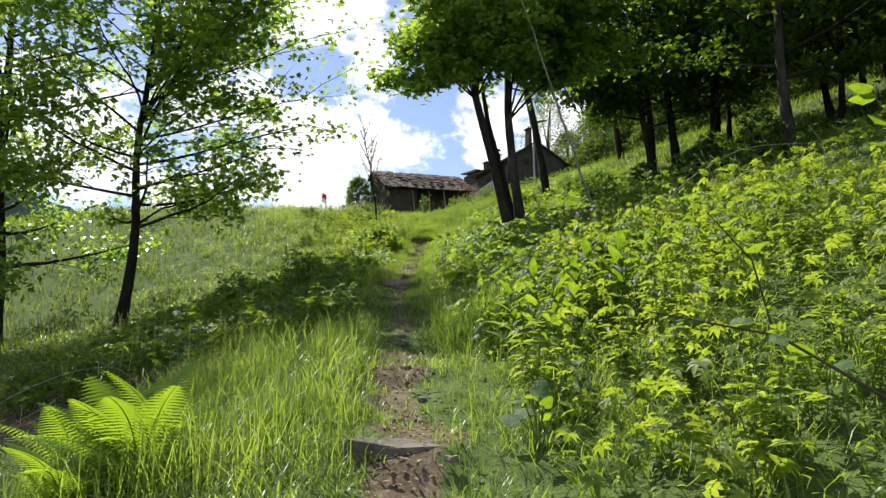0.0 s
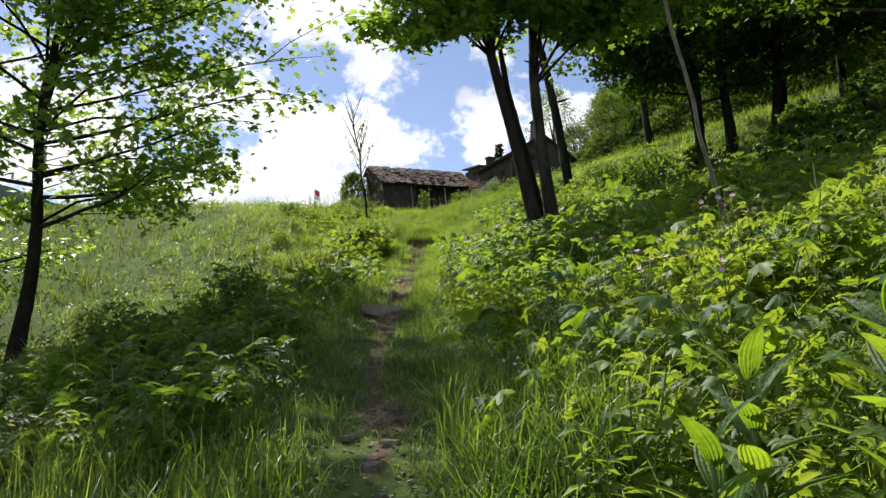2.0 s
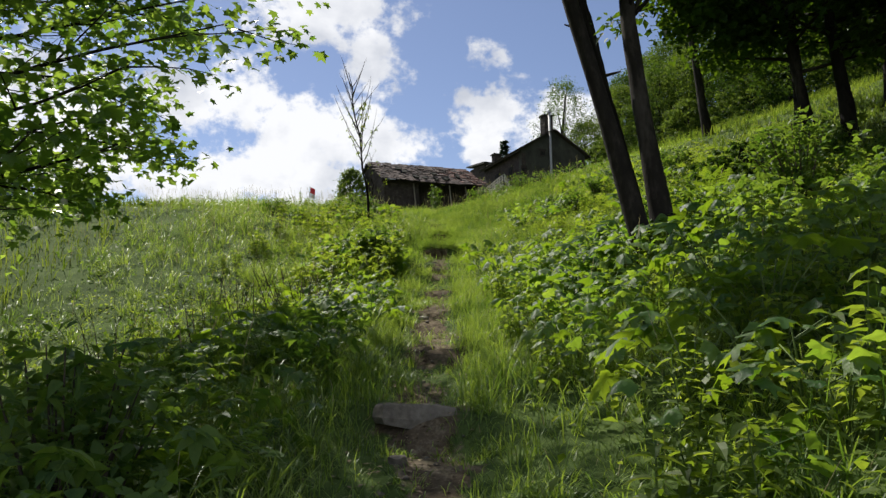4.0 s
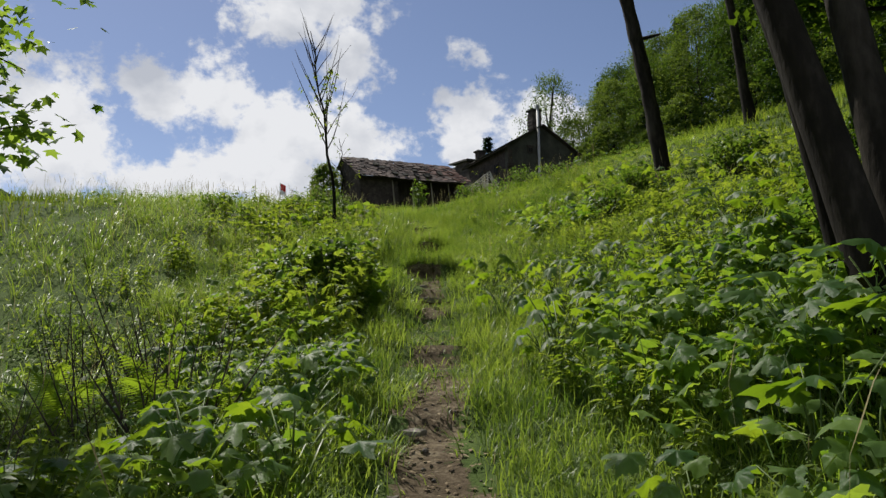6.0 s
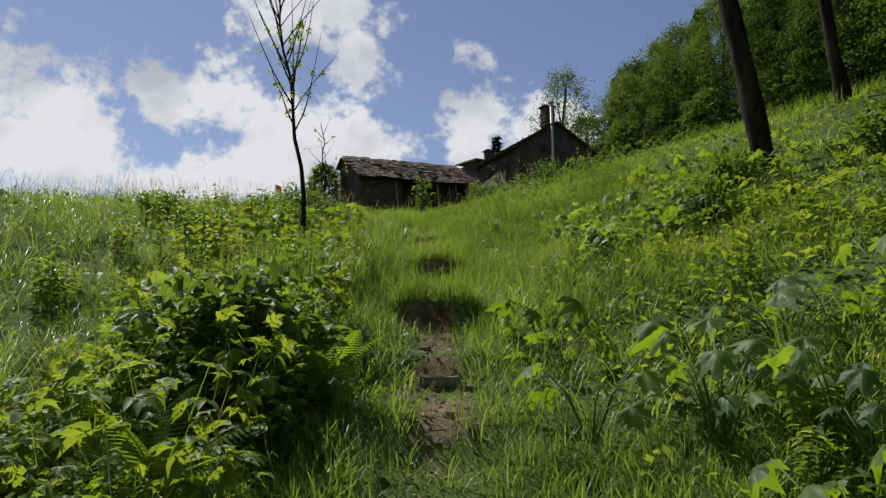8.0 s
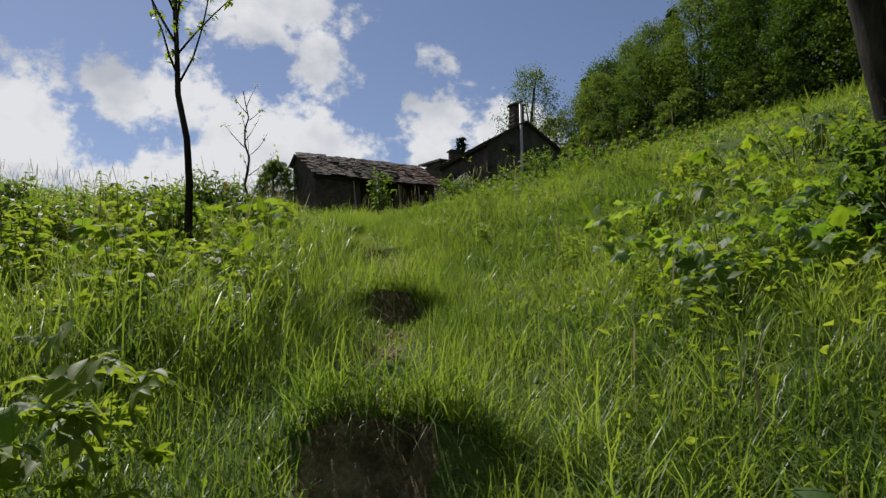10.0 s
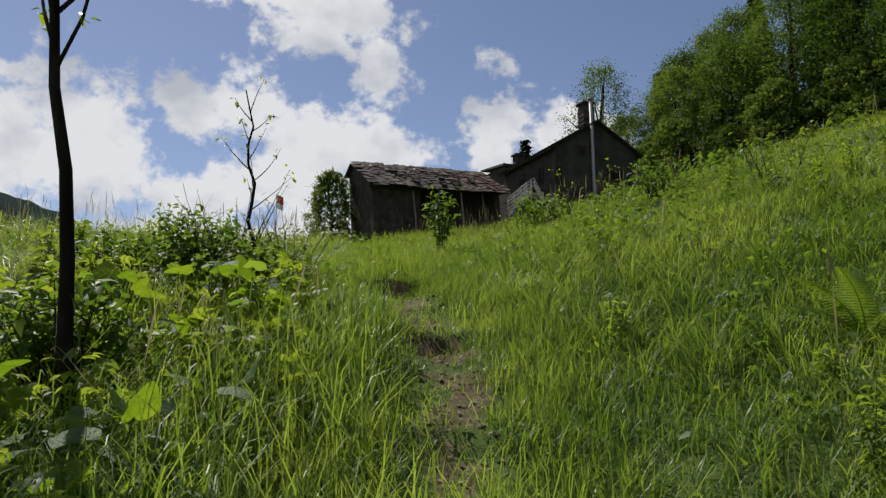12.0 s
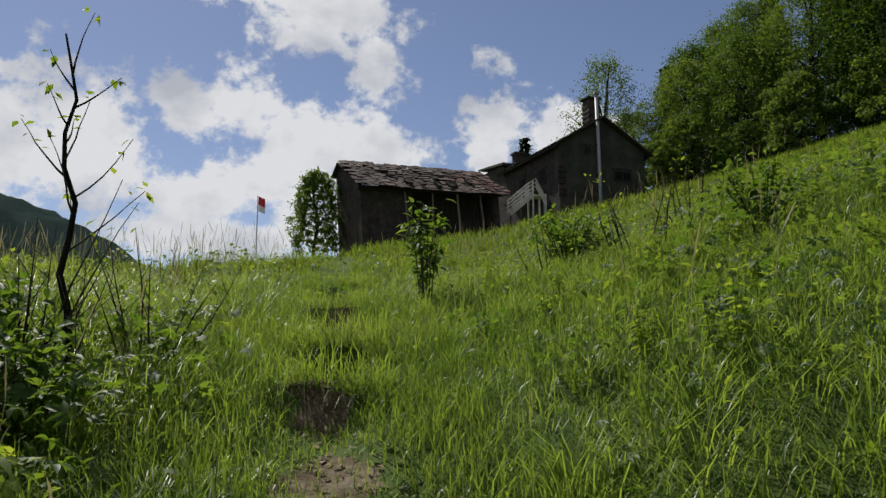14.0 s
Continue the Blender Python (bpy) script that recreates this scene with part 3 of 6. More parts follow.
def build_house():
    """Gabled stone farmhouse: local x along the gable, y to the back, origin under the near corner."""
    h = thing("farmhouse", "gabled grey stone farmhouse with mossy slate roof and chimney", "house", m=pose(6.4, 77.4, 17.6, 0, 0, 23))
    w, d, eave, ridge = 7.35, 8.4, 5.45, 7.65
    t = 0.55
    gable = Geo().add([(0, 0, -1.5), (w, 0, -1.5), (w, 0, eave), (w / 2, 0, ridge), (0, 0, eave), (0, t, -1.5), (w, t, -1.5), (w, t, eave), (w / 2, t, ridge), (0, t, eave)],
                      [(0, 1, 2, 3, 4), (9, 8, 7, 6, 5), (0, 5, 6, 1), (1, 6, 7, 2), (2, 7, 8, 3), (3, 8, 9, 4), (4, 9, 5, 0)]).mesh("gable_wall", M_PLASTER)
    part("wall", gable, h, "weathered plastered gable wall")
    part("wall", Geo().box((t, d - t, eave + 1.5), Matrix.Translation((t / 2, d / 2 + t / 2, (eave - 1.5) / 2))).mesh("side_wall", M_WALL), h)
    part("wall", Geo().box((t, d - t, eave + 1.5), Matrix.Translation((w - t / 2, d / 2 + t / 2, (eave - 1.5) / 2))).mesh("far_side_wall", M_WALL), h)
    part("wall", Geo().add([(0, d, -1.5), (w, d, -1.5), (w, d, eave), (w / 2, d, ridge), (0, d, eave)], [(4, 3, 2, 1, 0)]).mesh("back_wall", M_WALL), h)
    for z in np.arange(-0.2, eave - 0.2, 0.42):
        part("quoin", Geo().box((0.62 if int(z * 10) % 2 else 0.42, 0.16, 0.36), Matrix.Translation((0.22, -0.02, z)), 0.02).mesh("quoin", M_WALL), h)
    a = math.atan2(ridge - eave, w / 2)
    run = math.hypot(ridge - eave, w / 2) + 0.55
    for sx in (-1, 1):
        roof = part("roof", Geo().box((run, d + 0.9, 0.1), Matrix.Translation((w / 2 + sx * (w / 4 + 0.22), d / 2, (eave + ridge) / 2 - 0.04)) @ Matrix.Rotation(sx * a, 4, "Y")).mesh("roof", M_DARKWOOD), h, "mossy dark slate roof")
        kinds = []
        for k in range(4):
            random.seed(70 + k)
            kinds.append(Geo().box((0.6, 0.62, 0.05), None, 0.03).mesh("slate", M_SLATE_DARK))
        rnd = random.Random(11 + sx)
        for r in range(8):
            for c in range(15):
                s = (r + 0.4) / 8 * (w / 2 + 0.45)
                m = Matrix.Translation((w / 2 + sx * (w / 2 + 0.5 - s), -0.4 + (c + 0.5) * (d + 0.8) / 15, eave + (s - 0.5) * math.tan(a) + 0.10 + rnd.uniform(0, 0.03))) @ Euler((rnd.uniform(-0.05, 0.05), sx * (a - 0.08), rnd.uniform(-0.1, 0.1))).to_matrix().to_4x4()
                part("slate", kinds[rnd.randrange(4)], roof, m=m)
    ch = part("chimney", Geo().box((0.95, 0.85, 2.4), Matrix.Translation((w / 2 + 0.15, 1.4, ridge + 0.55)), 0.02).mesh("chimney", M_WALL), h, "stone chimney stack")
    for k in range(5):
        part("stone_course", Geo().box((1.03 - 0.02 * (k % 2), 0.93, 0.16), Matrix.Translation((w / 2 + 0.15, 1.4, ridge - 0.1 + k * 0.36)), 0.02).mesh("stone_course", M_WALL), ch)
    part("cap", Geo().box((1.2, 1.1, 0.12), Matrix.Translation((w / 2 + 0.15, 1.4, ridge + 2.0)), 0.02).mesh("cap", M_SLATE_DARK), ch)
    part("cap", Geo().box((0.9, 0.8, 0.26), Matrix.Translation((w / 2 + 0.15, 1.4, ridge + 1.85)), 0.02).mesh("cap_neck", M_WALL), ch)
    pipe = part("flue_pipe", Geo().tube([(w / 2 - 0.45, -0.22, -0.5), (w / 2 - 0.45, -0.22, 3.0), (w / 2 - 0.48, -0.22, ridge + 1.75)], [0.14, 0.14, 0.13], 10).mesh("flue_pipe", M_PIPE, True), h, "pale grey flue pipe up the gable")
    part("pipe_cap", Geo().tube([(w / 2 - 0.48, -0.22, ridge + 1.75), (w / 2 - 0.48, -0.22, ridge + 1.95)], [0.24, 0.2], 10).mesh("pipe_cap", M_PIPE), pipe)
    for z in (1.2, 3.4, 5.6):
        part("bracket", Geo().box((0.4, 0.28, 0.05), Matrix.Translation((w / 2 - 0.45, -0.14, z))).mesh("bracket", M_DARKWOOD), pipe)

    def window(x, z, ww, hh, m):
        win = part("window", Geo().box((ww + 0.2, 0.12, hh + 0.2), m @ Matrix.Translation((x, -0.02, z))).mesh("window", M_DARKWOOD), h, "dark empty window opening")
        part("pane", Geo().box((ww, 0.02, hh), m @ Matrix.Translation((x, -0.095, z))).mesh("pane", M_GLASS), win)
        part("frame", Geo().box((0.05, 0.03, hh), m @ Matrix.Translation((x, -0.115, z))).mesh("frame", M_DARKWOOD), win)
        part("lintel", Geo().box((ww + 0.4, 0.1, 0.16), m @ Matrix.Translation((x, -0.03, z + hh / 2 + 0.2))).mesh("lintel", M_DARKWOOD), win)

    ident = Matrix()
    window(5.3, 3.55, 1.3, 0.55, ident)
    window(2.4, 5.2, 0.35, 0.35, ident)
    side = Matrix.Rotation(radians(-90), 4, "Z")
    for y, z in ((-2.2, 3.6), (-5.2, 3.6)):
        window(y, z, 0.75, 1.0, side)
    part("fascia", Geo().box((0.12, d + 0.8, 0.16), Matrix.Translation((-0.42, d / 2, eave - 0.28))).mesh("fascia", M_DARKWOOD), h)
    part("balcony_deck", Geo().box((0.9, 5.0, 0.12), Matrix.Translation((-0.45, 4.4, 2.4)), 0.01).mesh("balcony_deck", M_DARKWOOD), h)
    for y in (2.2, 4.0, 5.8):
        part("strut", Geo().box((0.1, 0.1, 3.0), Matrix.Translation((-0.82, y, 0.9))).mesh("strut", M_DARKWOOD), h)
    return h


build_house()


def build_annex():
    a = thing("outbuilding", "low dark stone outbuilding with slate roof behind the farmhouse", "building", m=pose(3.3, 87.0, 17.0, 0, 0, 23))
    part("wall", Geo().box((3.4, 4, 7.6), Matrix.Translation((1.7, 2, 3.5))).mesh("wall", M_WALL), a)
    part("roof", Geo().box((4.0, 4.8, 0.16), Matrix.Translation((1.7, 2, 7.5)) @ Matrix.Rotation(radians(7), 4, "X"), 0.03).mesh("roof", M_SLATE_DARK), a)
    c = part("chimney", Geo().box((0.8, 0.8, 1.5), Matrix.Translation((2.6, 2.2, 8.2)), 0.03).mesh("chimney", M_WALL), a)
    part("cap", Geo().box((1.15, 1.0, 0.14), Matrix.Translation((2.6, 2.2, 9.0)), 0.03).mesh("cap", M_SLATE_DARK), c)
    part("window", Geo().box((0.7, 0.1, 0.9), Matrix.Translation((1.2, -0.02, 5.6))).mesh("window", M_GLASS), a)


build_annex()


def build_stairs():
    """A short flight that climbs along the wall to a landing, with slatted rails; a second flight drops from it."""
    z0 = float(land(3.6, 74.5))
    s = thing("wooden_stairs", "outside wooden stairs with pale slatted railing", "stairs", m=pose(2.85, 74.6, z0 + 0.95, 0, 0, 14))
    slope, length = 40, 1.9
    dx, dz = length * math.cos(radians(slope)), length * math.sin(radians(slope))
    for side in (0.0, 0.9):
        part("stringer", Geo().box((length + 0.3, 0.06, 0.24), pose(dx / 2, side, dz / 2 + 0.1, 0, -slope, 0)).mesh("stringer", M_PALE_TIMBER), s)
        for k in range(4):
            part("post", Geo().box((0.07, 0.07, 1.0), pose(dx * k / 3, side - 0.05, dz * k / 3 + 0.6), 0.006).mesh("post", M_PALE_TIMBER), s)
        for j in range(4):
            part("rail", Geo().box((length + 0.2, 0.04, 0.09), pose(dx / 2, side - 0.1, dz / 2 + 0.38 + 0.24 * j, 0, -slope, 0), 0.006).mesh("rail", M_PALE_TIMBER), s)
    for k in range(7):
        part("tread", Geo().box((0.24, 0.86, 0.05), pose(dx * (k + 0.5) / 7, 0.45, dz * (k + 0.7) / 7 + 0.1)).mesh("tread", M_PALE_TIMBER), s)
    part("landing", Geo().box((0.9, 1.0, 0.08), pose(dx + 0.4, 0.45, dz + 0.12)).mesh("landing", M_PALE_TIMBER), s)
    for x, y in ((dx, 0.0), (dx + 0.8, 0.0), (dx, 0.9), (dx + 0.8, 0.9)):
        part("leg", Geo().box((0.09, 0.09, dz + 1.7), pose(x, y, dz / 2 - 0.75)).mesh("leg", M_PALE_TIMBER), s)
    for j in range(3):
        part("rail", Geo().box((1.5, 0.04, 0.09), pose(dx + 0.5, -0.14, dz + 0.05 + 0.26 * j, 0, 62, 0), 0.006).mesh("rail", M_PALE_TIMBER), s)
    part("post", Geo().box((0.07, 0.07, 2.8), pose(dx + 0.85, -0.14, dz - 1.2)).mesh("post", M_PALE_TIMBER), s)


build_stairs()


def build_flag():
    x, y = -13.9, 75.0
    z = float(land(x, y))
    f = thing("flag", "small red and white flag on a thin pole", "flag", m=pose(x, y, z))
    top = 18.95 - z
    part("pole", Geo().tube([(0, 0, 0), (0, 0, top)], [0.045, 0.03], 7).mesh("pole", M_PIPE), f)
    for name, lo, hi, mat in (("red_cloth", 0.42, 1.0, M_RED), ("white_cloth", 0.0, 0.44, M_WHITE)):
        g = Geo()
        for i in range(7):
            u = i / 6 * 0.46
            for k in range(4):
                s = lo + (hi - lo) * k / 3
                g.v.append((0.04 + u, 0.06 * math.sin(i * 1.4 + k * 0.5) + (0.004 if mat is M_WHITE else 0), top - 1.05 + 1.0 * s - 0.45 * u))
        g.f = [(i * 4 + k, (i + 1) * 4 + k, (i + 1) * 4 + k + 1, i * 4 + k + 1) for i in range(6) for k in range(3)]
        part(name, g.mesh(name, mat, True), f)


build_flag()


# ---- stones of the path ----
def build_stone(x, y, w, d, h, yaw, seed, lift=0.0):
    """A rough flat slab with a broken outline."""
    rnd = random.Random(seed)
    g, sides = Geo(), 11
    rim = [(2 * math.pi * k / sides, rnd.uniform(0.62, 1.18)) for k in range(sides)]
    for z, s in ((-0.5, 0.92), (-0.1, 1.0), (0.38, 0.97), (0.5, 0.93)):
        for a, r in rim:
            c, q = math.cos(a), math.sin(a)
            k = r * s / max(abs(c), abs(q)) ** 0.25
            g.v.append((c * k * w / 2, q * k * d / 2, z * h + rnd.uniform(-0.12, 0.12) * h))
    for j in range(3):
        g.f += [(j * sides + i, j * sides + (i + 1) % sides, (j + 1) * sides + (i + 1) % sides, (j + 1) * sides + i) for i in range(sides)]
    top = len(g.v)
    g.v.append((rnd.uniform(-0.05, 0.05), 0, 0.5 * h + rnd.uniform(-0.005, 0.012)))
    g.f += [(3 * sides + i, 3 * sides + (i + 1) % sides, top) for i in range(sides)] + [tuple(range(sides))[::-1]]
    ob = new("step_stone", g.mesh("stone", M_ROCK))
    ob.matrix_basis = pose(x, y, float(land(x, y + 0.12)) + lift - h * 0.40, rnd.uniform(-5, 5), rnd.uniform(-6, 6), yaw)
    return tagged(ob, "flat grey stone slab set as a step in the footpath", "stone", "steps of the footpath")


for i, (dx, y, w, d, h, yaw) in enumerate([
    (-0.06, 4.62, 0.74, 0.42, 0.15, 4), (-0.05, 13.98, 0.56, 0.42, 0.13, 8),
    (0.0, 24.66, 0.5, 0.34, 0.2, 3), (0.2, 19.4, 0.3, 0.34, 0.08, 30), (0.07, 23.35, 0.34, 0.26, 0.07, 12), (0.37, 23.1, 0.36, 0.16, 0.07, -6)]):
    build_stone(float(path_x(y)) + dx, y, w, d, h, yaw, i, 0.0 if y < 19 else -0.045)
rng_s = random.Random(8)
for i in range(22):
    y = rng_s.uniform(4.0, 26.0)
    build_stone(float(path_x(y)) + rng_s.gauss(0, 0.17), y, rng_s.uniform(0.07, 0.17), rng_s.uniform(0.06, 0.14), rng_s.uniform(0.03, 0.06), rng_s.uniform(0, 180), 100 + i)


# ---- trees ----
LOBED = [(0, 0, 0), (0.48, 0.04, 0.0), (0.34, 0.27, 0.04), (0.60, 0.60, -0.02), (0.22, 0.58, 0.03), (0, 1.0, -0.06), (-0.22, 0.58, 0.03), (-0.60, 0.60, -0.02), (-0.34, 0.27, 0.04), (0, 0.34, 0.0), (-0.48, 0.04, 0.0)]
LOBED_F = [(9, 0, 1, 2), (9, 2, 3, 4), (9, 4, 5, 6), (9, 6, 7, 8), (9, 8, 10, 0)]
OVAL = [(0, 0, 0), (0.27, 0.4, 0.06), (0, 1.0, -0.08), (-0.27, 0.4, 0.06), (0, 0.45, 0.0)]
OVAL_F = [(0, 1, 4), (1, 2, 4), (2, 3, 4), (3, 0, 4)]
KITE = [(0, 0, 0), (0.34, 0.42, 0.10), (0, 1.0, -0.05), (-0.34, 0.42, 0.10)]
KITE_F = [(0, 1, 2), (0, 2, 3)]
SPRAY = [(0, 0, 0), (0.42, 0.35, 0.1), (0.12, 0.5, 0), (0.3, 0.95, -0.1), (0, 0.75, 0.05), (-0.32, 0.9, 0.08), (-0.14, 0.5, 0), (-0.45, 0.3, -0.06)]
SPRAY_F = [(0, 1, 2), (2, 3, 4), (4, 5, 6), (6, 7, 0), (0, 2, 4, 6)]


def bend(start, way, length, steps, wobble, rise, rnd):
    """A crooked line that gradually turns upward (or droops)."""
    p, d, pts = Vector(start), Vector(way).normalized(), [Vector(start)]
    for _ in range(steps):
        d = (d + Vector((rnd.uniform(-1, 1), rnd.uniform(-1, 1), rnd.uniform(-0.7, 0.7) + rise)) * wobble).normalized()
        p = p + d * (length / steps)
        pts.append(p.copy())
    return pts


def tree_data(height, r0, lean, crown_base, spread, limbs, leaves, leaf, shape, leaf_mat, bark, seed, up=0.25, droop=0.0, shed=1.0, per=5, reach=(), bias=(0, 0)):
    """Meshes of one tree: trunk, limbs, twigs, crown."""
    rnd, rng = random.Random(seed), np.random.default_rng(seed)
    nseg = 12
    trunk = [Vector((lean[0] * (k / nseg) ** 0.8 * height + 0.05 * height / 8 * math.sin(k * 1.1 + seed), lean[1] * (k / nseg) ** 0.8 * height + 0.05 * height / 8 * math.cos(k * 0.9 + seed), height * k / nseg - 0.25 * (k == 0))) for k in range(nseg + 1)]
    radii = [r0 * (1.35 if k == 0 else 1.0) * (1 - 0.88 * (k / nseg) ** 0.9) for k in range(nseg + 1)]
    fine_pts, fine_r = [], []
    for k in range(nseg):
        for u in (0.0, 0.25, 0.5, 0.75):
            fine_pts.append(trunk[k].lerp(trunk[k + 1], u))
            fine_r.append(radii[k] + (radii[k + 1] - radii[k]) * u)
    body = Geo().tube(fine_pts + [trunk[-1]], fine_r + [radii[-1]], 11)
    rough = [noise.noise(Vector(v) * 2.6) * 0.16 + noise.noise(Vector(v) * 7.0) * 0.10 for v in body.v]
    axis = [p for p in fine_pts + [trunk[-1]] for _ in range(11)]
    body.v = [tuple(a + (Vector(v) - a) * (1 + q)) for v, a, q in zip(body.v, axis, rough)]
    out = {"trunk": body.mesh("trunk", bark, True), "limbs": []}
    twigs, anchors = Geo(), []
    for i, end in enumerate(reach):
        end = Vector(end)
        f = min(0.9, max(0.2, (end.z * 0.55 + 1.6) / height))
        k = int(f * nseg)
        start = trunk[k]
        mid = start.lerp(end, 0.5) + Vector((0, 0, 0.5))
        pts = [start, start.lerp(mid, 0.5) + Vector((0, 0, 0.15)), mid, mid.lerp(end, 0.5) + Vector((0, 0, 0.1)), end]
        out["limbs"].append(Geo().tube(pts, [0.032, 0.027, 0.021, 0.015, 0.008], 5).mesh("limb", bark, True))
        for j in range(9):
            q = 0.35 + 0.65 * j / 8
            a = pts[min(int(q * 4), 3)].lerp(pts[min(int(q * 4) + 1, 4)], q * 4 % 1)
            side = Vector((rnd.uniform(-1, 1), rnd.uniform(-1, 1), rnd.uniform(-0.5, 0.3))) + (end - start).normalized() * 0.7
            tw = bend(a, side, rnd.uniform(0.4, 1.0), 3, 0.2, -0.1, rnd)
            twigs.tube(tw, [0.012, 0.010, 0.008, 0.004], 3)
            anchors += [tw[1], tw[2], tw[3], tw[3]] * (6 if height > 15 else 2)
    for i in range(limbs):
        f = crown_base + (0.97 - crown_base) * (i + 0.3 * rnd.random()) / limbs
        k = min(int(f * nseg), nseg - 1)
        start = trunk[k].lerp(trunk[k + 1], f * nseg - k)
        az = i * 2.4 + rnd.uniform(-0.5, 0.5)
        rel = (f - crown_base) / (1 - crown_base)
        length = spread * (0.55 + 0.75 * math.sin(math.pi * min(1, 0.2 + rel * 0.8))) * rnd.uniform(0.75, 1.15)
        pts = bend(start, (math.cos(az) + bias[0], math.sin(az) + bias[1], up + 0.7 * rel), length, 6, 0.16, 0.25 - droop, rnd)
        rr = max(0.018, radii[k] * 0.42)
        out["limbs"].append(Geo().tube(pts, [rr * (1 - 0.8 * j / 6) for j in range(7)], 5).mesh("limb", bark, True))
        for j in range(per):
            q = 0.25 + 0.75 * (j + rnd.random()) / per
            a = pts[min(int(q * 6), 5)].lerp(pts[min(int(q * 6) + 1, 6)], q * 6 % 1)
            side = Vector((rnd.uniform(-1, 1), rnd.uniform(-1, 1), rnd.uniform(-0.35, 0.45))) + (pts[-1] - pts[0]).normalized() * 0.9
            tw = bend(a, side, length * rnd.uniform(0.25, 0.5), 3, 0.2, -droop * 1.5, rnd)
            twigs.tube(tw, [0.012 + 0.1 * rr, 0.010, 0.008, 0.004], 3)
            anchors += [tw[1], tw[2], tw[2], tw[3], tw[3]]
        anchors += [pts[-1], pts[-2]]
    out["twigs"] = twigs.mesh("twigs", bark)
    base = np.array([tuple(p) for p in anchors])
    pick = base[rng.integers(0, len(base), leaves)] + rng.normal(0, 1, (leaves, 3)) * np.array([0.22, 0.22, 0.15]) * spread / 3 * shed
    turns = turns_of(rng.uniform(0, 6.283, leaves), rng.normal(-0.35, 0.5, leaves), rng.normal(0, 0.45, leaves))
    size = leaf * rng.uniform(0.6, 1.2, leaves)
    verts, faces = shape
    out["crown"] = bulk_mesh("crown", verts, faces, pick, turns, np.repeat(size[:, None], 3, 1), leaf_mat)
    return out


def plant_tree(name, label, data, m, group="", category="tree"):
    t = thing(name, label, category, group, m)
    part("trunk", data["trunk"], t)
    for me in data["limbs"]:
        part("limb", me, t)
    tagged(part("twig_spray", data["twigs"], t), kind="stuff")
    part("crown", data["crown"], t)
    return t


def on_land(x, y, yaw=0.0, dz=0.0):
    return pose(x, y, float(land(x, y)) + dz, 0, 0, yaw)


LOB, OVA, KIT = (LOBED, LOBED_F), (OVAL, OVAL_F), (KITE, KITE_F)

# the slim maple beside the shaded hollow
# its last four boughs hang out of view, added to shade the path
plant_tree("maple_tree", "slim young maple with dark trunk and sunlit leaves beside the path", tree_data(10.8, 0.15, (0.055, -0.01), 0.24, 3.5, 38, 15500, 0.16, LOB, M_MAPLE, M_BARK, 5, up=0.05, droop=0.06, shed=0.9, per=6, bias=(0.2, -0.3), reach=[(2.7, 5.4, 7.6), (1.6, 5.6, 6.0), (2.3, 3.6, 8.6), (2.4, 4.4, 4.6), (0.8, 4.6, 4.0), (2.6, 1.6, 6.8), (1.8, 2.6, 3.4), (3.6, -2.6, 7.0), (3.2, -3.4, 6.0), (4.0, -1.6, 8.0), (2.4, -3.8, 7.4), (4.7, -2.8, 8.7), (4.2, -3.6, 8.2), (5.1, -2.0, 9.2), (5.6, -3.0, 9.4)]), on_land(-8.35, 17.9))
plant_tree("maple_tree", "dark leafy maple at the meadow edge", tree_data(14.0, 0.2, (-0.02, 0.02), 0.14, 3.9, 36, 17000, 0.2, KIT, M_MAPLE, M_BARK, 6, up=0.1, droop=0.05), on_land(-12.4, 19.2, 40))
# this one stands out of view, added only to shade the hollow
plant_tree("maple_tree", "dark leafy maple at the meadow edge", tree_data(11.0, 0.17, (0.0, 0.02), 0.2, 3.1, 32, 13000, 0.2, KIT, M_MAPLE, M_BARK, 16, up=0.1, droop=0.05), on_land(-10.8, 12.2, 80))

# the pair leaning over the path, with overhanging leaves
plant_tree("maple_tree", "leaning dark-trunked maple arching over the path", tree_data(24.0, 0.118, (-0.11, 0.11), 0.6, 2.6, 24, 11500, 0.165, LOB, M_MAPLE, M_BARK, 8, up=0.1, droop=0.10, bias=(0, 0), reach=[(-2.9, -0.7, 3.9), (-2.7, -0.2, 4.8), (-2.0, -0.8, 5.0), (-2.4, -1.2, 6.2), (-1.2, 0.4, 5.6), (-1.6, 0.2, 7.0), (-0.2, 0.6, 6.6), (-0.6, -0.6, 7.6), (-1.7, -0.6, 4.2), (-1.0, -0.4, 4.7), (-0.3, 0.1, 4.9), (0.4, -0.3, 4.6), (-2.2, 0.3, 5.8), (-0.9, -0.9, 5.6)]), on_land(1.45, 17.8), "maples by the path")
plant_tree("maple_tree", "dark-trunked maple standing by the path", tree_data(19.5, 0.128, (-0.026, 0.06), 0.60, 2.8, 24, 12500, 0.185, LOB, M_MAPLE, M_BARK, 9, up=0.15, droop=0.08, bias=(-0.6, 0.1), reach=[(-0.7, 0.5, 7.4), (-0.9, -0.6, 6.6), (0.7, 0.5, 5.2), (1.4, 0.8, 4.7), (2.0, 0.1, 5.5), (0.9, 1.4, 6.4), (2.4, 0.6, 6.8), (1.5, -0.5, 6.0), (2.9, 0.3, 5.0), (0.3, 1.0, 7.8), (1.8, 1.2, 8.0), (3.2, -0.3, 6.2), (0.2, -0.8, 5.6)]), on_land(1.8, 18.05), "maples by the path")
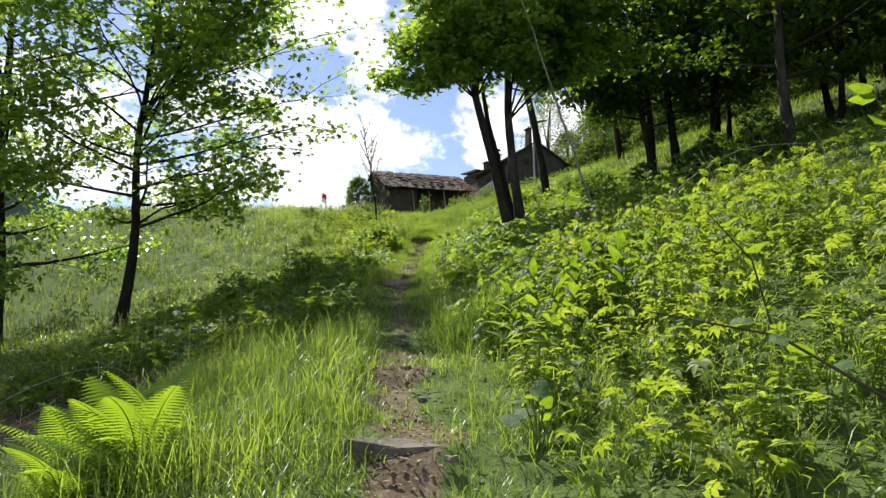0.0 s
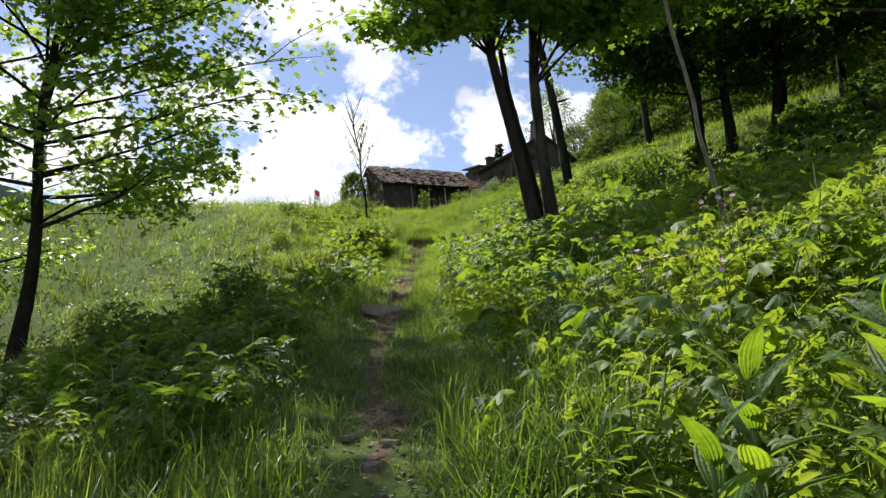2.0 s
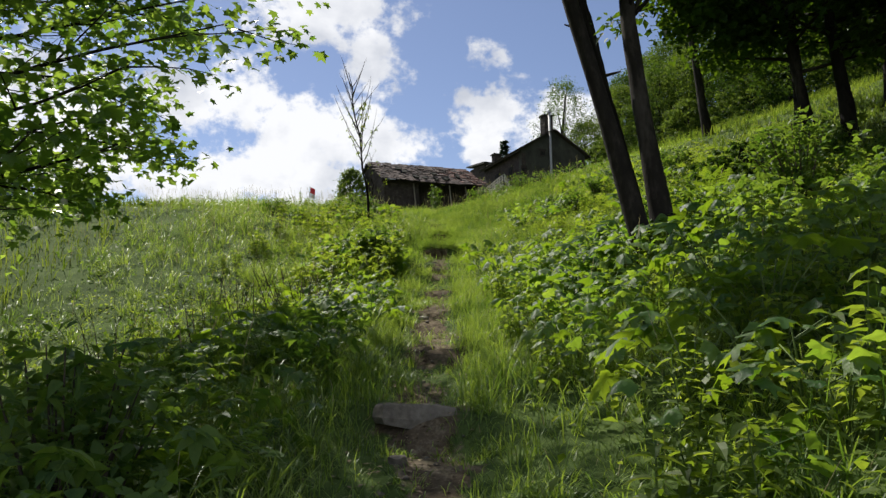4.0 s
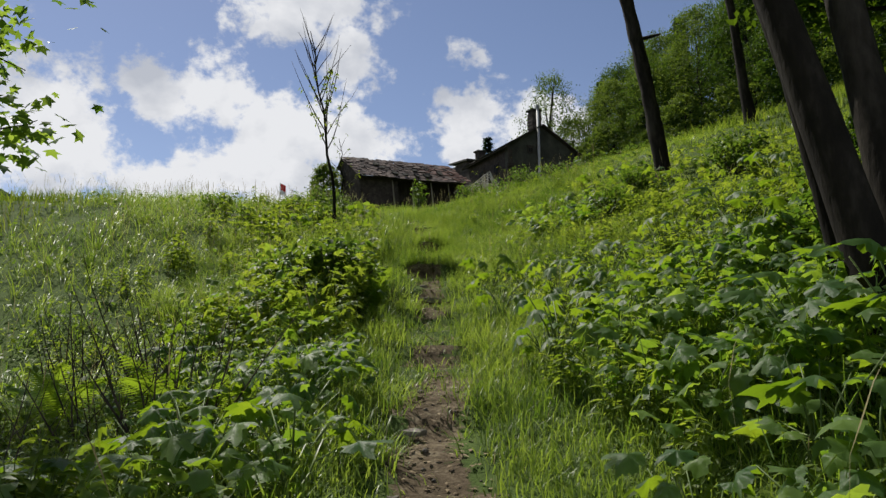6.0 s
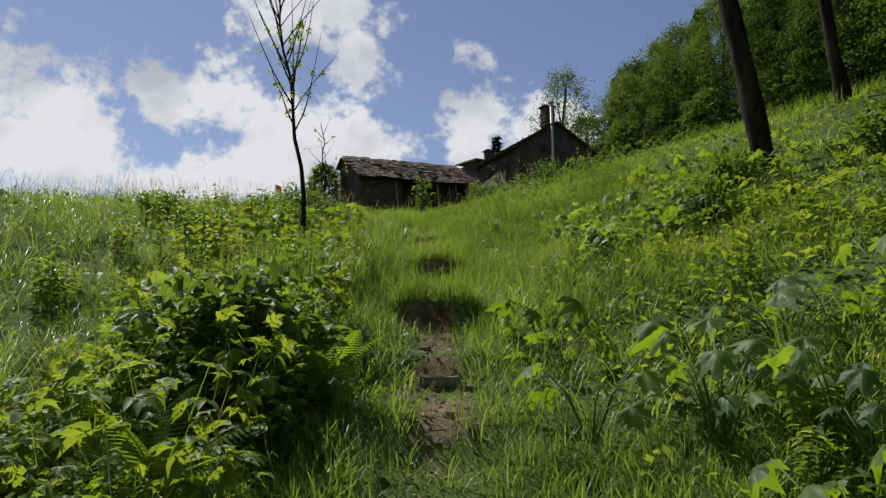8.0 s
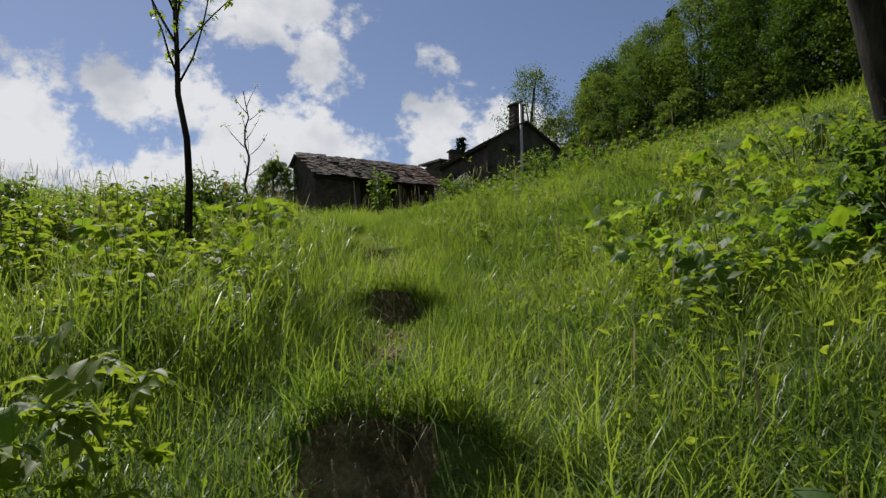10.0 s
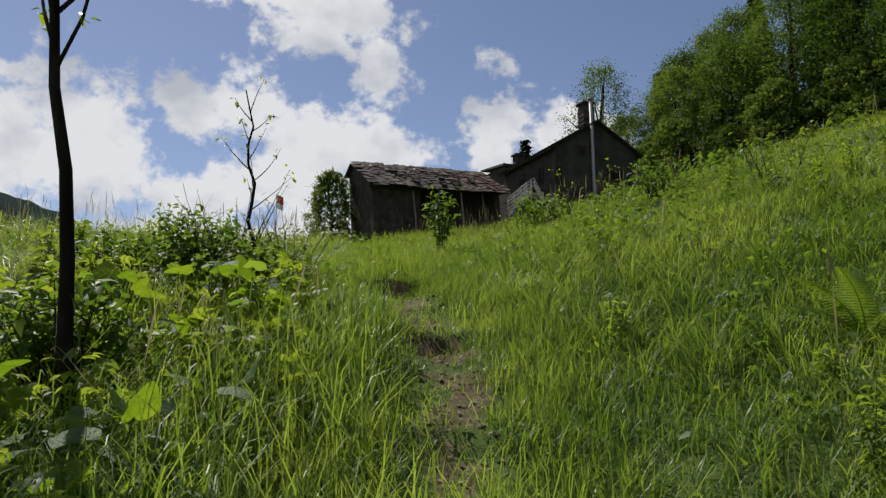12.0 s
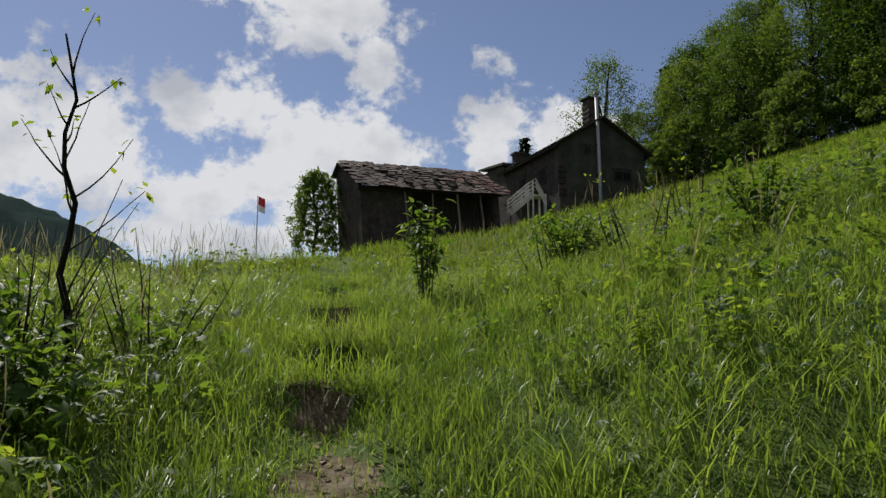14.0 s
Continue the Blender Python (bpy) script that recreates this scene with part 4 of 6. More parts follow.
plant_tree("maple_tree", "thin dark maple stem leaning by the path", tree_data(10.0, 0.09, (-0.16, 0.05), 0.5, 1.8, 8, 700, 0.17, LOB, M_MAPLE, M_BARK, 19, up=0.2, droop=0.05), on_land(1.75, 18.4), "maples by the path")
# single stem further up, foliage high
def build_snag():
    """A dead leaning trunk with broken stubs."""
    t = thing("dead_tree", "tall leaning dead trunk with broken branch stubs", "tree", m=on_land(3.95, 28.4))
    pts = [(-0.155 * z + 0.012 * z * math.sin(z * 0.7), 0.03 * z, z - 0.3 * (z == 0)) for z in np.linspace(0, 13, 14)]
    fine = [Vector(pts[k]).lerp(Vector(pts[k + 1]), u) for k in range(13) for u in (0.0, 0.2, 0.4, 0.6, 0.8)]
    body = Geo().tube(fine, [(0.24 if k == 0 else 0.17) - 0.0014 * k + 0.03 * math.exp(-k / 2) for k in range(len(fine))], 12)
    body.v = [tuple(a + (Vector(v) - a) * (1 + 0.2 * noise.noise(Vector(v) * 2.2) + 0.16 * noise.noise(Vector(v) * 7.5))) for v, a in zip(body.v, [p for p in fine for _ in range(12)])]
    part("trunk", body.mesh("trunk", M_BARK, True), t)
    rnd = random.Random(4)
    for z, az, ln in ((3.2, 0.3, 0.4), (4.6, 3.0, 0.55), (4.9, 2.7, 0.35), (5.6, 0.0, 0.5), (6.4, 3.3, 0.7), (7.4, 1.0, 0.9), (8.6, 4.0, 1.2), (9.8, 2.4, 1.5), (10.8, 5.5, 1.4), (11.8, 1.4, 1.2)):
        p = Vector((-0.155 * z + 0.012 * z * math.sin(z * 0.7), 0.03 * z, z))
        b = bend(p, (math.cos(az), math.sin(az), 0.25), ln + 0.2, 4, 0.15, 0.1, rnd)
        part("stub", Geo().tube(b, [0.055, 0.05, 0.045, 0.035, 0.02], 5).mesh("stub", M_BARK, True), t)


build_snag()
plant_tree("ash_tree", "slender leaning ash on the upper slope", tree_data(12.0, 0.16, (-0.12, 0.0), 0.45, 2.6, 16, 5000, 0.2, OVA, M_WOODS, M_BARK, 11), on_land(8.3, 33.3))

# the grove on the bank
grove_kinds = [tree_data(13.0, 0.13, (-0.05, 0.02), 0.14, 3.1, 36, 13000, 0.21, KIT, M_GROVE_SHADE, M_BARK, 21, droop=0.07, per=6, bias=(0.35, 0.1)), tree_data(14.0, 0.15, (0.03, 0.02), 0.15, 3.2, 36, 13000, 0.21, KIT, M_GROVE_SHADE, M_BARK, 22, droop=0.06, per=6), tree_data(11.0, 0.11, (-0.10, -0.02), 0.15, 2.9, 32, 11000, 0.21, KIT, M_GROVE_SHADE, M_BARK, 23, droop=0.08, per=6)]
# the last tree, at 8.4, 17.2, is added to shade the bank
GROVE = [(7.1, 24.5, 0, 0), (7.9, 24.5, 1, 60), (9.3, 24.7, 0, 130), (9.6, 25.2, 2, 200), (12.0, 21.5, 2, 160), (11.5, 28.5, 2, 240), (13.8, 25.0, 0, 300), (13.5, 21.0, 1, 100), (15.0, 31.0, 1, 10), (12.5, 16.5, 0, 220), (16.5, 27.5, 0, 70), (17.5, 21.5, 1, 190), (8.4, 17.2, 1, 20)]
protos = {}
for x, y, k, yaw in GROVE:
    if k in protos:
        copy_thing(protos[k], on_land(x, y, yaw))
    else:
        protos[k] = plant_tree("grove_tree", "dark-trunked broadleaf tree in the shady grove", grove_kinds[k], on_land(x, y, yaw), "trees of the grove")


plant_tree("grove_tree", "dark-trunked broadleaf tree with low boughs at the grove's edge", tree_data(13.0, 0.14, (-0.03, 0.0), 0.3, 3.0, 24, 15000, 0.22, KIT, M_GROVE_SHADE, M_BARK, 25, droop=0.06, per=6, reach=[(-3.4, -0.9, 3.7), (-2.8, -0.9, 2.6), (-3.9, -0.9, 3.0), (-2.2, -0.9, 4.1), (-2.0, -0.9, 2.2), (-3.7, -0.9, 4.5), (-3.0, -0.5, 5.0), (-3.6, 0.2, 5.8), (-0.8, -0.8, 3.6), (0.8, -0.8, 3.2), (2.0, -1.0, 3.8), (-2.6, 0.0, 3.4)]), on_land(7.4, 25.4), "trees of the grove")

# woods behind the house and along the upper edge of the meadow
def woods_data(height, width, seed, clumps, per, leaf, mat):
    rnd, rng = random.Random(seed), np.random.default_rng(seed)
    trunk = [(0.15 * math.sin(k + seed), 0.12 * math.cos(k * 1.3), height * 0.85 * k / 8 - 0.4 * (k == 0)) for k in range(9)]
    data = {"trunk": Geo().tube(trunk, [0.024 * height * (1 - 0.85 * k / 8) for k in range(9)], 7).mesh("trunk", M_BARK, True), "limbs": []}
    mids = []
    for i in range(clumps):
        f = (i + 0.5) / clumps
        az, zz = i * 2.399, 0.05 + 0.93 * f
        r = width * math.sin(math.pi * (0.24 + 0.74 * zz)) ** 0.7 * math.sqrt(rnd.uniform(0.25, 1.0)) * rnd.uniform(0.7, 1.12)
        mids.append((r * math.cos(az), r * math.sin(az), height * zz))
        if i % 16 == 0:
            s = Vector(trunk[min(int(zz * 7), 8)])
            data["limbs"].append(Geo().tube([s, s.lerp(Vector(mids[-1]), 0.5) + Vector((0, 0, 0.2)), mids[-1]], [0.09, 0.06, 0.02], 4).mesh("limb", M_BARK))
    mids = np.array(mids)
    place = np.repeat(mids, per, 0)
    scale = np.repeat(rng.uniform(0.55, 1.1, clumps), per)[:, None]
    place = place + rng.normal(0, 1, place.shape) * np.array([0.44, 0.44, 0.30]) * scale * height / 11
    count = len(place)
    turns = turns_of(rng.uniform(0, 6.283, count), rng.normal(-0.3, 0.6, count), rng.normal(0, 0.5, count))
    verts, faces = [(-0.3, 0.12, 0.05), (0.34, 0.3, 0.08), (0.0, 1.0, -0.1)], [(0, 1, 2)]
    data["twigs"] = Geo().tube([(0, 0, height * 0.5), (0.3, 0.2, height * 0.9)], [0.05, 0.02], 4).mesh("twigs", M_BARK)
    data["crown"] = bulk_mesh("crown", verts, faces, place, turns, np.repeat((leaf * rng.uniform(0.6, 1.2, count))[:, None], 3, 1), mat)
    return data


def spruce_data(height, width, seed):
    rng, rnd = np.random.default_rng(seed), random.Random(seed)
    data = {"trunk": Geo().tube([(0, 0, -0.4), (0, 0, height)], [0.22, 0.03], 7).mesh("trunk", M_BARK), "limbs": []}
    place, yaw = [], []
    for i in range(900):
        f = rnd.random() ** 0.8
        a = rnd.uniform(0, 6.283)
        r = width * (1 - f) * rnd.uniform(0.15, 1.0) * (0.8 + 0.3 * math.sin(f * 55))
        place.append((r * math.cos(a), r * math.sin(a), height * (0.08 + 0.92 * f) - 0.25 * r))
        yaw.append(a - math.pi / 2)
    data["twigs"] = Geo().tube([(0, 0, height * 0.8), (0, 0, height * 1.02)], [0.03, 0.01], 4).mesh("twigs", M_BARK)
    c = len(place)
    data["crown"] = bulk_mesh("crown", SPRAY, SPRAY_F, np.array(place), turns_of(np.array(yaw), rng.normal(-0.35, 0.2, c), rng.normal(0, 0.2, c)), np.repeat(rng.uniform(0.5, 0.95, c)[:, None], 3, 1), M_SPRUCE)
    return data


hazel_kinds = [woods_data(2.0, 1.3, 61, 60, 44, 0.14, M_GROVE_SHADE), woods_data(1.5, 1.2, 62, 50, 60, 0.13, M_GROVE_SHADE)]
hazels = {}
# the last four are added: dark leaves in place of a shaded hollow
for i, (x, y, k, s) in enumerate([(6.9, 18.4, 1, 0.9), (7.9, 17.6, 0, 0.8), (6.0, 16.6, 1, 0.8), (4.3, 22.6, 1, 0.6), (5.2, 23.6, 1, 0.6), (4.9, 21.8, 1, 0.6), (6.2, 22.4, 0, 0.5)]):
    m = on_land(x, y, i * 71, -0.1)
    if k in hazels:
        t = copy_thing(hazels[k], m)
    else:
        t = hazels[k] = plant_tree("hazel_bush", "dense dark green hazel bush in the grove's shade", hazel_kinds[k], m, "bushes of the grove", "bush")
    t.scale = (s, s, s)

woods_kinds = [woods_data(12.5, 4.3, 31, 180, 120, 0.22, M_WOODS), woods_data(14.0, 4.6, 32, 190, 120, 0.22, M_WOODS), woods_data(10.5, 4.2, 33, 160, 120, 0.21, M_WOODS), woods_data(5.0, 2.9, 34, 90, 110, 0.2, M_WOODS), spruce_data(15.0, 2.6, 35), woods_data(12.5, 3.4, 37, 130, 75, 0.19, M_WOODS)]
WOODS = [(13.3, 92.5, 5, 1.3), (9.0, 99, 2, 0.8), (16.0, 94, 2, 1.0), (18.5, 86, 2, 1.05), (20.5, 90, 0, 1.1), (17.2, 82.8, 3, 1.1), (21.0, 80.5, 2, 1.0), (23.5, 84, 0, 1.1), (24.5, 77, 1, 1.0), (22.0, 74.5, 3, 1.1), (26.5, 71.5, 0, 1.05), (29, 76, 1, 1.15),
         (27.5, 66, 2, 1.0), (31, 68, 1, 1.1), (25.6, 69, 3, 1.1), (30, 61, 0, 1.0), (34, 63, 1, 1.15), (33, 56, 2, 1.1), (37, 58, 0, 1.2), (29.6, 57.5, 3, 1.0), (36, 50, 1, 1.05), (40, 53, 0, 1.2), (33, 48, 2, 1.0), (38, 44, 0, 1.1),
         (30, 42, 1, 1.05), (34, 37, 2, 1.1), (28, 35, 0, 1.0), (24, 30, 2, 1.05), (20, 26, 1, 1.0), (27, 88, 4, 1.1), (20.5, 97, 4, 1.0), (31, 82, 4, 1.3), (35, 72, 4, 1.35), (39, 66, 4, 1.4), (43, 60, 1, 1.2), (45, 52, 4, 1.4), (7.2, 106, 4, 0.98), (6.2, 108, 4, 0.85), (7.4, 106, 2, 0.8), (5.0, 103, 3, 1.2),
         (24.5, 93, 1, 1.15), (29, 96, 0, 1.2), (34, 88, 1, 1.2), (38, 80, 0, 1.2), (44, 73, 1, 1.3), (48, 65, 0, 1.3), (20, 21, 0, 1.0), (18, 17.5, 2, 1.1), (22, 24.5, 0, 1.1), (26, 40, 3, 1.0), (19.5, 77.5, 3, 0.7), (15.2, 84.5, 3, 0.9)]
woods_protos = {}
for i, (x, y, k, s) in enumerate(WOODS):
    m = on_land(x, y, i * 47 % 360, -0.2)
    if k in woods_protos:
        t = copy_thing(woods_protos[k], m)
    else:
        kind = ("woodland_tree", "leafy green broadleaf tree at the edge of the woods") if k in (0, 1, 2, 5) else (("shrub", "low leafy green bush at the edge of the woods") if k == 3 else ("spruce_tree", "dark green spruce rising above the woods"))
        t = woods_protos[k] = plant_tree(kind[0], kind[1], woods_kinds[k], m, "trees of the woods" if k != 3 else "bushes of the woods", "tree" if k != 3 else "bush")
    t.scale = (s, s, s)
# the young tree by the barn
plant_tree("ash_tree", "small leafy ash beside the barn corner", woods_data(5.4, 1.9, 36, 100, 90, 0.22, M_WOODS), pose(-9.75, 73.6, 14.8))


# thin saplings on the meadow
def sapling(x, y, h, r0, lean, branches, first, blen, leaves, seed, label, upright):
    rnd, rng = random.Random(seed), np.random.default_rng(seed)
    t = thing("sapling", label, "sapling", m=on_land(x, y))
    crook = 0.008 if h > 3 else 0.018
    pts = [Vector((lean * h * (k / 10) ** 1.2 + crook * h * math.sin(k * 1.9 + seed), 0.008 * h * math.cos(k * 1.4), h * k / 10 - 0.1 * (k == 0))) for k in range(11)]
    part("trunk", Geo().tube(pts, [r0 * (1 - 0.88 * k / 10) + 0.004 for k in range(11)], 7).mesh("trunk", M_BARK, True), t)
    tips = []
    for i in range(branches):
        f = first + (0.93 - first) * i / branches
        a = pts[int(f * 10)].lerp(pts[int(f * 10) + 1], f * 10 % 1)
        az = i * 2.4 + rnd.uniform(-0.4, 0.4)
        b = bend(a, (math.cos(az), math.sin(az), upright), blen * rnd.uniform(0.5, 1.2) * (1.15 - 0.6 * f), 5, 0.13, 0.45, rnd)
        part("branch", Geo().tube(b, [r0 * 0.38, r0 * 0.32, r0 * 0.26, r0 * 0.2, r0 * 0.14, 0.003], 4).mesh("branch", M_TWIG, True), t)
        tips += [b[1], b[2], b[3]] if upright > 1 else [b[4], b[5], b[5]]
    base = np.array([tuple(p) for p in tips])
    low = base[base[:, 2] < np.quantile(base[:, 2], 0.6)] if upright > 1 else base
    pick = low[rng.integers(0, len(low), leaves)] + rng.normal(0, 0.025, (leaves, 3))
    part("foliage", bulk_mesh("foliage", OVAL, OVAL_F, pick, turns_of(rng.uniform(0, 6.28, leaves), rng.normal(-0.4, 0.5, leaves)), np.repeat(rng.uniform(0.05, 0.10, leaves)[:, None], 3, 1), M_HERB), t)
    return t


sapling(-3.05, 29.1, 4.8, 0.04, -0.14, 22, 0.42, 2.1, 320, 3, "tall bare ash sapling with upright twigs and sparse leaves", 1.7)
sapling(-3.45, 33.5, 2.3, 0.024, -0.05, 11, 0.36, 0.65, 45, 5, "crooked young sapling with few curled leaves", 0.8)


# ---- herbs, ferns and shrubs ----
def fan_leaf(outline, fold, droop, stalk=0.0):
    """A leaf from its half outline (x, y): folded along the midrib, drooping to the tip, on a short stalk."""
    g = Geo()
    right = [Vector((x, y + 0.03 * math.sin(9 * y), fold * x - 1.1 * x * x - droop * y * y + 0.02 * math.sin(13 * y))) for x, y in outline]
    mid = [Vector((0, y, -droop * y * y)) for x, y in outline]
    n_o = len(outline)
    g.v = [tuple(p) for p in mid] + [tuple(p) for p in right] + [(-p.x, p.y, p.z) for p in right]
    for i in range(n_o - 1):
        g.f.append((i, n_o + i, n_o + i + 1, i + 1))
        g.f.append((i + 1, 2 * n_o + i + 1, 2 * n_o + i, i))
    if stalk:
        g.add([(0.012, 0, 0), (-0.012, 0, 0), (-0.008, -stalk, -0.4 * stalk), (0.008, -stalk, -0.4 * stalk), (0, 0, -0.015), (0, -stalk, -0.4 * stalk - 0.012)], [(0, 1, 2, 3), (1, 4, 5, 2), (4, 0, 3, 5)])
    return g


HEART = [(0.0, 0.04), (0.16, -0.06), (0.34, -0.03), (0.46, 0.10), (0.50, 0.26), (0.46, 0.44), (0.37, 0.62), (0.24, 0.80), (0.10, 0.94), (0.0, 1.0)]
TOOTHED = [(0, 0, 0), (0.26, 0.22, 0.07), (0.20, 0.58, 0.0), (0, 1.0, -0.30), (-0.20, 0.58, 0.0), (-0.26, 0.22, 0.07), (0, 0.5, -0.07)]
TOOTHED_F = [(0, 1, 2, 6), (6, 2, 3), (6, 3, 4), (0, 6, 4, 5)]
BRAMBLE = [(0.0, 0.0), (0.2, 0.06), (0.32, 0.22), (0.36, 0.42), (0.28, 0.66), (0.14, 0.86), (0.0, 1.0)]


def veratrum_leaf():
    g, rows, cols = Geo(), 9, 13
    for j in range(rows):
        s = j / (rows - 1)
        w = 0.175 * math.sin(math.pi * min(1, 0.12 + 0.88 * s)) ** 0.8
        for i in range(cols):
            u = (i / (cols - 1)) * 2 - 1
            g.v.append((u * w, s, 0.25 * abs(u) * w + (0.013 if i % 2 else -0.013) * (1 - s * 0.5) - 0.42 * s * s))
    g.f = [(j * cols + i, j * cols + i + 1, (j + 1) * cols + i + 1, (j + 1) * cols + i) for j in range(rows - 1) for i in range(cols - 1)]
    return g.mesh("leaf", M_BIG)


def frond_mesh(n_p=25):
    g = Geo()
    spine = [(0, 0.95 * s, 0.55 * s - 0.62 * s * s) for s in (k / 12 for k in range(13))]
    g.tube(spine, [0.009 * (1 - 0.8 * k / 12) for k in range(13)], 4)
    for k in range(n_p):
        s = 0.12 + 0.86 * k / n_p
        p = Vector((0, 0.95 * s, 0.55 * s - 0.62 * s * s))
        ln = 0.26 * math.sin(math.pi * min(1, 0.22 + 0.78 * s)) ** 0.9 + 0.01
        for sx in (-1, 1):
            pts, teeth = [], 5
            for q in range(teeth + 1):
                f = q / teeth
                wv = 0.0145 * (1 - f) + 0.0015
                c = p + Vector((sx * ln * f, 0.10 * ln * f, -0.25 * ln * f * f))
                pts.append((c + Vector((0, wv * (1.0 if q % 2 else 0.6), 0.004)), c - Vector((0, wv * (0.6 if q % 2 else 1.0), -0.004))))
            g.add([a for pair in pts for a in pair], [(2 * q, 2 * q + 2, 2 * q + 3, 2 * q + 1) for q in range(teeth)])
    return g.mesh("frond", M_FERN)


def leaf_pose(p, az, tilt, s, roll=0.0):
    """The pose of a leaf that points outward to azimuth az and rises by tilt."""
    return Matrix.Translation(p) @ Euler((0, 0, az - math.pi / 2)).to_matrix().to_4x4() @ Euler((tilt, roll, 0)).to_matrix().to_4x4() @ Matrix.Diagonal((s, s, s, 1))


def lobed_leaf(seed, droop, sides=34):
    """A broad leaf of five to seven jagged lobes, wavy and drooping at the rim."""
    rnd = random.Random(seed)
    lobes = [(0, 0.60), (0.85, 0.52), (-0.85, 0.50), (1.75, 0.46), (-1.75, 0.48), (2.5, 0.34), (-2.5, 0.32)]
    lobes = [(a + rnd.uniform(-0.1, 0.1), r * rnd.uniform(0.88, 1.1)) for a, r in lobes]
    ph, g = rnd.uniform(0, 6.28), Geo()
    g.v.append((0, 0.42, 0.05))
    rim = []
    for k in range(sides):
        a = -math.pi + 2 * math.pi * (k + 0.5) / sides
        r = 0.30
        for la, lr in lobes:
            r = max(r, lr - (lr - 0.26) * min(1.0, abs(a - la) / 0.46) ** 1.4)
        r += (0.035 if k % 2 else -0.03) + rnd.uniform(-0.015, 0.015)
        rim.append((a, max(r, 0.16)))
    for f in (0.5, 1.0):
        for a, r in rim:
            x, y = math.sin(a) * r * f, 0.42 + math.cos(a) * r * f
            up = 0.07 * math.cos(3.6 * a) * f + 0.05 * math.sin(2 * a + ph) * f - droop * (x * x * 1.6 + max(y - 0.3, 0) ** 2) + rnd.uniform(-0.02, 0.02) * f
            g.v.append((x, y, up))
    for k in range(sides):
        n = (k + 1) % sides
        g.f += [(0, 1 + n, 1 + k), (1 + k, 1 + n, 1 + sides + n, 1 + sides + k)]
    return g


hog_leaves = [lobed_leaf(k, d) for k, d in ((1, 0.35), (2, 0.6), (3, 0.9))]
heart_leaves = [fan_leaf(HEART, 0.22, d, 0.0).mesh("leaf", M_BIG, True) for d in (0.10, 0.30)]
bramble_leaf = fan_leaf(BRAMBLE, 0.2, 0.25).mesh("leaf", M_BIG)
vera_leaf, frond = veratrum_leaf(), frond_mesh()


def make_hogweed(seed, h, count, ls):
    rnd = random.Random(seed)
    t = thing("hogweed_plant", "hogweed with large lobed green leaves on hairy stalks", "plant", "hogweeds on the slope")
    for i in range(count):
        az, up = i * 2.4 + rnd.uniform(-0.4, 0.4), rnd.uniform(0.3, 1.0)
        reach = rnd.uniform(0.14, 0.38) * h / 0.6
        tip = Vector((reach * math.cos(az), reach * math.sin(az), h * up))
        g = Geo().tube([(0, 0, -0.05), tip * 0.5 + Vector((0, 0, 0.12 * h)), tip], [0.007, 0.005, 0.004], 4)
        stalks = len(g.f)
        blade, m = hog_leaves[rnd.randrange(3)], leaf_pose(tip, az + rnd.uniform(-0.5, 0.5), rnd.uniform(-0.6, 0.5), ls * rnd.uniform(0.55, 1.2), rnd.uniform(-0.6, 0.6))
        g.add([m @ Vector(v) for v in blade.v], blade.f)
        me = g.mesh("leaf", M_BIG, True)
        me.materials.append(M_STALK)
        me.polygons.foreach_set("material_index", [1 if q < stalks else 0 for q in range(len(me.polygons))])
        part("leaf", me, t)
    return t


def make_heart(seed, h, count, ls):
    rnd = random.Random(seed)
    t = thing("burdock_plant", "burdock with broad rounded green leaves", "plant", "burdocks by the path")
    for i in range(count):
        az, up = i * 2.4 + rnd.uniform(-0.4, 0.4), rnd.uniform(0.45, 1.0)
        reach = rnd.uniform(0.1, 0.3)
        tip = Vector((reach * math.cos(az), reach * math.sin(az), h * up))
        part("stalk", Geo().tube([(0, 0, -0.05), tip * 0.5 + Vector((0, 0, 0.1 * h)), tip], [0.011, 0.009, 0.006], 4).mesh("stalk", M_STALK), t)
        part("leaf", heart_leaves[rnd.randrange(2)], t, m=leaf_pose(tip, az, rnd.uniform(-0.2, 1.1), ls * rnd.uniform(0.6, 1.2), rnd.uniform(-0.5, 0.5)))
    return t


def make_nettle(seed, h, pairs, ls, stems, name="nettle_plant", label="leafy green nettle with toothed paired leaves", group="nettles on the slope"):
    """Several leafy stems: each stem and its foliage are meshes of their own."""
    rnd = random.Random(seed)
    t = thing(name, label, "plant", group)
    for s in range(stems):
        a0, r0 = rnd.uniform(0, 6.28), 0.16 * math.sqrt(s / stems)
        foot = Vector((r0 * math.cos(a0), r0 * math.sin(a0), -0.04))
        top = foot + Vector((rnd.uniform(-0.12, 0.12), rnd.uniform(-0.12, 0.12), h * rnd.uniform(0.7, 1.1)))
        part("stem", Geo().tube([foot, foot.lerp(top, 0.5) + Vector((0.02, 0, 0)), top], [0.006, 0.005, 0.003], 4).mesh("stem", M_STALK), t)
        g = Geo()
        one = Geo().add(TOOTHED, TOOTHED_F)
        for p in range(pairs):
            f = 0.22 + 0.78 * (p + 0.5) / pairs
            for q in (0, 1):
                az = p * 1.57 + q * math.pi + a0 + rnd.uniform(-0.3, 0.3)
                m = leaf_pose(foot.lerp(top, f), az, rnd.uniform(-0.3, 0.35), ls * (1.15 - 0.6 * abs(f - 0.55)) * rnd.uniform(0.8, 1.15), rnd.uniform(-0.2, 0.2))
                g.add([m @ Vector(v) for v in one.v], one.f)
        part("foliage", g.mesh("foliage", M_HERB), t)
    return t


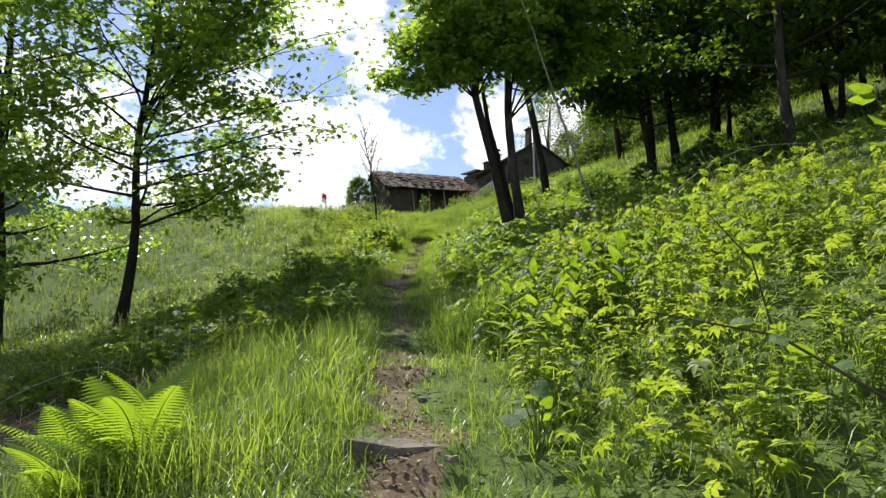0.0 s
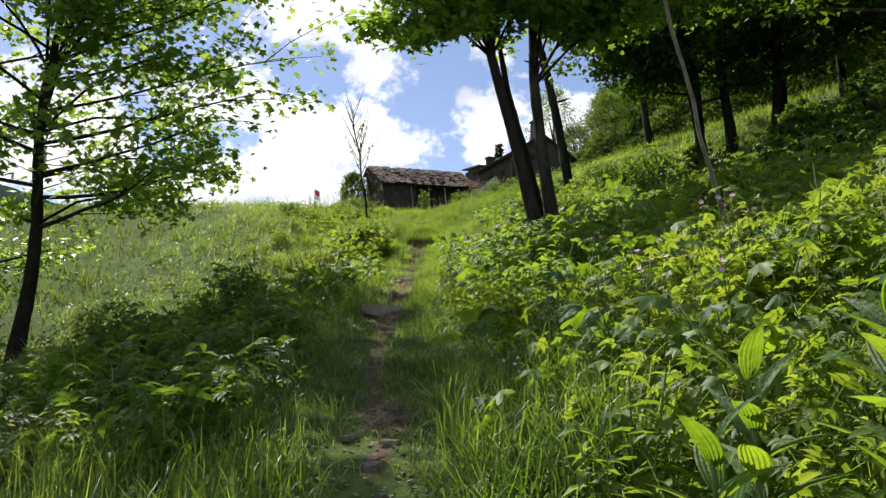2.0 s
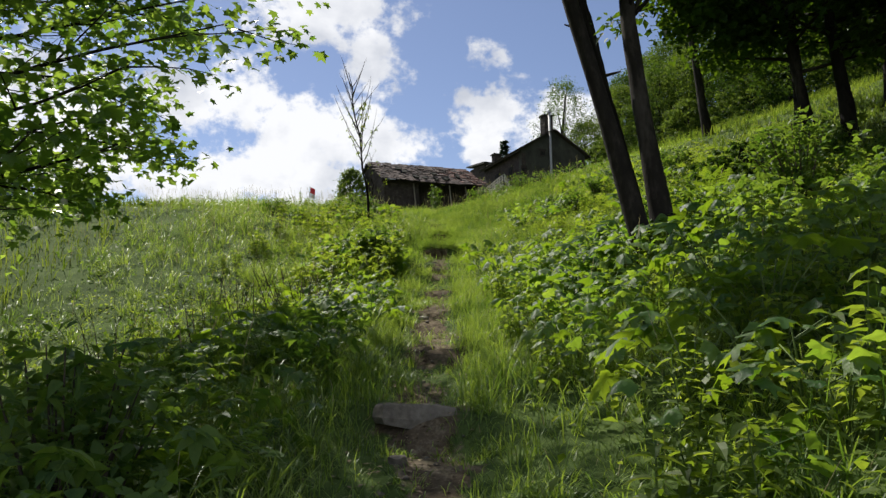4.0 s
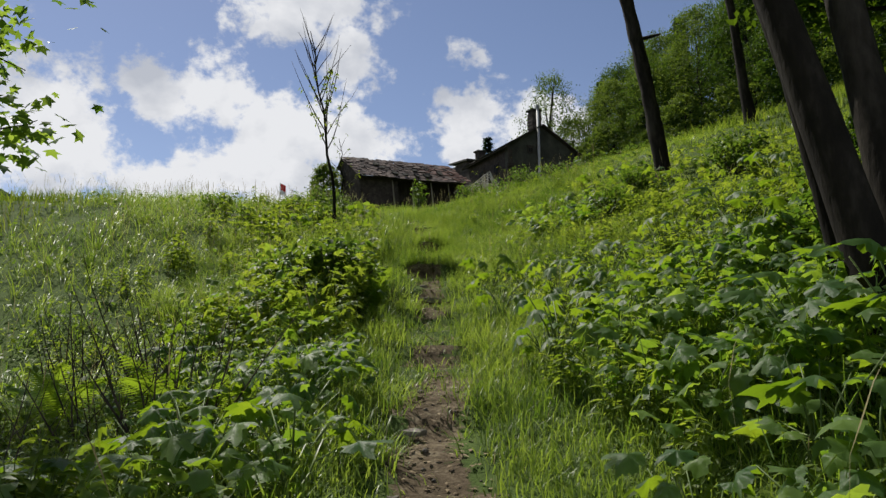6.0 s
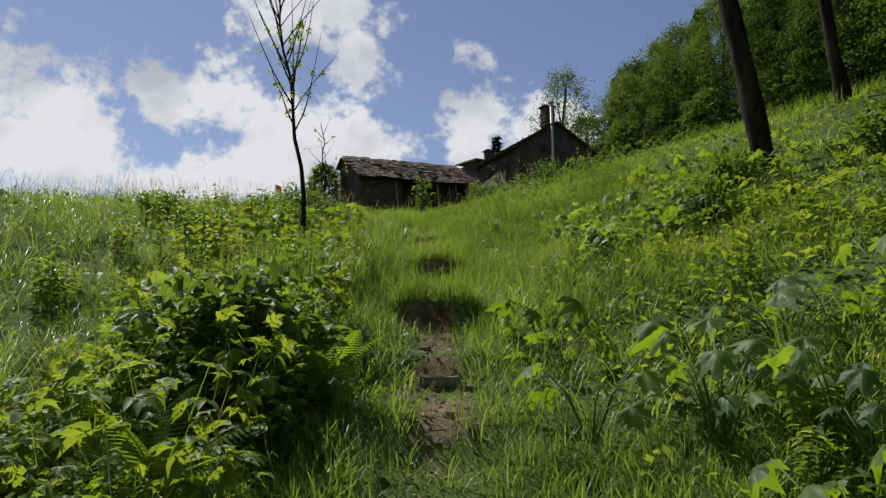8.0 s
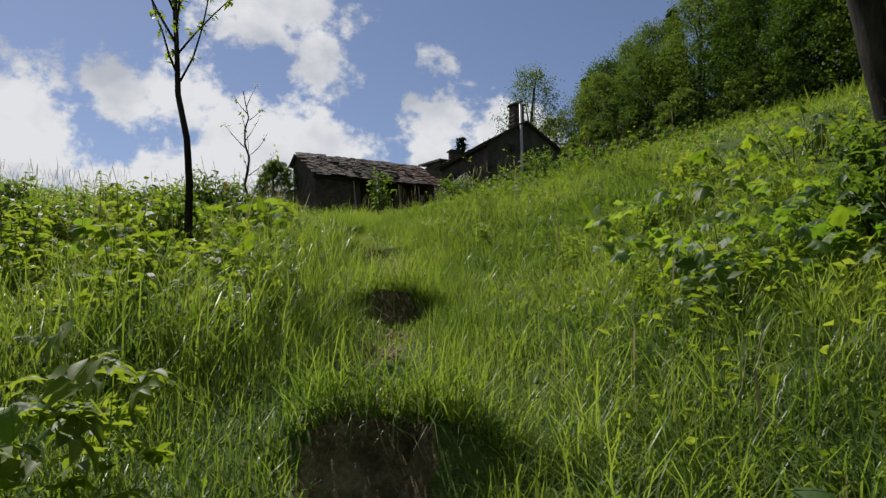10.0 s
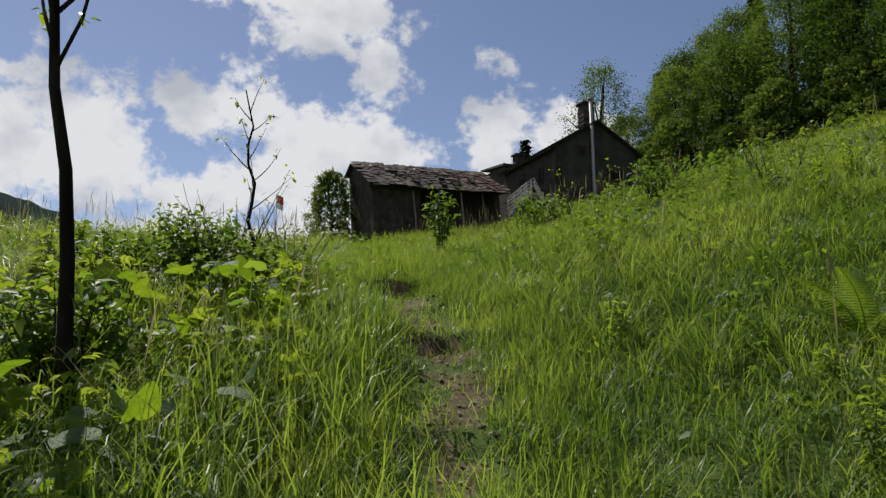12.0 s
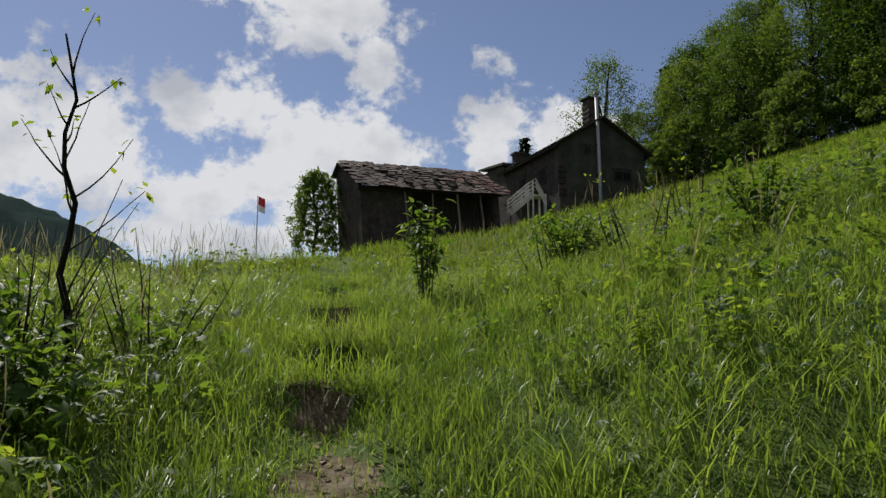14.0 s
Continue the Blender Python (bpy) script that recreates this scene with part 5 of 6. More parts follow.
def make_veratrum(seed, h, count):
    rnd = random.Random(seed)
    t = thing("veratrum_plant", "veratrum with pleated lance-shaped green leaves", "plant", "veratrums by the path")
    part("stem", Geo().tube([(0, 0, -0.05), (0.01, 0, h * 0.5), (0.02, 0.01, h)], [0.014, 0.012, 0.006], 6).mesh("stem", M_STALK), t)
    for i in range(count):
        f = 0.2 + 0.78 * i / count
        part("leaf", vera_leaf, t, m=leaf_pose((0.01, 0, h * f), i * 2.2 + rnd.uniform(-0.3, 0.3), 0.75 + 0.4 * f + rnd.uniform(-0.2, 0.15), (0.36 - 0.10 * f) * rnd.uniform(0.85, 1.15), rnd.uniform(-0.15, 0.15)))
    return t


def make_fern(seed, count, s):
    rnd = random.Random(seed)
    t = thing("fern", "bright green fern with arching feathery fronds", "fern", "ferns by the path")
    for i in range(count):
        part("frond", frond, t, m=leaf_pose((0, 0, 0), i * 2.4 + rnd.uniform(-0.3, 0.3), rnd.uniform(0.55, 1.15), s * rnd.uniform(0.75, 1.15), rnd.uniform(-0.2, 0.2)))
    return t


def make_bush(seed, r, h, stems, leaves, ls, label, name="shrub"):
    """A leafy rounded bush of many thin stems."""
    rnd, rng = random.Random(seed), np.random.default_rng(seed)
    t = thing(name, label, "bush")
    g, tips = Geo(), []
    for i in range(stems):
        az, q = i * 2.4, rnd.random()
        top = Vector((r * math.cos(az) * (0.25 + 0.75 * q), r * math.sin(az) * (0.25 + 0.75 * q), h * (1.05 - 0.45 * q * q) * rnd.uniform(0.8, 1.05)))
        foot = Vector((0.25 * top.x, 0.25 * top.y, -0.05))
        midp = foot.lerp(top, 0.5) + Vector((0, 0, 0.1 * h))
        g.tube([foot, midp, top], [0.009, 0.007, 0.003], 4)
        for f in (0.35, 0.5, 0.65, 0.8, 0.9, 1.0):
            tips.append(tuple(foot.lerp(midp, f * 2) if f < 0.5 else midp.lerp(top, f * 2 - 1)))
    tagged(part("stem_clump", g.mesh("stem_clump", M_TWIG), t), kind="stuff")
    base = np.array(tips)
    pick = base[rng.integers(0, len(base), leaves)] + rng.normal(0, 0.07, (leaves, 3))
    pick[:, 2] = np.maximum(pick[:, 2], 0.02)
    part("foliage", bulk_mesh("foliage", TOOTHED, TOOTHED_F, pick, turns_of(rng.uniform(0, 6.28, leaves), rng.normal(0.0, 0.5, leaves), rng.normal(0, 0.4, leaves)), np.repeat((ls * rng.uniform(0.6, 1.2, leaves))[:, None], 3, 1), M_HERB_DARK), t)
    return t


def make_twigs(seed, h, stems, spread, label, leaves=40):
    """A clump of bare dark shoots with few leaves."""
    rnd, rng = random.Random(seed), np.random.default_rng(seed)
    t = thing("twiggy_shrub", label, "bush")
    tips = []
    for i in range(stems):
        az = i * 2.4 + rnd.uniform(-0.4, 0.4)
        r = spread * rnd.uniform(0.1, 0.5)
        b = bend((r * math.cos(az), r * math.sin(az), -0.05), (0.35 * math.cos(az) + rnd.uniform(-0.2, 0.2), 0.35 * math.sin(az), 1), h * rnd.uniform(0.6, 1.1), 6, 0.10, 0.05, rnd)
        g = Geo().tube(b, [0.009, 0.008, 0.007, 0.006, 0.004, 0.003, 0.002], 4)
        for k in (2, 3, 4):
            s = bend(b[k], (rnd.uniform(-1, 1), rnd.uniform(-1, 1), 0.9), h * rnd.uniform(0.12, 0.3), 3, 0.12, 0.1, rnd)
            g.tube(s, [0.004, 0.003, 0.0025, 0.0015], 3)
            tips.append(tuple(s[3]))
        part("shoot", g.mesh("shoot", M_TWIG), t)
        tips.append(tuple(b[-1]))
    base = np.array(tips)
    pick = base[rng.integers(0, len(base), leaves)] + rng.normal(0, 0.05, (leaves, 3))
    part("foliage", bulk_mesh("foliage", OVAL, OVAL_F, pick, turns_of(rng.uniform(0, 6.28, leaves), rng.normal(0, 0.5, leaves)), np.repeat(rng.uniform(0.04, 0.08, leaves)[:, None], 3, 1), M_HERB), t)
    return t


def make_branch(pts, r, mat, label):
    t = thing("fallen_branch", label, "branch")
    ctl = [Vector(p) for p in pts]
    ctl = [ctl[0] * 2 - ctl[1]] + ctl + [ctl[-1] * 2 - ctl[-2]]
    pts = []
    for k in range(1, len(ctl) - 2):
        a, b, c, d = ctl[k - 1 : k + 3]
        for u in (0.0, 0.25, 0.5, 0.75):
            p = 0.5 * ((2 * b) + (c - a) * u + (2 * a - 5 * b + 4 * c - d) * u * u + (3 * b - a - 3 * c + d) * u**3)
            pts.append(p + Vector((noise.noise(p * 2.1), noise.noise(p * 2.3 + Vector((5, 0, 0))), noise.noise(p * 1.9 + Vector((0, 7, 0))))) * 0.035)
    pts.append(ctl[-2])
    part("wood", Geo().tube(pts, [r * (1 - 0.75 * k / (len(pts) - 1)) for k in range(len(pts))], 6).mesh("wood", mat, True), t)
    return t


placer = random.Random(12)


def scatter(kinds, spots):
    """Copies of the given plants at x, y, size, with random turns; the first spots take the originals."""
    for i, (x, y, s) in enumerate(spots):
        k = kinds[i % len(kinds)]
        m = on_land(x, y, placer.uniform(0, 360))
        if i < len(kinds):
            t = k
            t.matrix_basis = m
        else:
            t = copy_thing(k, m)
        t.scale = (s, s, s)


def spots(count, y0, y1, d0, d1, lo=0.8, hi=1.2, seed=0):
    r = random.Random(seed)
    out = []
    while len(out) < count:
        y, d = r.uniform(y0, y1), r.uniform(d0, d1)
        out.append((float(path_x(y)) + d, y, r.uniform(lo, hi)))
    return out


scatter([make_hogweed(s, 0.54, 8, 0.225) for s in (1, 2, 3, 4)], spots(50, 15.6, 24.0, 0.85, 3.4, 0.75, 1.2, 1) + spots(30, 17.0, 22.2, -3.0, -0.75, 0.6, 0.95, 2) + spots(26, 15.2, 18.4, -3.2, -0.65, 0.7, 1.1, 7) + spots(30, 8.5, 15.5, 1.0, 4.0, 0.8, 1.2, 3) + [(0.35, 8.6, 0.9), (0.9, 9.0, 1.1), (1.4, 9.3, 1.0), (0.7, 9.8, 1.0), (1.9, 9.0, 1.1), (1.3, 8.4, 1.0), (2.4, 9.4, 1.1), (1.7, 8.3, 0.9), (2.2, 10.2, 1.0), (1.1, 10.4, 1.0), (0.6, 8.0, 0.8), (1.1, 7.7, 0.9), (1.6, 7.6, 1.0), (2.2, 7.9, 1.0), (0.5, 7.3, 0.7), (0.4, 9.4, 0.8), (2.7, 8.7, 1.1), (1.6, 10.9, 1.1)] + spots(5, 25.5, 29.0, 1.9, 3.4, 0.7, 0.95, 4) + spots(14, 22.0, 30.0, 2.2, 5.5, 0.8, 1.2, 5) + spots(8, 9.0, 15.0, -4.2, -1.3, 0.7, 1.0, 6) + spots(10, 14.6, 16.8, 1.1, 3.4, 0.8, 1.1, 8))
scatter([make_veratrum(s, 0.85, 11) for s in (1, 2, 3)], [(0.55, 6.55, 0.85), (0.8, 6.9, 0.9), (1.15, 6.6, 0.9), (1.35, 7.0, 0.95), (0.9, 6.25, 0.8), (1.6, 6.7, 0.9)])
scatter([make_nettle(s, 0.72, 10, 0.112, 3) for s in (1, 2, 3, 4)], spots(70, 4.6, 14.5, 0.8, 4.6, 0.7, 1.15, 11) + spots(34, 8.5, 13.5, -4.8, -1.0, 0.7, 1.1, 12) + spots(26, 14.0, 17.5, -5.0, -0.9, 0.6, 0.95, 13) + spots(26, 14.5, 26, 2.2, 6.5, 0.7, 1.2, 14) + spots(34, 26.0, 30.2, -4.6, -1.35, 0.8, 1.25, 15) + spots(14, 3.0, 5.0, 0.8, 3.5, 0.6, 0.9, 16) + spots(40, 32.5, 37.5, 1.4, 5.5, 0.35, 0.6, 17) + spots(24, 30.8, 34.5, -4.6, -1.9, 0.7, 1.05, 18) + spots(16, 24.0, 33.0, 1.2, 4.5, 0.45, 0.7, 19) + spots(20, 18.5, 26.0, -6.0, -1.6, 0.6, 1.0, 20) + spots(30, 14.4, 21.5, 0.75, 3.0, 0.45, 0.75, 21) + spots(22, 15.0, 21.5, -3.4, -0.75, 0.45, 0.75, 22))
scatter([make_heart(s, 0.6, 9, 0.25) for s in (1, 2)], [(-2.55, 28.45, 0.7), (-3.1, 28.2, 0.75), (-2.3, 29.0, 0.65), (-3.6, 28.6, 1.0), (0.5, 4.4, 0.55), (0.7, 5.0, 0.6), (-3.5, 27.6, 0.6), (-2.8, 30.2, 0.65), (-2.6, 31.0, 0.8), (-3.2, 31.4, 0.85), (-3.6, 30.6, 0.9), (-2.4, 30.6, 0.5), (1.6, 17.2, 0.9), (2.3, 18.3, 0.9)])
scatter([make_fern(s, 8, 0.95) for s in (1, 2, 3)], [(-2.05, 4.75, 0.9), (-2.3, 5.0, 0.95), (-2.5, 4.7, 0.8), (-2.1, 5.2, 0.9), (-2.7, 5.2, 0.85), (-3.9, 11.6, 0.8), (-2.9, 10.4, 0.7), (-4.6, 12.8, 0.8), (-2.3, 13.2, 0.7), (-2.35, 21.4, 0.75), (-1.75, 22.6, 0.7), (-4.3, 20.2, 0.8), (2.5, 10.2, 0.55), (3.2, 9.5, 0.6), (2.2, 11.8, 0.6), (3.6, 20.8, 0.8), (-3.2, 12.4, 0.8), (3.9, 22.2, 0.9), (1.1, 29.4, 0.55), (2.8, 14.0, 0.8), (-2.8, 18.7, 0.8)])

for x, y, r, h, st, lv, ls, seed in [(-2.35, 22.6, 0.66, 0.95, 40, 950, 0.13, 1), (-2.9, 23.2, 0.6, 0.8, 30, 650, 0.13, 2), (-1.35, 36.8, 0.24, 1.15, 9, 260, 0.12, 3), (0.35, 37.6, 0.5, 0.6, 20, 500, 0.10, 4), (-2.6, 12.6, 0.5, 0.95, 26, 900, 0.10, 5), (-3.4, 11.8, 0.6, 0.8, 26, 900, 0.10, 6), (-1.9, 11.2, 0.4, 0.7, 20, 600, 0.09, 7),
                                     (3.1, 27.6, 0.6, 0.55, 30, 800, 0.10, 8), (2.2, 26.4, 0.5, 0.55, 24, 600, 0.10, 9), (4.6, 26.4, 0.7, 0.7, 34, 900, 0.11, 10), (-3.9, 33.0, 0.6, 0.7, 26, 700, 0.09, 18), (-4.4, 32.2, 0.5, 0.6, 22, 600, 0.09, 19), (-3.2, 32.6, 0.4, 0.5, 18, 450, 0.09, 20), (2.4, 19.6, 0.6, 0.8, 28, 900, 0.10, 11), (4.0, 19.0, 0.9, 1.2, 36, 1300, 0.11, 12), (-3.4, 29.6, 0.5, 0.7, 22, 600, 0.1, 13), (-5.2, 30.6, 0.6, 0.5, 26, 600, 0.10, 15), (-6.4, 31.8, 0.6, 0.5, 26, 600, 0.1, 16), (1.9, 35.8, 0.5, 0.6, 22, 500, 0.09, 17)]:
    make_bush(seed, r, h, st, lv, ls, "dense leafy green bush in the meadow" if seed != 3 else "slim leafy shoot standing above the grass").matrix_basis = on_land(x, y, seed * 50)
for x, y, h, st, sp, seed in [(-3.9, 20.0, 1.1, 10, 0.6, 1), (-4.6, 21.2, 1.2, 10, 0.7, 2), (-3.2, 18.6, 0.9, 8, 0.5, 3), (-3.6, 33.3, 1.3, 12, 0.5, 4), (-3.1, 33.9, 1.0, 8, 0.4, 5), (0.9, 36.4, 1.0, 9, 0.8, 6), (1.6, 36.9, 1.0, 9, 0.8, 7), (0.1, 36.9, 0.8, 7, 0.6, 8), (-5.6, 19.2, 1.2, 9, 0.7, 9), (2.6, 33.6, 0.8, 7, 0.6, 10), (-3.0, 19.2, 1.3, 12, 0.6, 11), (-2.7, 18.4, 1.1, 9, 0.5, 12), (-3.8, 18.0, 1.2, 10, 0.6, 13)]:
    make_twigs(seed, h, st, sp, "clump of bare dark shoots with few leaves").matrix_basis = on_land(x, y, seed * 77)


# leaning and fallen branches under the trees
def at_land(x, y, up):
    return (x, y, float(land(x, y)) + up)


make_branch([(3.0, 11.6, 2.75), (2.5, 11.1, 3.15), (2.04, 10.5, 3.8), (1.62, 9.9, 4.75), (1.22, 9.3, 5.6), (0.95, 8.9, 6.2)], 0.026, M_BARK_PALE, "pale dead stem leaning on the bank")
for k, arc in enumerate([[(2.5, 8.7, 0.5), (3.0, 8.9, 0.95), (3.8, 9.1, 1.15), (4.8, 9.0, 0.9), (5.6, 8.8, 0.1)], [(3.0, 8.3, 0.0), (3.2, 8.5, 0.8), (3.1, 8.6, 1.3)], [(3.8, 8.8, 0.0), (3.6, 8.9, 0.7), (3.7, 9.0, 1.2)], [(4.2, 8.2, 0.0), (4.5, 8.4, 0.9), (4.4, 8.5, 1.3)], [(-5.6, 7.6, 0.1), (-4.6, 7.9, 0.5), (-3.9, 8.1, 0.45), (-3.4, 8.0, 0.1)], [(-4.6, 5.4, 0.05), (-3.8, 5.6, 0.35), (-3.2, 5.9, 0.6)]]):
    make_branch([at_land(*p) for p in arc], 0.007, M_BARK_PALE, "dry pale fallen branch among the plants")


def make_bramble(pts, label, count, ls, seed):
    """A thorny arching shoot with alternate broad leaves."""
    rnd = random.Random(seed)
    t = thing("bramble_shoot", label, "plant")
    pts = [Vector(p) for p in pts]
    part("stem", Geo().tube(pts, [0.009 * (1 - 0.6 * k / (len(pts) - 1)) for k in range(len(pts))], 5).mesh("stem", M_TWIG), t)
    for i in range(count):
        f = (0.3 + 0.7 * i / count) * (len(pts) - 1)
        p = pts[int(f)].lerp(pts[min(int(f) + 1, len(pts) - 1)], f % 1)
        part("leaf", bramble_leaf, t, m=leaf_pose(p, rnd.uniform(0, 6.28), rnd.uniform(-0.2, 0.7), ls * rnd.uniform(0.7, 1.2), rnd.uniform(-0.4, 0.4)))


make_bramble([at_land(1.9, 2.9, 0.3), at_land(1.35, 3.0, 0.78), at_land(0.85, 3.1, 0.98)], "arching bramble shoot with bright leaves over the grass", 9, 0.13, 1)
make_bramble([at_land(2.6, 3.7, 0.0), at_land(2.5, 3.65, 0.9), at_land(2.3, 3.6, 1.4), at_land(2.2, 3.6, 1.7)], "tall leafy bramble shoot on the bank", 14, 0.14, 2)
make_bramble([at_land(3.0, 4.3, 0.0), at_land(2.9, 4.2, 0.9), at_land(2.8, 4.2, 1.5), at_land(2.85, 4.2, 2.0)], "tall leafy bramble shoot on the bank", 16, 0.14, 3)
make_bramble([at_land(2.1, 4.6, 0.0), at_land(1.9, 4.5, 0.8), at_land(1.6, 4.4, 1.2)], "leafy bramble shoot on the bank", 10, 0.13, 4)


def make_campion(seed, h):
    """Slender stems with five-petalled pink flowers."""
    rnd = random.Random(seed)
    t = thing("campion_plant", "red campion with pink five-petalled flowers on slender stems", "flower", "campions on the bank")
    for k in range(4):
        top = Vector((rnd.uniform(-0.16, 0.16), rnd.uniform(-0.16, 0.16), h * rnd.uniform(0.75, 1.1)))
        part("stem", Geo().tube([(top.x * 0.2, top.y * 0.2, -0.04), top * 0.55, top], [0.004, 0.003, 0.002], 4).mesh("stem", M_STALK), t)
        g, tilt = Geo(), Euler((rnd.uniform(-1.1, 0.1), rnd.uniform(-0.5, 0.5), 0)).to_matrix()
        for p in range(5):
            a = p * 1.2566
            out = lambda r, o: top + tilt @ Vector((r * math.cos(a + o), r * math.sin(a + o), 0.003 + 0.12 * r))
            g.add([out(0.002, 0), out(0.013, -0.5), out(0.023, -0.32), out(0.018, 0), out(0.023, 0.32), out(0.013, 0.5)], [(0, 1, 2, 3), (0, 3, 4, 5)])
        g.tube([top - tilt @ Vector((0, 0, 0.018)), top], [0.006, 0.004], 5)
        part("flower", g.mesh("flower", M_PINK), t, "pink petals")
    return t


scatter([make_campion(s, 0.8) for s in (1, 2)], [(1.75, 9.2, 1.0), (1.55, 8.9, 0.85), (1.9, 10.0, 1.05), (1.35, 9.6, 0.9), (0.5, 9.9, 0.7), (2.05, 9.0, 0.9), (1.2, 11.4, 0.9), (0.2, 8.9, 0.6)])


# ---- grass and undergrowth ----
BLADE = [(-0.5, 0, 0), (0.5, 0, 0), (-0.42, 0.12, 0.5), (0.42, 0.12, 0.5), (-0.25, 0.32, 0.82), (0.25, 0.32, 0.82), (0, 0.68, 0.97)]
BLADE_F = [(0, 1, 3, 2), (2, 3, 5, 4), (4, 5, 6)]
TUFT_BLADE_F = [(0, 1, 3, 2), (2, 3, 6)]
STALK = [(-0.5, 0, 0), (0.5, 0, 0), (-0.4, 0.05, 0.7), (0.4, 0.05, 0.7), (-1.6, 0.09, 0.80), (1.6, 0.09, 0.80), (-1.2, 0.14, 0.93), (1.2, 0.14, 0.93), (0, 0.18, 1.0)]
STALK_F = [(0, 1, 3, 2), (2, 3, 5, 4), (4, 5, 7, 6), (6, 7, 8)]


def grow(name, label, count, box, keep, size, width, tilt, mat, shape, seed, lift=-0.01, category="grass", tuft=0):
    """One sheet of plants as stuff: count tries in the box (x0, x1, y0, y1), of which keep(x, y, d) says the share that stands; in tufts whose blades bow outward, tuft blades each."""
    rng = np.random.default_rng(seed)
    x, y, yaw, fall, grown = rng.uniform(box[0], box[1], count), rng.uniform(box[2], box[3], count), rng.uniform(0, 6.283, count), rng.normal(0, tilt, count), np.ones(count)
    if tuft:
        home = rng.integers(0, count // tuft, count)
        a, r = rng.uniform(0, 6.283, count), np.sqrt(rng.random(count))
        spread = rng.uniform(0.06, 0.2, count // tuft)[home]
        x, y = x[home] + r * spread * np.cos(a), y[home] + r * spread * np.sin(a)
        yaw = a - 1.5708 + rng.normal(0, 0.5, count)
        fall = -(0.1 + 0.55 * r) * rng.uniform(0.2, 1.2, count) * tilt * 2
        grown = rng.uniform(0.65, 1.3, count // tuft)[home] * (1.1 - 0.3 * r)
    d = x - path_x(y)
    ok = rng.random(count) < keep(x, y, d)
    x, y, d, yaw, fall, grown = (q[ok] for q in (x, y, d, yaw, fall, grown))
    c = len(x)
    z = land(x, y) + lift
    s = size(x, y, d) * rng.uniform(0.55, 1.15, c) * grown
    w = width * rng.uniform(0.7, 1.3, c)
    me = bulk_mesh(name, shape[0], shape[1], np.stack([x, y, z], -1), turns_of(yaw, fall), np.stack([w, s, s], -1), mat)
    return tagged(new(name, me), label, category, kind="stuff")


def worn(d, y, x):
    """0 on the trodden line, 1 in the grass beside it."""
    bare = np.where(y < 26.5, np.where(y < 7, 0.17, 0.12), np.where(y > 31, 0.2, 0.16)) + 0.03 * ease(7.0, 8.2, y) * (1 - ease(13.2, 14.2, y)) + 0.12 * vnoise(x * 0, y, 1.3, 14)
    gate = ease(-0.08, 0.10, np.abs(d + 0.2 * vnoise(x, y, 1.3, 4) + 0.05 * vnoise(x, y, 0.4, 8)) - bare)
    tuft = (vnoise(x, y, 0.35, 12) > 0.25) * np.where(y > 31, 0.15, np.where(y > 26.5, 0.6, 0.4))
    return np.maximum(gate, tuft)


def clump(x, y):
    return 0.55 + 0.45 * vnoise(x, y, 0.45, 21)


def tall(x, y, d):
    t = 0.34 + 0.17 * vnoise(x, y, 1.0, 22) + 0.11 * vnoise(x, y, 0.35, 23)
    t = t * (0.42 + 0.58 * ease(0.25, 0.9, np.abs(d))) * np.where((d > 0.7) & (y < 24), 0.75, np.where((d > 0.5) & (y > 25), 0.84, 1.0))
    t = t * (1 - 0.4 * ease(1.2, 4, d) * ease(27, 33, y))
    return np.maximum(t * np.where((y > 26) & (y < 45), 0.95, 0.95), 0.06)


FINE = (BLADE, TUFT_BLADE_F)
grow("path_grass", "short trodden grass and moss on the footpath", 125000, (-4.0, 1.2, 2.2, 42.0), lambda x, y, d: (np.abs(d) < 0.62) * np.clip(0.34 + 1.3 * vnoise(x, y, 0.33, 51) + 0.9 * (np.abs(d) - 0.2) + np.where(y > 26, 0.5, np.where(y > 19.5, 0.22, 0.0)), 0.02, 1), lambda x, y, d: 0.07 + 0.2 * np.abs(d), 0.005, 0.6, M_GRASS, FINE, 10)
ARCHED = [(-0.5, 0, 0), (0.5, 0, 0), (-0.48, 0.13, 0.55), (0.48, 0.13, 0.55), (-0.34, 0.42, 0.92), (0.34, 0.42, 0.92), (0, 0.95, 0.98)]
grow("meadow_grass", "arching green meadow grass on the upper slope", 145000, (-5.6, 3.4, 24.0, 39.0), lambda x, y, d: worn(d, y, x) * clump(x, y) * (np.abs(d) < 4.2), tall, 0.0058, 0.5, M_GRASS, (ARCHED, BLADE_F), 14, tuft=32)
grow("meadow_grass", "tall bright green meadow grass along the path", 120000, (-4.2, 2.6, 2.2, 24.2), lambda x, y, d: worn(d, y, x) * clump(x, y) * (np.abs(d) < 2.6) * (1 - 0.85 * shady(x, y)), tall, 0.007, 0.5, M_GRASS, (ARCHED, BLADE_F), 1, tuft=26)
grow("meadow_grass", "tall green meadow grass on the slope", 125000, (-10, 6.5, 4.0, 41.0), lambda x, y, d: (np.abs(d) > np.where(y > 24, 4.0, 2.2)) * clump(x, y) * (1 - 0.85 * shady(x, y)) * np.where(d > 4, 0.75, 1.0), lambda x, y, d: tall(x, y, d) * 1.1, 0.010, 0.46, M_GRASS, (ARCHED, BLADE_F), 2, tuft=22)
grow("meadow_grass", "tall green meadow grass on the slope", 85000, (-13, 15, 38.0, 58.0), lambda x, y, d: worn(d, y, x) * clump(x, y), lambda x, y, d: tall(x, y, d) * 1.1, 0.0155, 0.4, M_GRASS_FAR, FINE, 3, tuft=18)
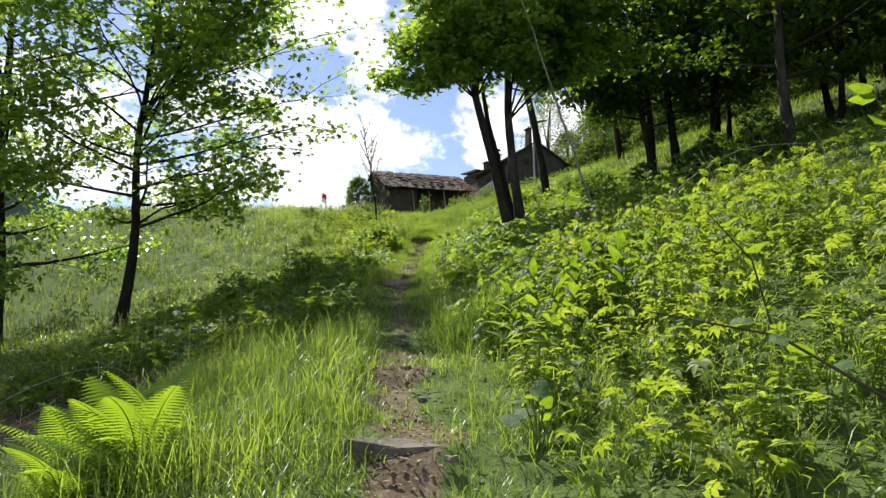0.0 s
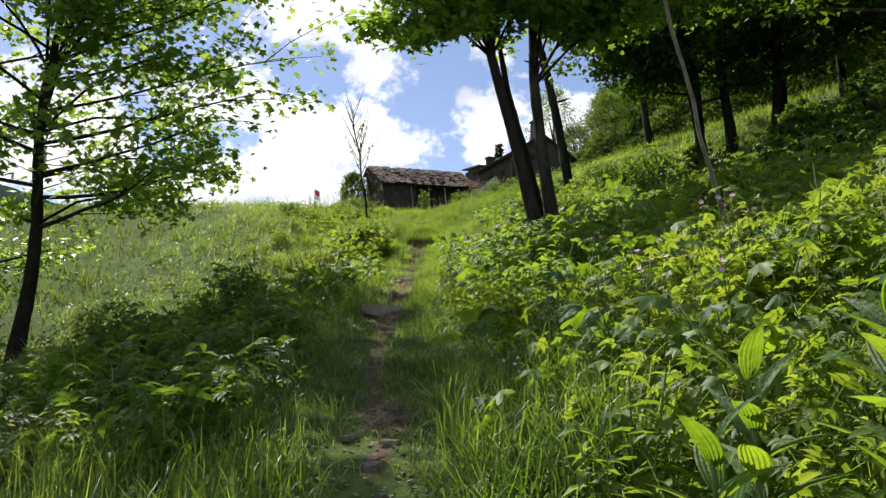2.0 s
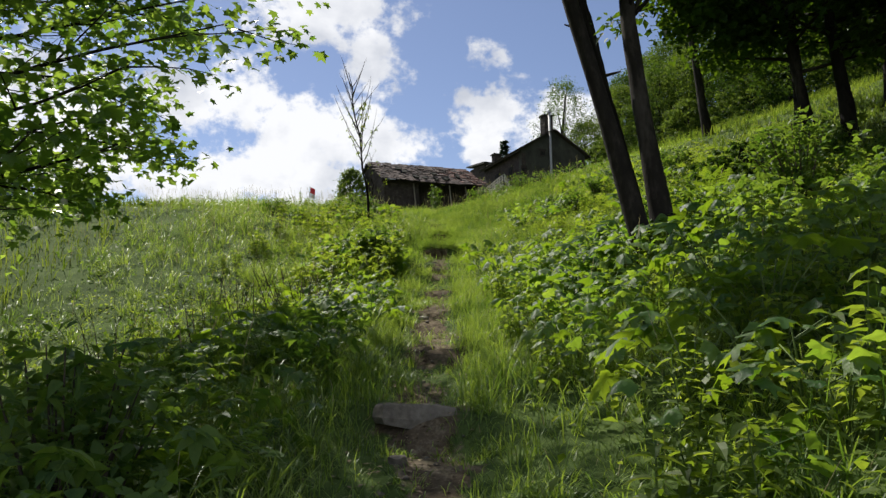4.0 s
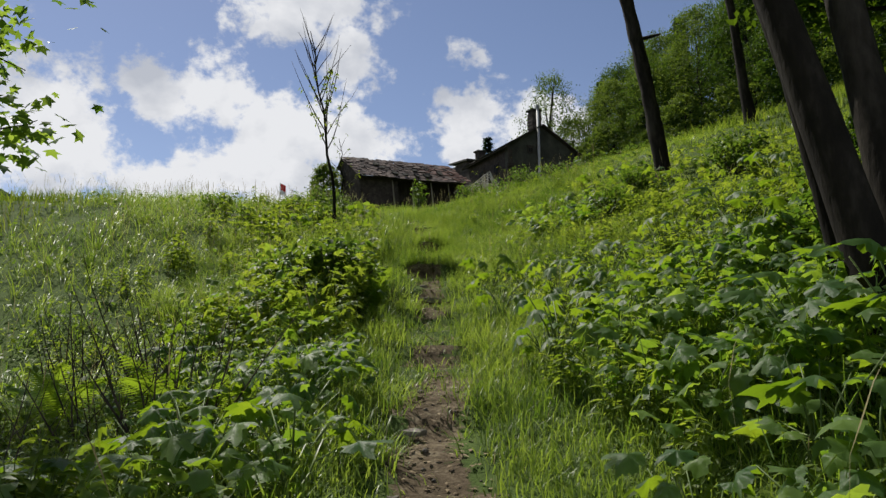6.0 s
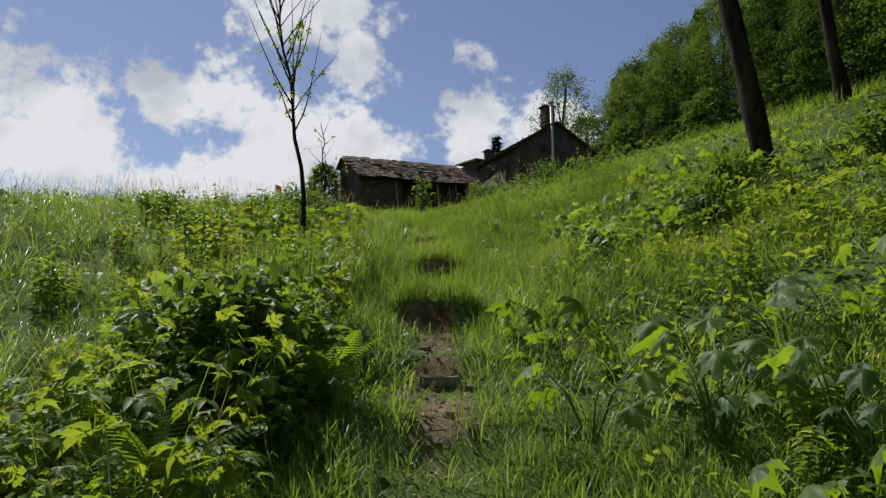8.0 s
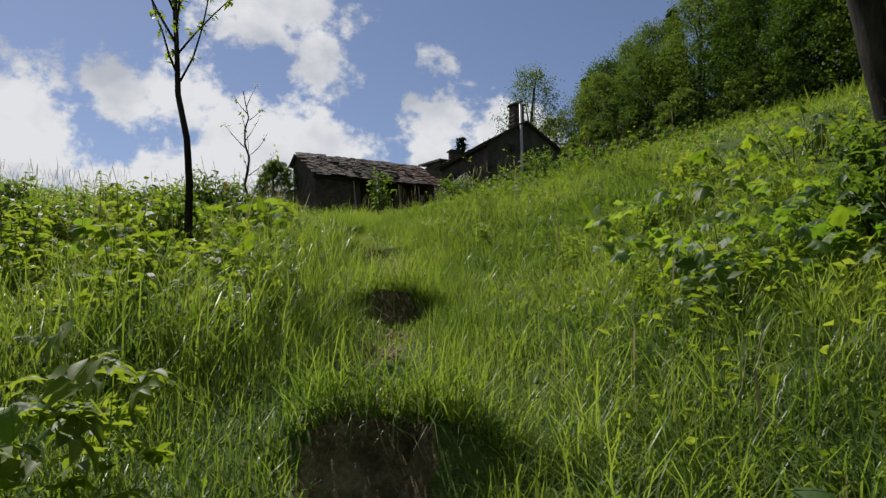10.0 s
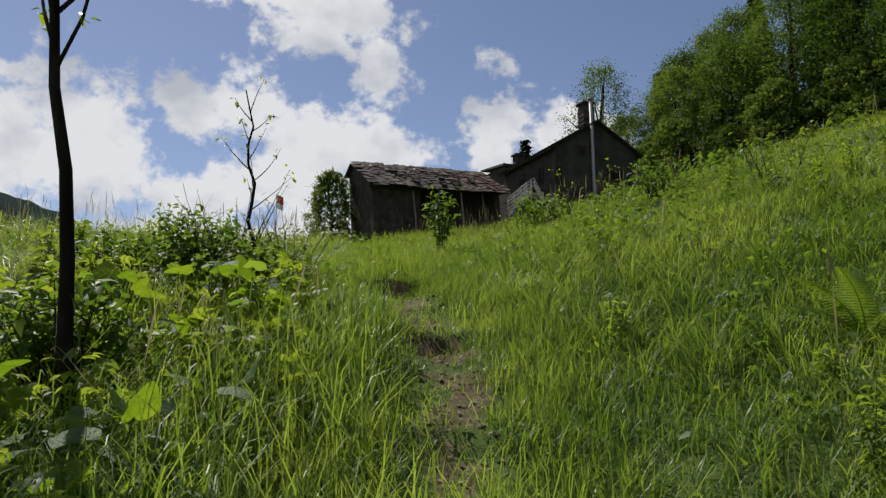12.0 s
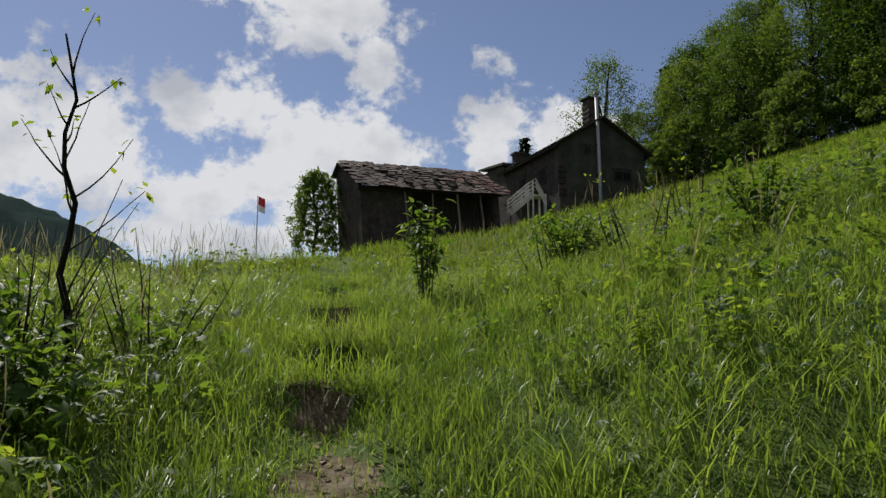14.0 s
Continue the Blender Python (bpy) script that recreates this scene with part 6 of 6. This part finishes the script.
grow("meadow_grass", "distant green meadow grass round the farm", 52000, (-20, 36, 50.0, 92.0), lambda x, y, d: clump(x, y), lambda x, y, d: 0.42 + 0 * x, 0.04, 0.34, M_GRASS_FAR, FINE, 4)
grow("meadow_grass", "tall green meadow grass on the bank below the woods", 42000, (4.8, 14.0, 20.0, 42.0), lambda x, y, d: clump(x, y) * (0.4 + 0.6 * ease(5.5, 6.8, x)), lambda x, y, d: tall(x, y, d) * 1.25, 0.016, 0.45, M_GRASS, FINE, 19, tuft=20)
grow("meadow_grass", "green meadow grass on the rising hillside", 38000, (7, 40, 14.0, 62.0), lambda x, y, d: clump(x, y), lambda x, y, d: 0.4 + 0 * x, 0.035, 0.34, M_GRASS_FAR, FINE, 5)
grow("meadow_grass", "green meadow grass beyond the maples", 30000, (-26, -10, 8.0, 44.0), lambda x, y, d: clump(x, y), lambda x, y, d: 0.4 + 0 * x, 0.025, 0.34, M_GRASS_FAR, FINE, 9)
grow("meadow_grass", "green grass below the path behind the walker", 12000, (-9, 9, -10.0, 4.0), lambda x, y, d: worn(d, y, x), tall, 0.02, 0.3, M_GRASS, FINE, 6)
grow("lush_grass", "lush tall bright grass leaning beside the path", 15000, (-2.7, -0.3, 4.2, 8.6), lambda x, y, d: ease(0.22, 0.5, -d) * clump(x, y), lambda x, y, d: (0.42 + 0.14 * vnoise(x, y, 0.7, 61)) * (0.6 + 0.4 * ease(0.2, 0.8, -d)), 0.0085, 0.4, M_GRASS, (BLADE, BLADE_F), 11)
grow("lush_grass", "dense dark green tall grass by the burdocks", 15000, (-3.9, -1.4, 25.6, 31.5), lambda x, y, d: ease(0.25, 0.6, -d) * clump(x, y), lambda x, y, d: 0.44 + 0.14 * vnoise(x, y, 0.7, 62), 0.0075, 0.5, M_GRASS, (ARCHED, BLADE_F), 12)
grow("path_grass", "short dense grass along the narrow upper path", 36000, (-3.4, -0.3, 26.0, 36.5), lambda x, y, d: (np.abs(d) < 0.9) * np.clip(0.4 + 0.9 * vnoise(x, y, 0.3, 52) + 1.6 * (np.abs(d) - 0.25), 0.02, 1), lambda x, y, d: 0.08 + 0.16 * np.abs(d), 0.007, 0.6, M_GRASS, FINE, 15)
grow("lush_grass", "lush bright grass at the edge of the path", 5000, (-0.35, 0.75, 7.6, 9.8), lambda x, y, d: ease(0.3, 0.6, d) * clump(x, y), lambda x, y, d: 0.4 + 0.12 * vnoise(x, y, 0.6, 63), 0.008, 0.4, M_GRASS, (ARCHED, BLADE_F), 18)
grow("short_grass", "dense short grass under the taller blades", 80000, (-4.2, 3.4, 24.2, 37.0), lambda x, y, d: ease(0.2, 0.5, np.abs(d)), lambda x, y, d: 0.2 + 0.06 * vnoise(x, y, 0.4, 53), 0.0075, 0.55, M_GRASS, FINE, 16)
grow("short_grass", "dense short grass between the leafy herbs", 42000, (-3.2, 1.6, 14.4, 22.0), lambda x, y, d: ease(0.2, 0.45, np.abs(d)), lambda x, y, d: 0.17 + 0.05 * vnoise(x, y, 0.4, 54), 0.0075, 0.55, M_GRASS, FINE, 17)
grow("seed_grass", "flowering grass stalks with feathery brownish heads", 5200, (-12, 4, 8.0, 46.0), lambda x, y, d: (np.abs(d) > 0.9) * np.where(d < 0, 1.0, 0.35) * np.where(y > 26, 1.0, 0.4), lambda x, y, d: 0.78 + 0.15 * vnoise(x, y, 1.5, 31), 0.0028, 0.16, M_DRY, (STALK, STALK_F), 7)
grow("dry_grass", "dry straw-coloured grass blades in the meadow", 14000, (-6, 5, 2.2, 40.0), lambda x, y, d: np.where(np.abs(d) < 0.35, 0.6, 0.6) * clump(x, y), lambda x, y, d: tall(x, y, d) * 0.8, 0.006, 0.55, M_DRY, (BLADE, BLADE_F), 8)


def low_leaves(name, label, count, box, keep, top, ls, seed, mat):
    rng = np.random.default_rng(seed)
    x, y = rng.uniform(box[0], box[1], count), rng.uniform(box[2], box[3], count)
    d = x - path_x(y)
    ok = rng.random(count) < keep(x, y, d)
    x, y, d = x[ok], y[ok], d[ok]
    c = len(x)
    z = land(x, y) + rng.uniform(0.02, 1.0, c) ** 0.7 * top * (0.6 + 0.4 * vnoise(x, y, 0.6, 33))
    turns = turns_of(rng.uniform(0, 6.283, c), rng.normal(0, 0.45, c), rng.normal(0, 0.35, c))
    me = bulk_mesh(name, OVAL, OVAL_F, np.stack([x, y, z], -1), turns, np.repeat((ls * np.where(y < 9, 0.62, 1.0) * rng.uniform(0.5, 1.3, c))[:, None], 3, 1), mat)
    return tagged(new(name, me), label, "undergrowth", kind="stuff")


low_leaves("undergrowth", "dense small-leaved herbs on the bank beside the path", 44000, (-0.6, 6.5, 3.0, 27.0), lambda x, y, d: ease(0.5, 1.6, d) * (0.45 + 0.55 * (vnoise(x, y, 0.9, 41) > -0.2)) * np.where(y > 14.5, 0.85 * ease(0.5, 1.5, d), 1.0), 0.42, 0.085, 1, M_HERB)
low_leaves("undergrowth", "low leafy herbs below the meadow edge", 32000, (-9.5, -1.0, 5.0, 24.0), lambda x, y, d: ease(0.6, 1.4, -d) * (0.25 + 0.75 * (vnoise(x, y, 0.9, 42) > 0.0)), 0.36, 0.08, 2, M_HERB)
low_leaves("undergrowth", "leafy meadow herbs among the grass", 30000, (-9, 7, 23.0, 44.0), lambda x, y, d: ease(0.35, 1.0, np.abs(d)) * np.clip(0.35 + 0.9 * vnoise(x, y, 1.2, 43), 0.08, 1), 0.36, 0.062, 3, M_HERB)


# ---- beds of broad leaves ----
def bed_leaf(seed, droop, sides=18, stalk=1.5):
    """A lobed leaf on its stalk, light enough to be strewn by the thousand."""
    g = lobed_leaf(seed, droop, sides)
    return g.add([(0.014, 0.05, 0.02), (-0.014, 0.05, 0.02), (-0.02, -0.35, -stalk), (0.02, -0.35, -stalk)], [(0, 1, 2, 3)])


def round_leaf(seed, droop):
    """A broad rounded leaf with a wavy rim, on its stalk."""
    g = fan_leaf(HEART, 0.2, droop)
    rnd = random.Random(seed)
    g.v = [(x * (1 + rnd.uniform(-0.05, 0.05)), y, z + rnd.uniform(-0.025, 0.025)) for x, y, z in g.v]
    return g.add([(0.014, 0.05, 0.0), (-0.014, 0.05, 0.0), (-0.02, -0.3, -1.5), (0.02, -0.3, -1.5)], [(0, 1, 2, 3)])


SPRIG = Geo()
for q in range(5):
    turn = Euler((0.25 - 0.1 * q, 0, (q % 2 * 2 - 1) * (1.2 - 0.28 * (q // 2)) if q < 4 else 0)).to_matrix()
    SPRIG.add([turn @ Vector(v) * 0.55 + Vector((0, 0.16 * (q // 2), 0.02 * q)) for v in TOOTHED], TOOTHED_F)
SPRIG.add([(0.01, 0, 0), (-0.01, 0, 0), (-0.016, -0.3, -1.3), (0.016, -0.3, -1.3)], [(0, 1, 2, 3)])

BED_KINDS = {
    "lobed": [bed_leaf(11, 0.35), bed_leaf(12, 0.7), bed_leaf(13, 0.5)],
    "round": [round_leaf(1, 0.2), round_leaf(2, 0.4)],
    "sprig": [SPRIG],
    "small": [Geo().add(LOBED, LOBED_F)],
}


def leaf_bed(label, kind, count, box, keep, top, leaf, seed, mat, lean=0.35, under=0.45):
    """A bed of leaves as stuff: most stand near the height top(x, y), the rest fill in below."""
    for part_no, shape in enumerate(BED_KINDS[kind]):
        rng = np.random.default_rng(seed * 10 + part_no)
        n_try = count // len(BED_KINDS[kind])
        x, y = rng.uniform(box[0], box[1], n_try), rng.uniform(box[2], box[3], n_try)
        ok = rng.random(n_try) < keep(x, y, x - path_x(y))
        x, y = x[ok], y[ok]
        c = len(x)
        high = np.where(rng.random(c) < under, rng.uniform(0.25, 0.85, c), rng.uniform(0.8, 1.12, c))
        z = land(x, y) + high * top(x, y) * (1 + 0.3 * vnoise(x, y, 0.5, seed))
        size = leaf * rng.uniform(0.5, 1.25, c)
        me = bulk_mesh("herb_bed", shape.v, shape.f, np.stack([x, y, z], -1), turns_of(rng.uniform(0, 6.283, c), rng.normal(-0.1, lean, c), rng.normal(0, lean, c)), np.repeat(size[:, None], 3, 1), mat, True)
        tagged(new("herb_bed", me), label, "undergrowth", kind="stuff")


def patches(x, y, cell, seed, cut, soft=0.3):
    return ease(cut - soft, cut + soft, vnoise(x, y, cell, seed))


M_BED = leafy("bed_leaf", (0.04, 0.09, 0.022), (0.13, 0.20, 0.05), (0.18, 0.34, 0.018), (0.40, 0.55, 0.045), 0.48, 0.50, spec=0.25, fine=14, bump=0.4)
HOGS, ROUND, SPRIGS = "bed of large lobed green hogweed leaves", "broad round burdock leaves crowded together", "crowd of leafy green herbs with paired toothed leaves"
leaf_bed(HOGS, "lobed", 1500, (-3.6, -1.3, 16.6, 21.2), lambda x, y, d: ease(0.45, 0.8, -d) * (1 - ease(1.6, 2.4, -d)) * (0.15 + 0.85 * patches(x, y, 0.7, 71, 0.0)), lambda x, y: 0.36 + 0 * x, 0.135, 1, M_BED)
leaf_bed(HOGS, "lobed", 4200, (-0.2, 4.2, 15.6, 21.4), lambda x, y, d: ease(0.75, 1.5, d - 0.6 * ease(19, 21, y)) * (0.15 + 0.85 * patches(x, y, 0.7, 72, 0.0)), lambda x, y: 0.42 + 0 * x, 0.155, 2, M_BED)
leaf_bed(HOGS, "lobed", 2400, (-0.1, 4.5, 8.0, 15.8), lambda x, y, d: ease(0.8, 1.5, d) * (0.08 + 0.92 * patches(x, y, 0.8, 73, 0.15)), lambda x, y: 0.5 + 0 * x, 0.15, 3, M_BED)
# the hollow's herbs take the darker green in place of deeper shade
leaf_bed(SPRIGS, "sprig", 6500, (-5.8, -1.0, 8.4, 16.4), lambda x, y, d: ease(0.4, 0.9, -d) * (0.35 + 0.65 * patches(x, y, 0.9, 74, -0.1)), lambda x, y: 0.5 + 0 * x, 0.16, 4, M_HERB_DARK, 0.4, 0.65)
leaf_bed(SPRIGS, "sprig", 3000, (-3.7, -1.85, 20.8, 24.6), lambda x, y, d: patches(x, y, 0.8, 75, -0.1), lambda x, y: 0.68 + 0 * x, 0.15, 5, M_HERB, 0.45, 0.75)
leaf_bed(HOGS, "lobed", 300, (-3.8, -1.9, 20.6, 24.4), lambda x, y, d: patches(x, y, 0.7, 76, 0.1), lambda x, y: 0.72 + 0 * x, 0.15, 6, M_BED)
leaf_bed(ROUND, "round", 110, (-4.2, -2.1, 28.2, 31.0), lambda x, y, d: ease(0.8, 1.2, -d) * patches(x, y, 0.7, 77, 0.1), lambda x, y: 0.52 + 0 * x, 0.16, 7, M_BED, 0.5)
leaf_bed(SPRIGS, "sprig", 2400, (-4.8, -1.7, 26.0, 31.4), lambda x, y, d: ease(0.6, 1.1, -d) * (0.15 + 0.85 * patches(x, y, 0.6, 78, 0.1)), lambda x, y: 0.42 + 0 * x, 0.13, 8, M_HERB, 0.45, 0.7)
leaf_bed(HOGS, "lobed", 320, (0.1, 2.4, 25.8, 28.8), lambda x, y, d: ease(1.2, 1.7, d) * patches(x, y, 0.8, 79, 0.1), lambda x, y: 0.45 + 0 * x, 0.17, 9, M_BED)
leaf_bed(SPRIGS, "sprig", 1700, (1.6, 6.5, 22.0, 30.5), lambda x, y, d: ease(2.8, 4.0, d) * (0.1 + 0.9 * patches(x, y, 0.9, 80, 0.15)), lambda x, y: 0.45 + 0 * x, 0.16, 10, M_HERB)
leaf_bed(SPRIGS, "sprig", 8000, (0.2, 5.4, 2.8, 10.5), lambda x, y, d: ease(0.65, 1.3, d) * (0.12 + 0.88 * patches(x, y, 0.6, 81, 0.0)), lambda x, y: 0.5 + 0.3 * ease(0.8, 2.6, x), 0.125, 11, M_HERB, 0.5, 0.75)
leaf_bed("low leafy herbs scattered through the meadow", "small", 9000, (-11, -2.2, 19.0, 46.0), lambda x, y, d: 0.06 + 0.94 * patches(x, y, 0.7, 82, 0.35), lambda x, y: 0.33 + 0 * x, 0.075, 12, M_HERB_DARK, 0.5, 0.6)
leaf_bed("low leafy herbs scattered through the meadow", "small", 9000, (-1.4, 9.0, 27.0, 46.0), lambda x, y, d: ease(0.6, 1.6, np.abs(d)) * (0.1 + 0.9 * patches(x, y, 0.6, 83, 0.3)), lambda x, y: 0.28 + 0 * x, 0.05, 13, M_HERB_DARK, 0.5, 0.6)
leaf_bed(SPRIGS, "sprig", 2000, (-5.0, -2.55, 31.6, 35.2), lambda x, y, d: ease(0.7, 1.1, -d) * (0.2 + 0.8 * patches(x, y, 0.6, 85, -0.1)), lambda x, y: 0.36 + 0 * x, 0.12, 15, M_HERB_DARK, 0.45, 0.75)
leaf_bed(SPRIGS, "sprig", 3000, (0.2, 6.0, 34.4, 38.5), lambda x, y, d: patches(x, y, 0.7, 86, 0.2), lambda x, y: 0.45 + 0 * x, 0.09, 16, M_HERB_DARK, 0.45, 0.7)
leaf_bed(SPRIGS, "sprig", 3000, (-0.9, 4.2, 28.5, 34.6), lambda x, y, d: ease(0.7, 1.3, d) * patches(x, y, 0.5, 87, 0.3), lambda x, y: 0.28 + 0 * x, 0.085, 17, M_HERB_DARK, 0.45, 0.7)
leaf_bed(SPRIGS, "sprig", 2200, (3.0, 10.0, 13.0, 24.0), lambda x, y, d: 0.2 + 0.8 * patches(x, y, 1.2, 84, 0.0), lambda x, y: 0.6 + 0 * x, 0.2, 14, M_HERB_DARK, 0.45, 0.7)


def overhang():
    """Grass that bows over the edge of each worn step."""
    rng = np.random.default_rng(77)
    xs, ys, ss = [], [], []
    for ye, rise in STEPS:
        c = int(2400 * (rise - 0.08)) + 60 if ye > 24 else (160 if ye > 12 else 50)
        half = 0.42 if ye > 24 else 0.6
        dx = rng.uniform(-half, half, c)
        keep = np.abs(dx) > (0.0 if ye > 24 else 0.24)
        dx = dx[keep]
        xs.append(float(path_x(ye)) + dx)
        ys.append(ye + rng.uniform(0.03, 0.34, len(dx)))
        ss.append(np.full(len(dx), 0.22 + 0.5 * rise))
    x, y, s = np.concatenate(xs), np.concatenate(ys), np.concatenate(ss)
    c = len(x)
    s = s * rng.uniform(0.35, 1.25, c)
    turns = turns_of(math.pi + rng.normal(0, 0.9, c), rng.normal(-0.45, 0.45, c))
    me = bulk_mesh("step_grass", BLADE, BLADE_F, np.stack([x, y, land(x, y) - 0.01], -1), turns, np.stack([0.007 + 0 * s, s, s], -1), M_GRASS)
    return tagged(new("step_grass", me), "grass bowing over the edges of worn path steps", "grass", kind="stuff")


overhang()

def litter():
    rng = np.random.default_rng(91)
    c = 4200
    y = rng.uniform(3.0, 36.0, c)
    x = path_x(y) + rng.normal(0, 0.24, c)
    me = bulk_mesh("leaf_litter", OVAL, OVAL_F, np.stack([x, y, land(x, y) + 0.012], -1), turns_of(rng.uniform(0, 6.28, c), rng.normal(0, 0.12, c)), np.repeat(rng.uniform(0.02, 0.06, c)[:, None], 3, 1), M_LITTER)
    return tagged(new("leaf_litter", me), "dead brown leaves strewn on the footpath", "leaf litter", kind="stuff")


litter()

# pebbles and crumbs of earth on the path
rng_p = np.random.default_rng(5)
py = rng_p.uniform(3.0, 36.0, 420)
px = path_x(py) + rng_p.normal(0, 0.2, 420)
PEBBLE = [(0.5, 0, 0.05), (-0.5, 0.1, 0), (0.05, 0.5, 0.02), (0, -0.45, 0), (0.05, 0.02, 0.35), (0, 0, -0.3)]
PEBBLE_F = [(0, 2, 4), (2, 1, 4), (1, 3, 4), (3, 0, 4), (2, 0, 5), (1, 2, 5), (3, 1, 5), (0, 3, 5)]
tagged(new("pebbles", bulk_mesh("pebbles", PEBBLE, PEBBLE_F, np.stack([px, py, land(px, py) + 0.004], -1), turns_of(rng_p.uniform(0, 6.28, 420), rng_p.normal(0, 0.2, 420)), np.repeat((0.012 + 0.06 * rng_p.random(420) ** 3)[:, None], 3, 1), M_ROCK)), "small loose stones on the worn footpath", "pebbles", kind="stuff")
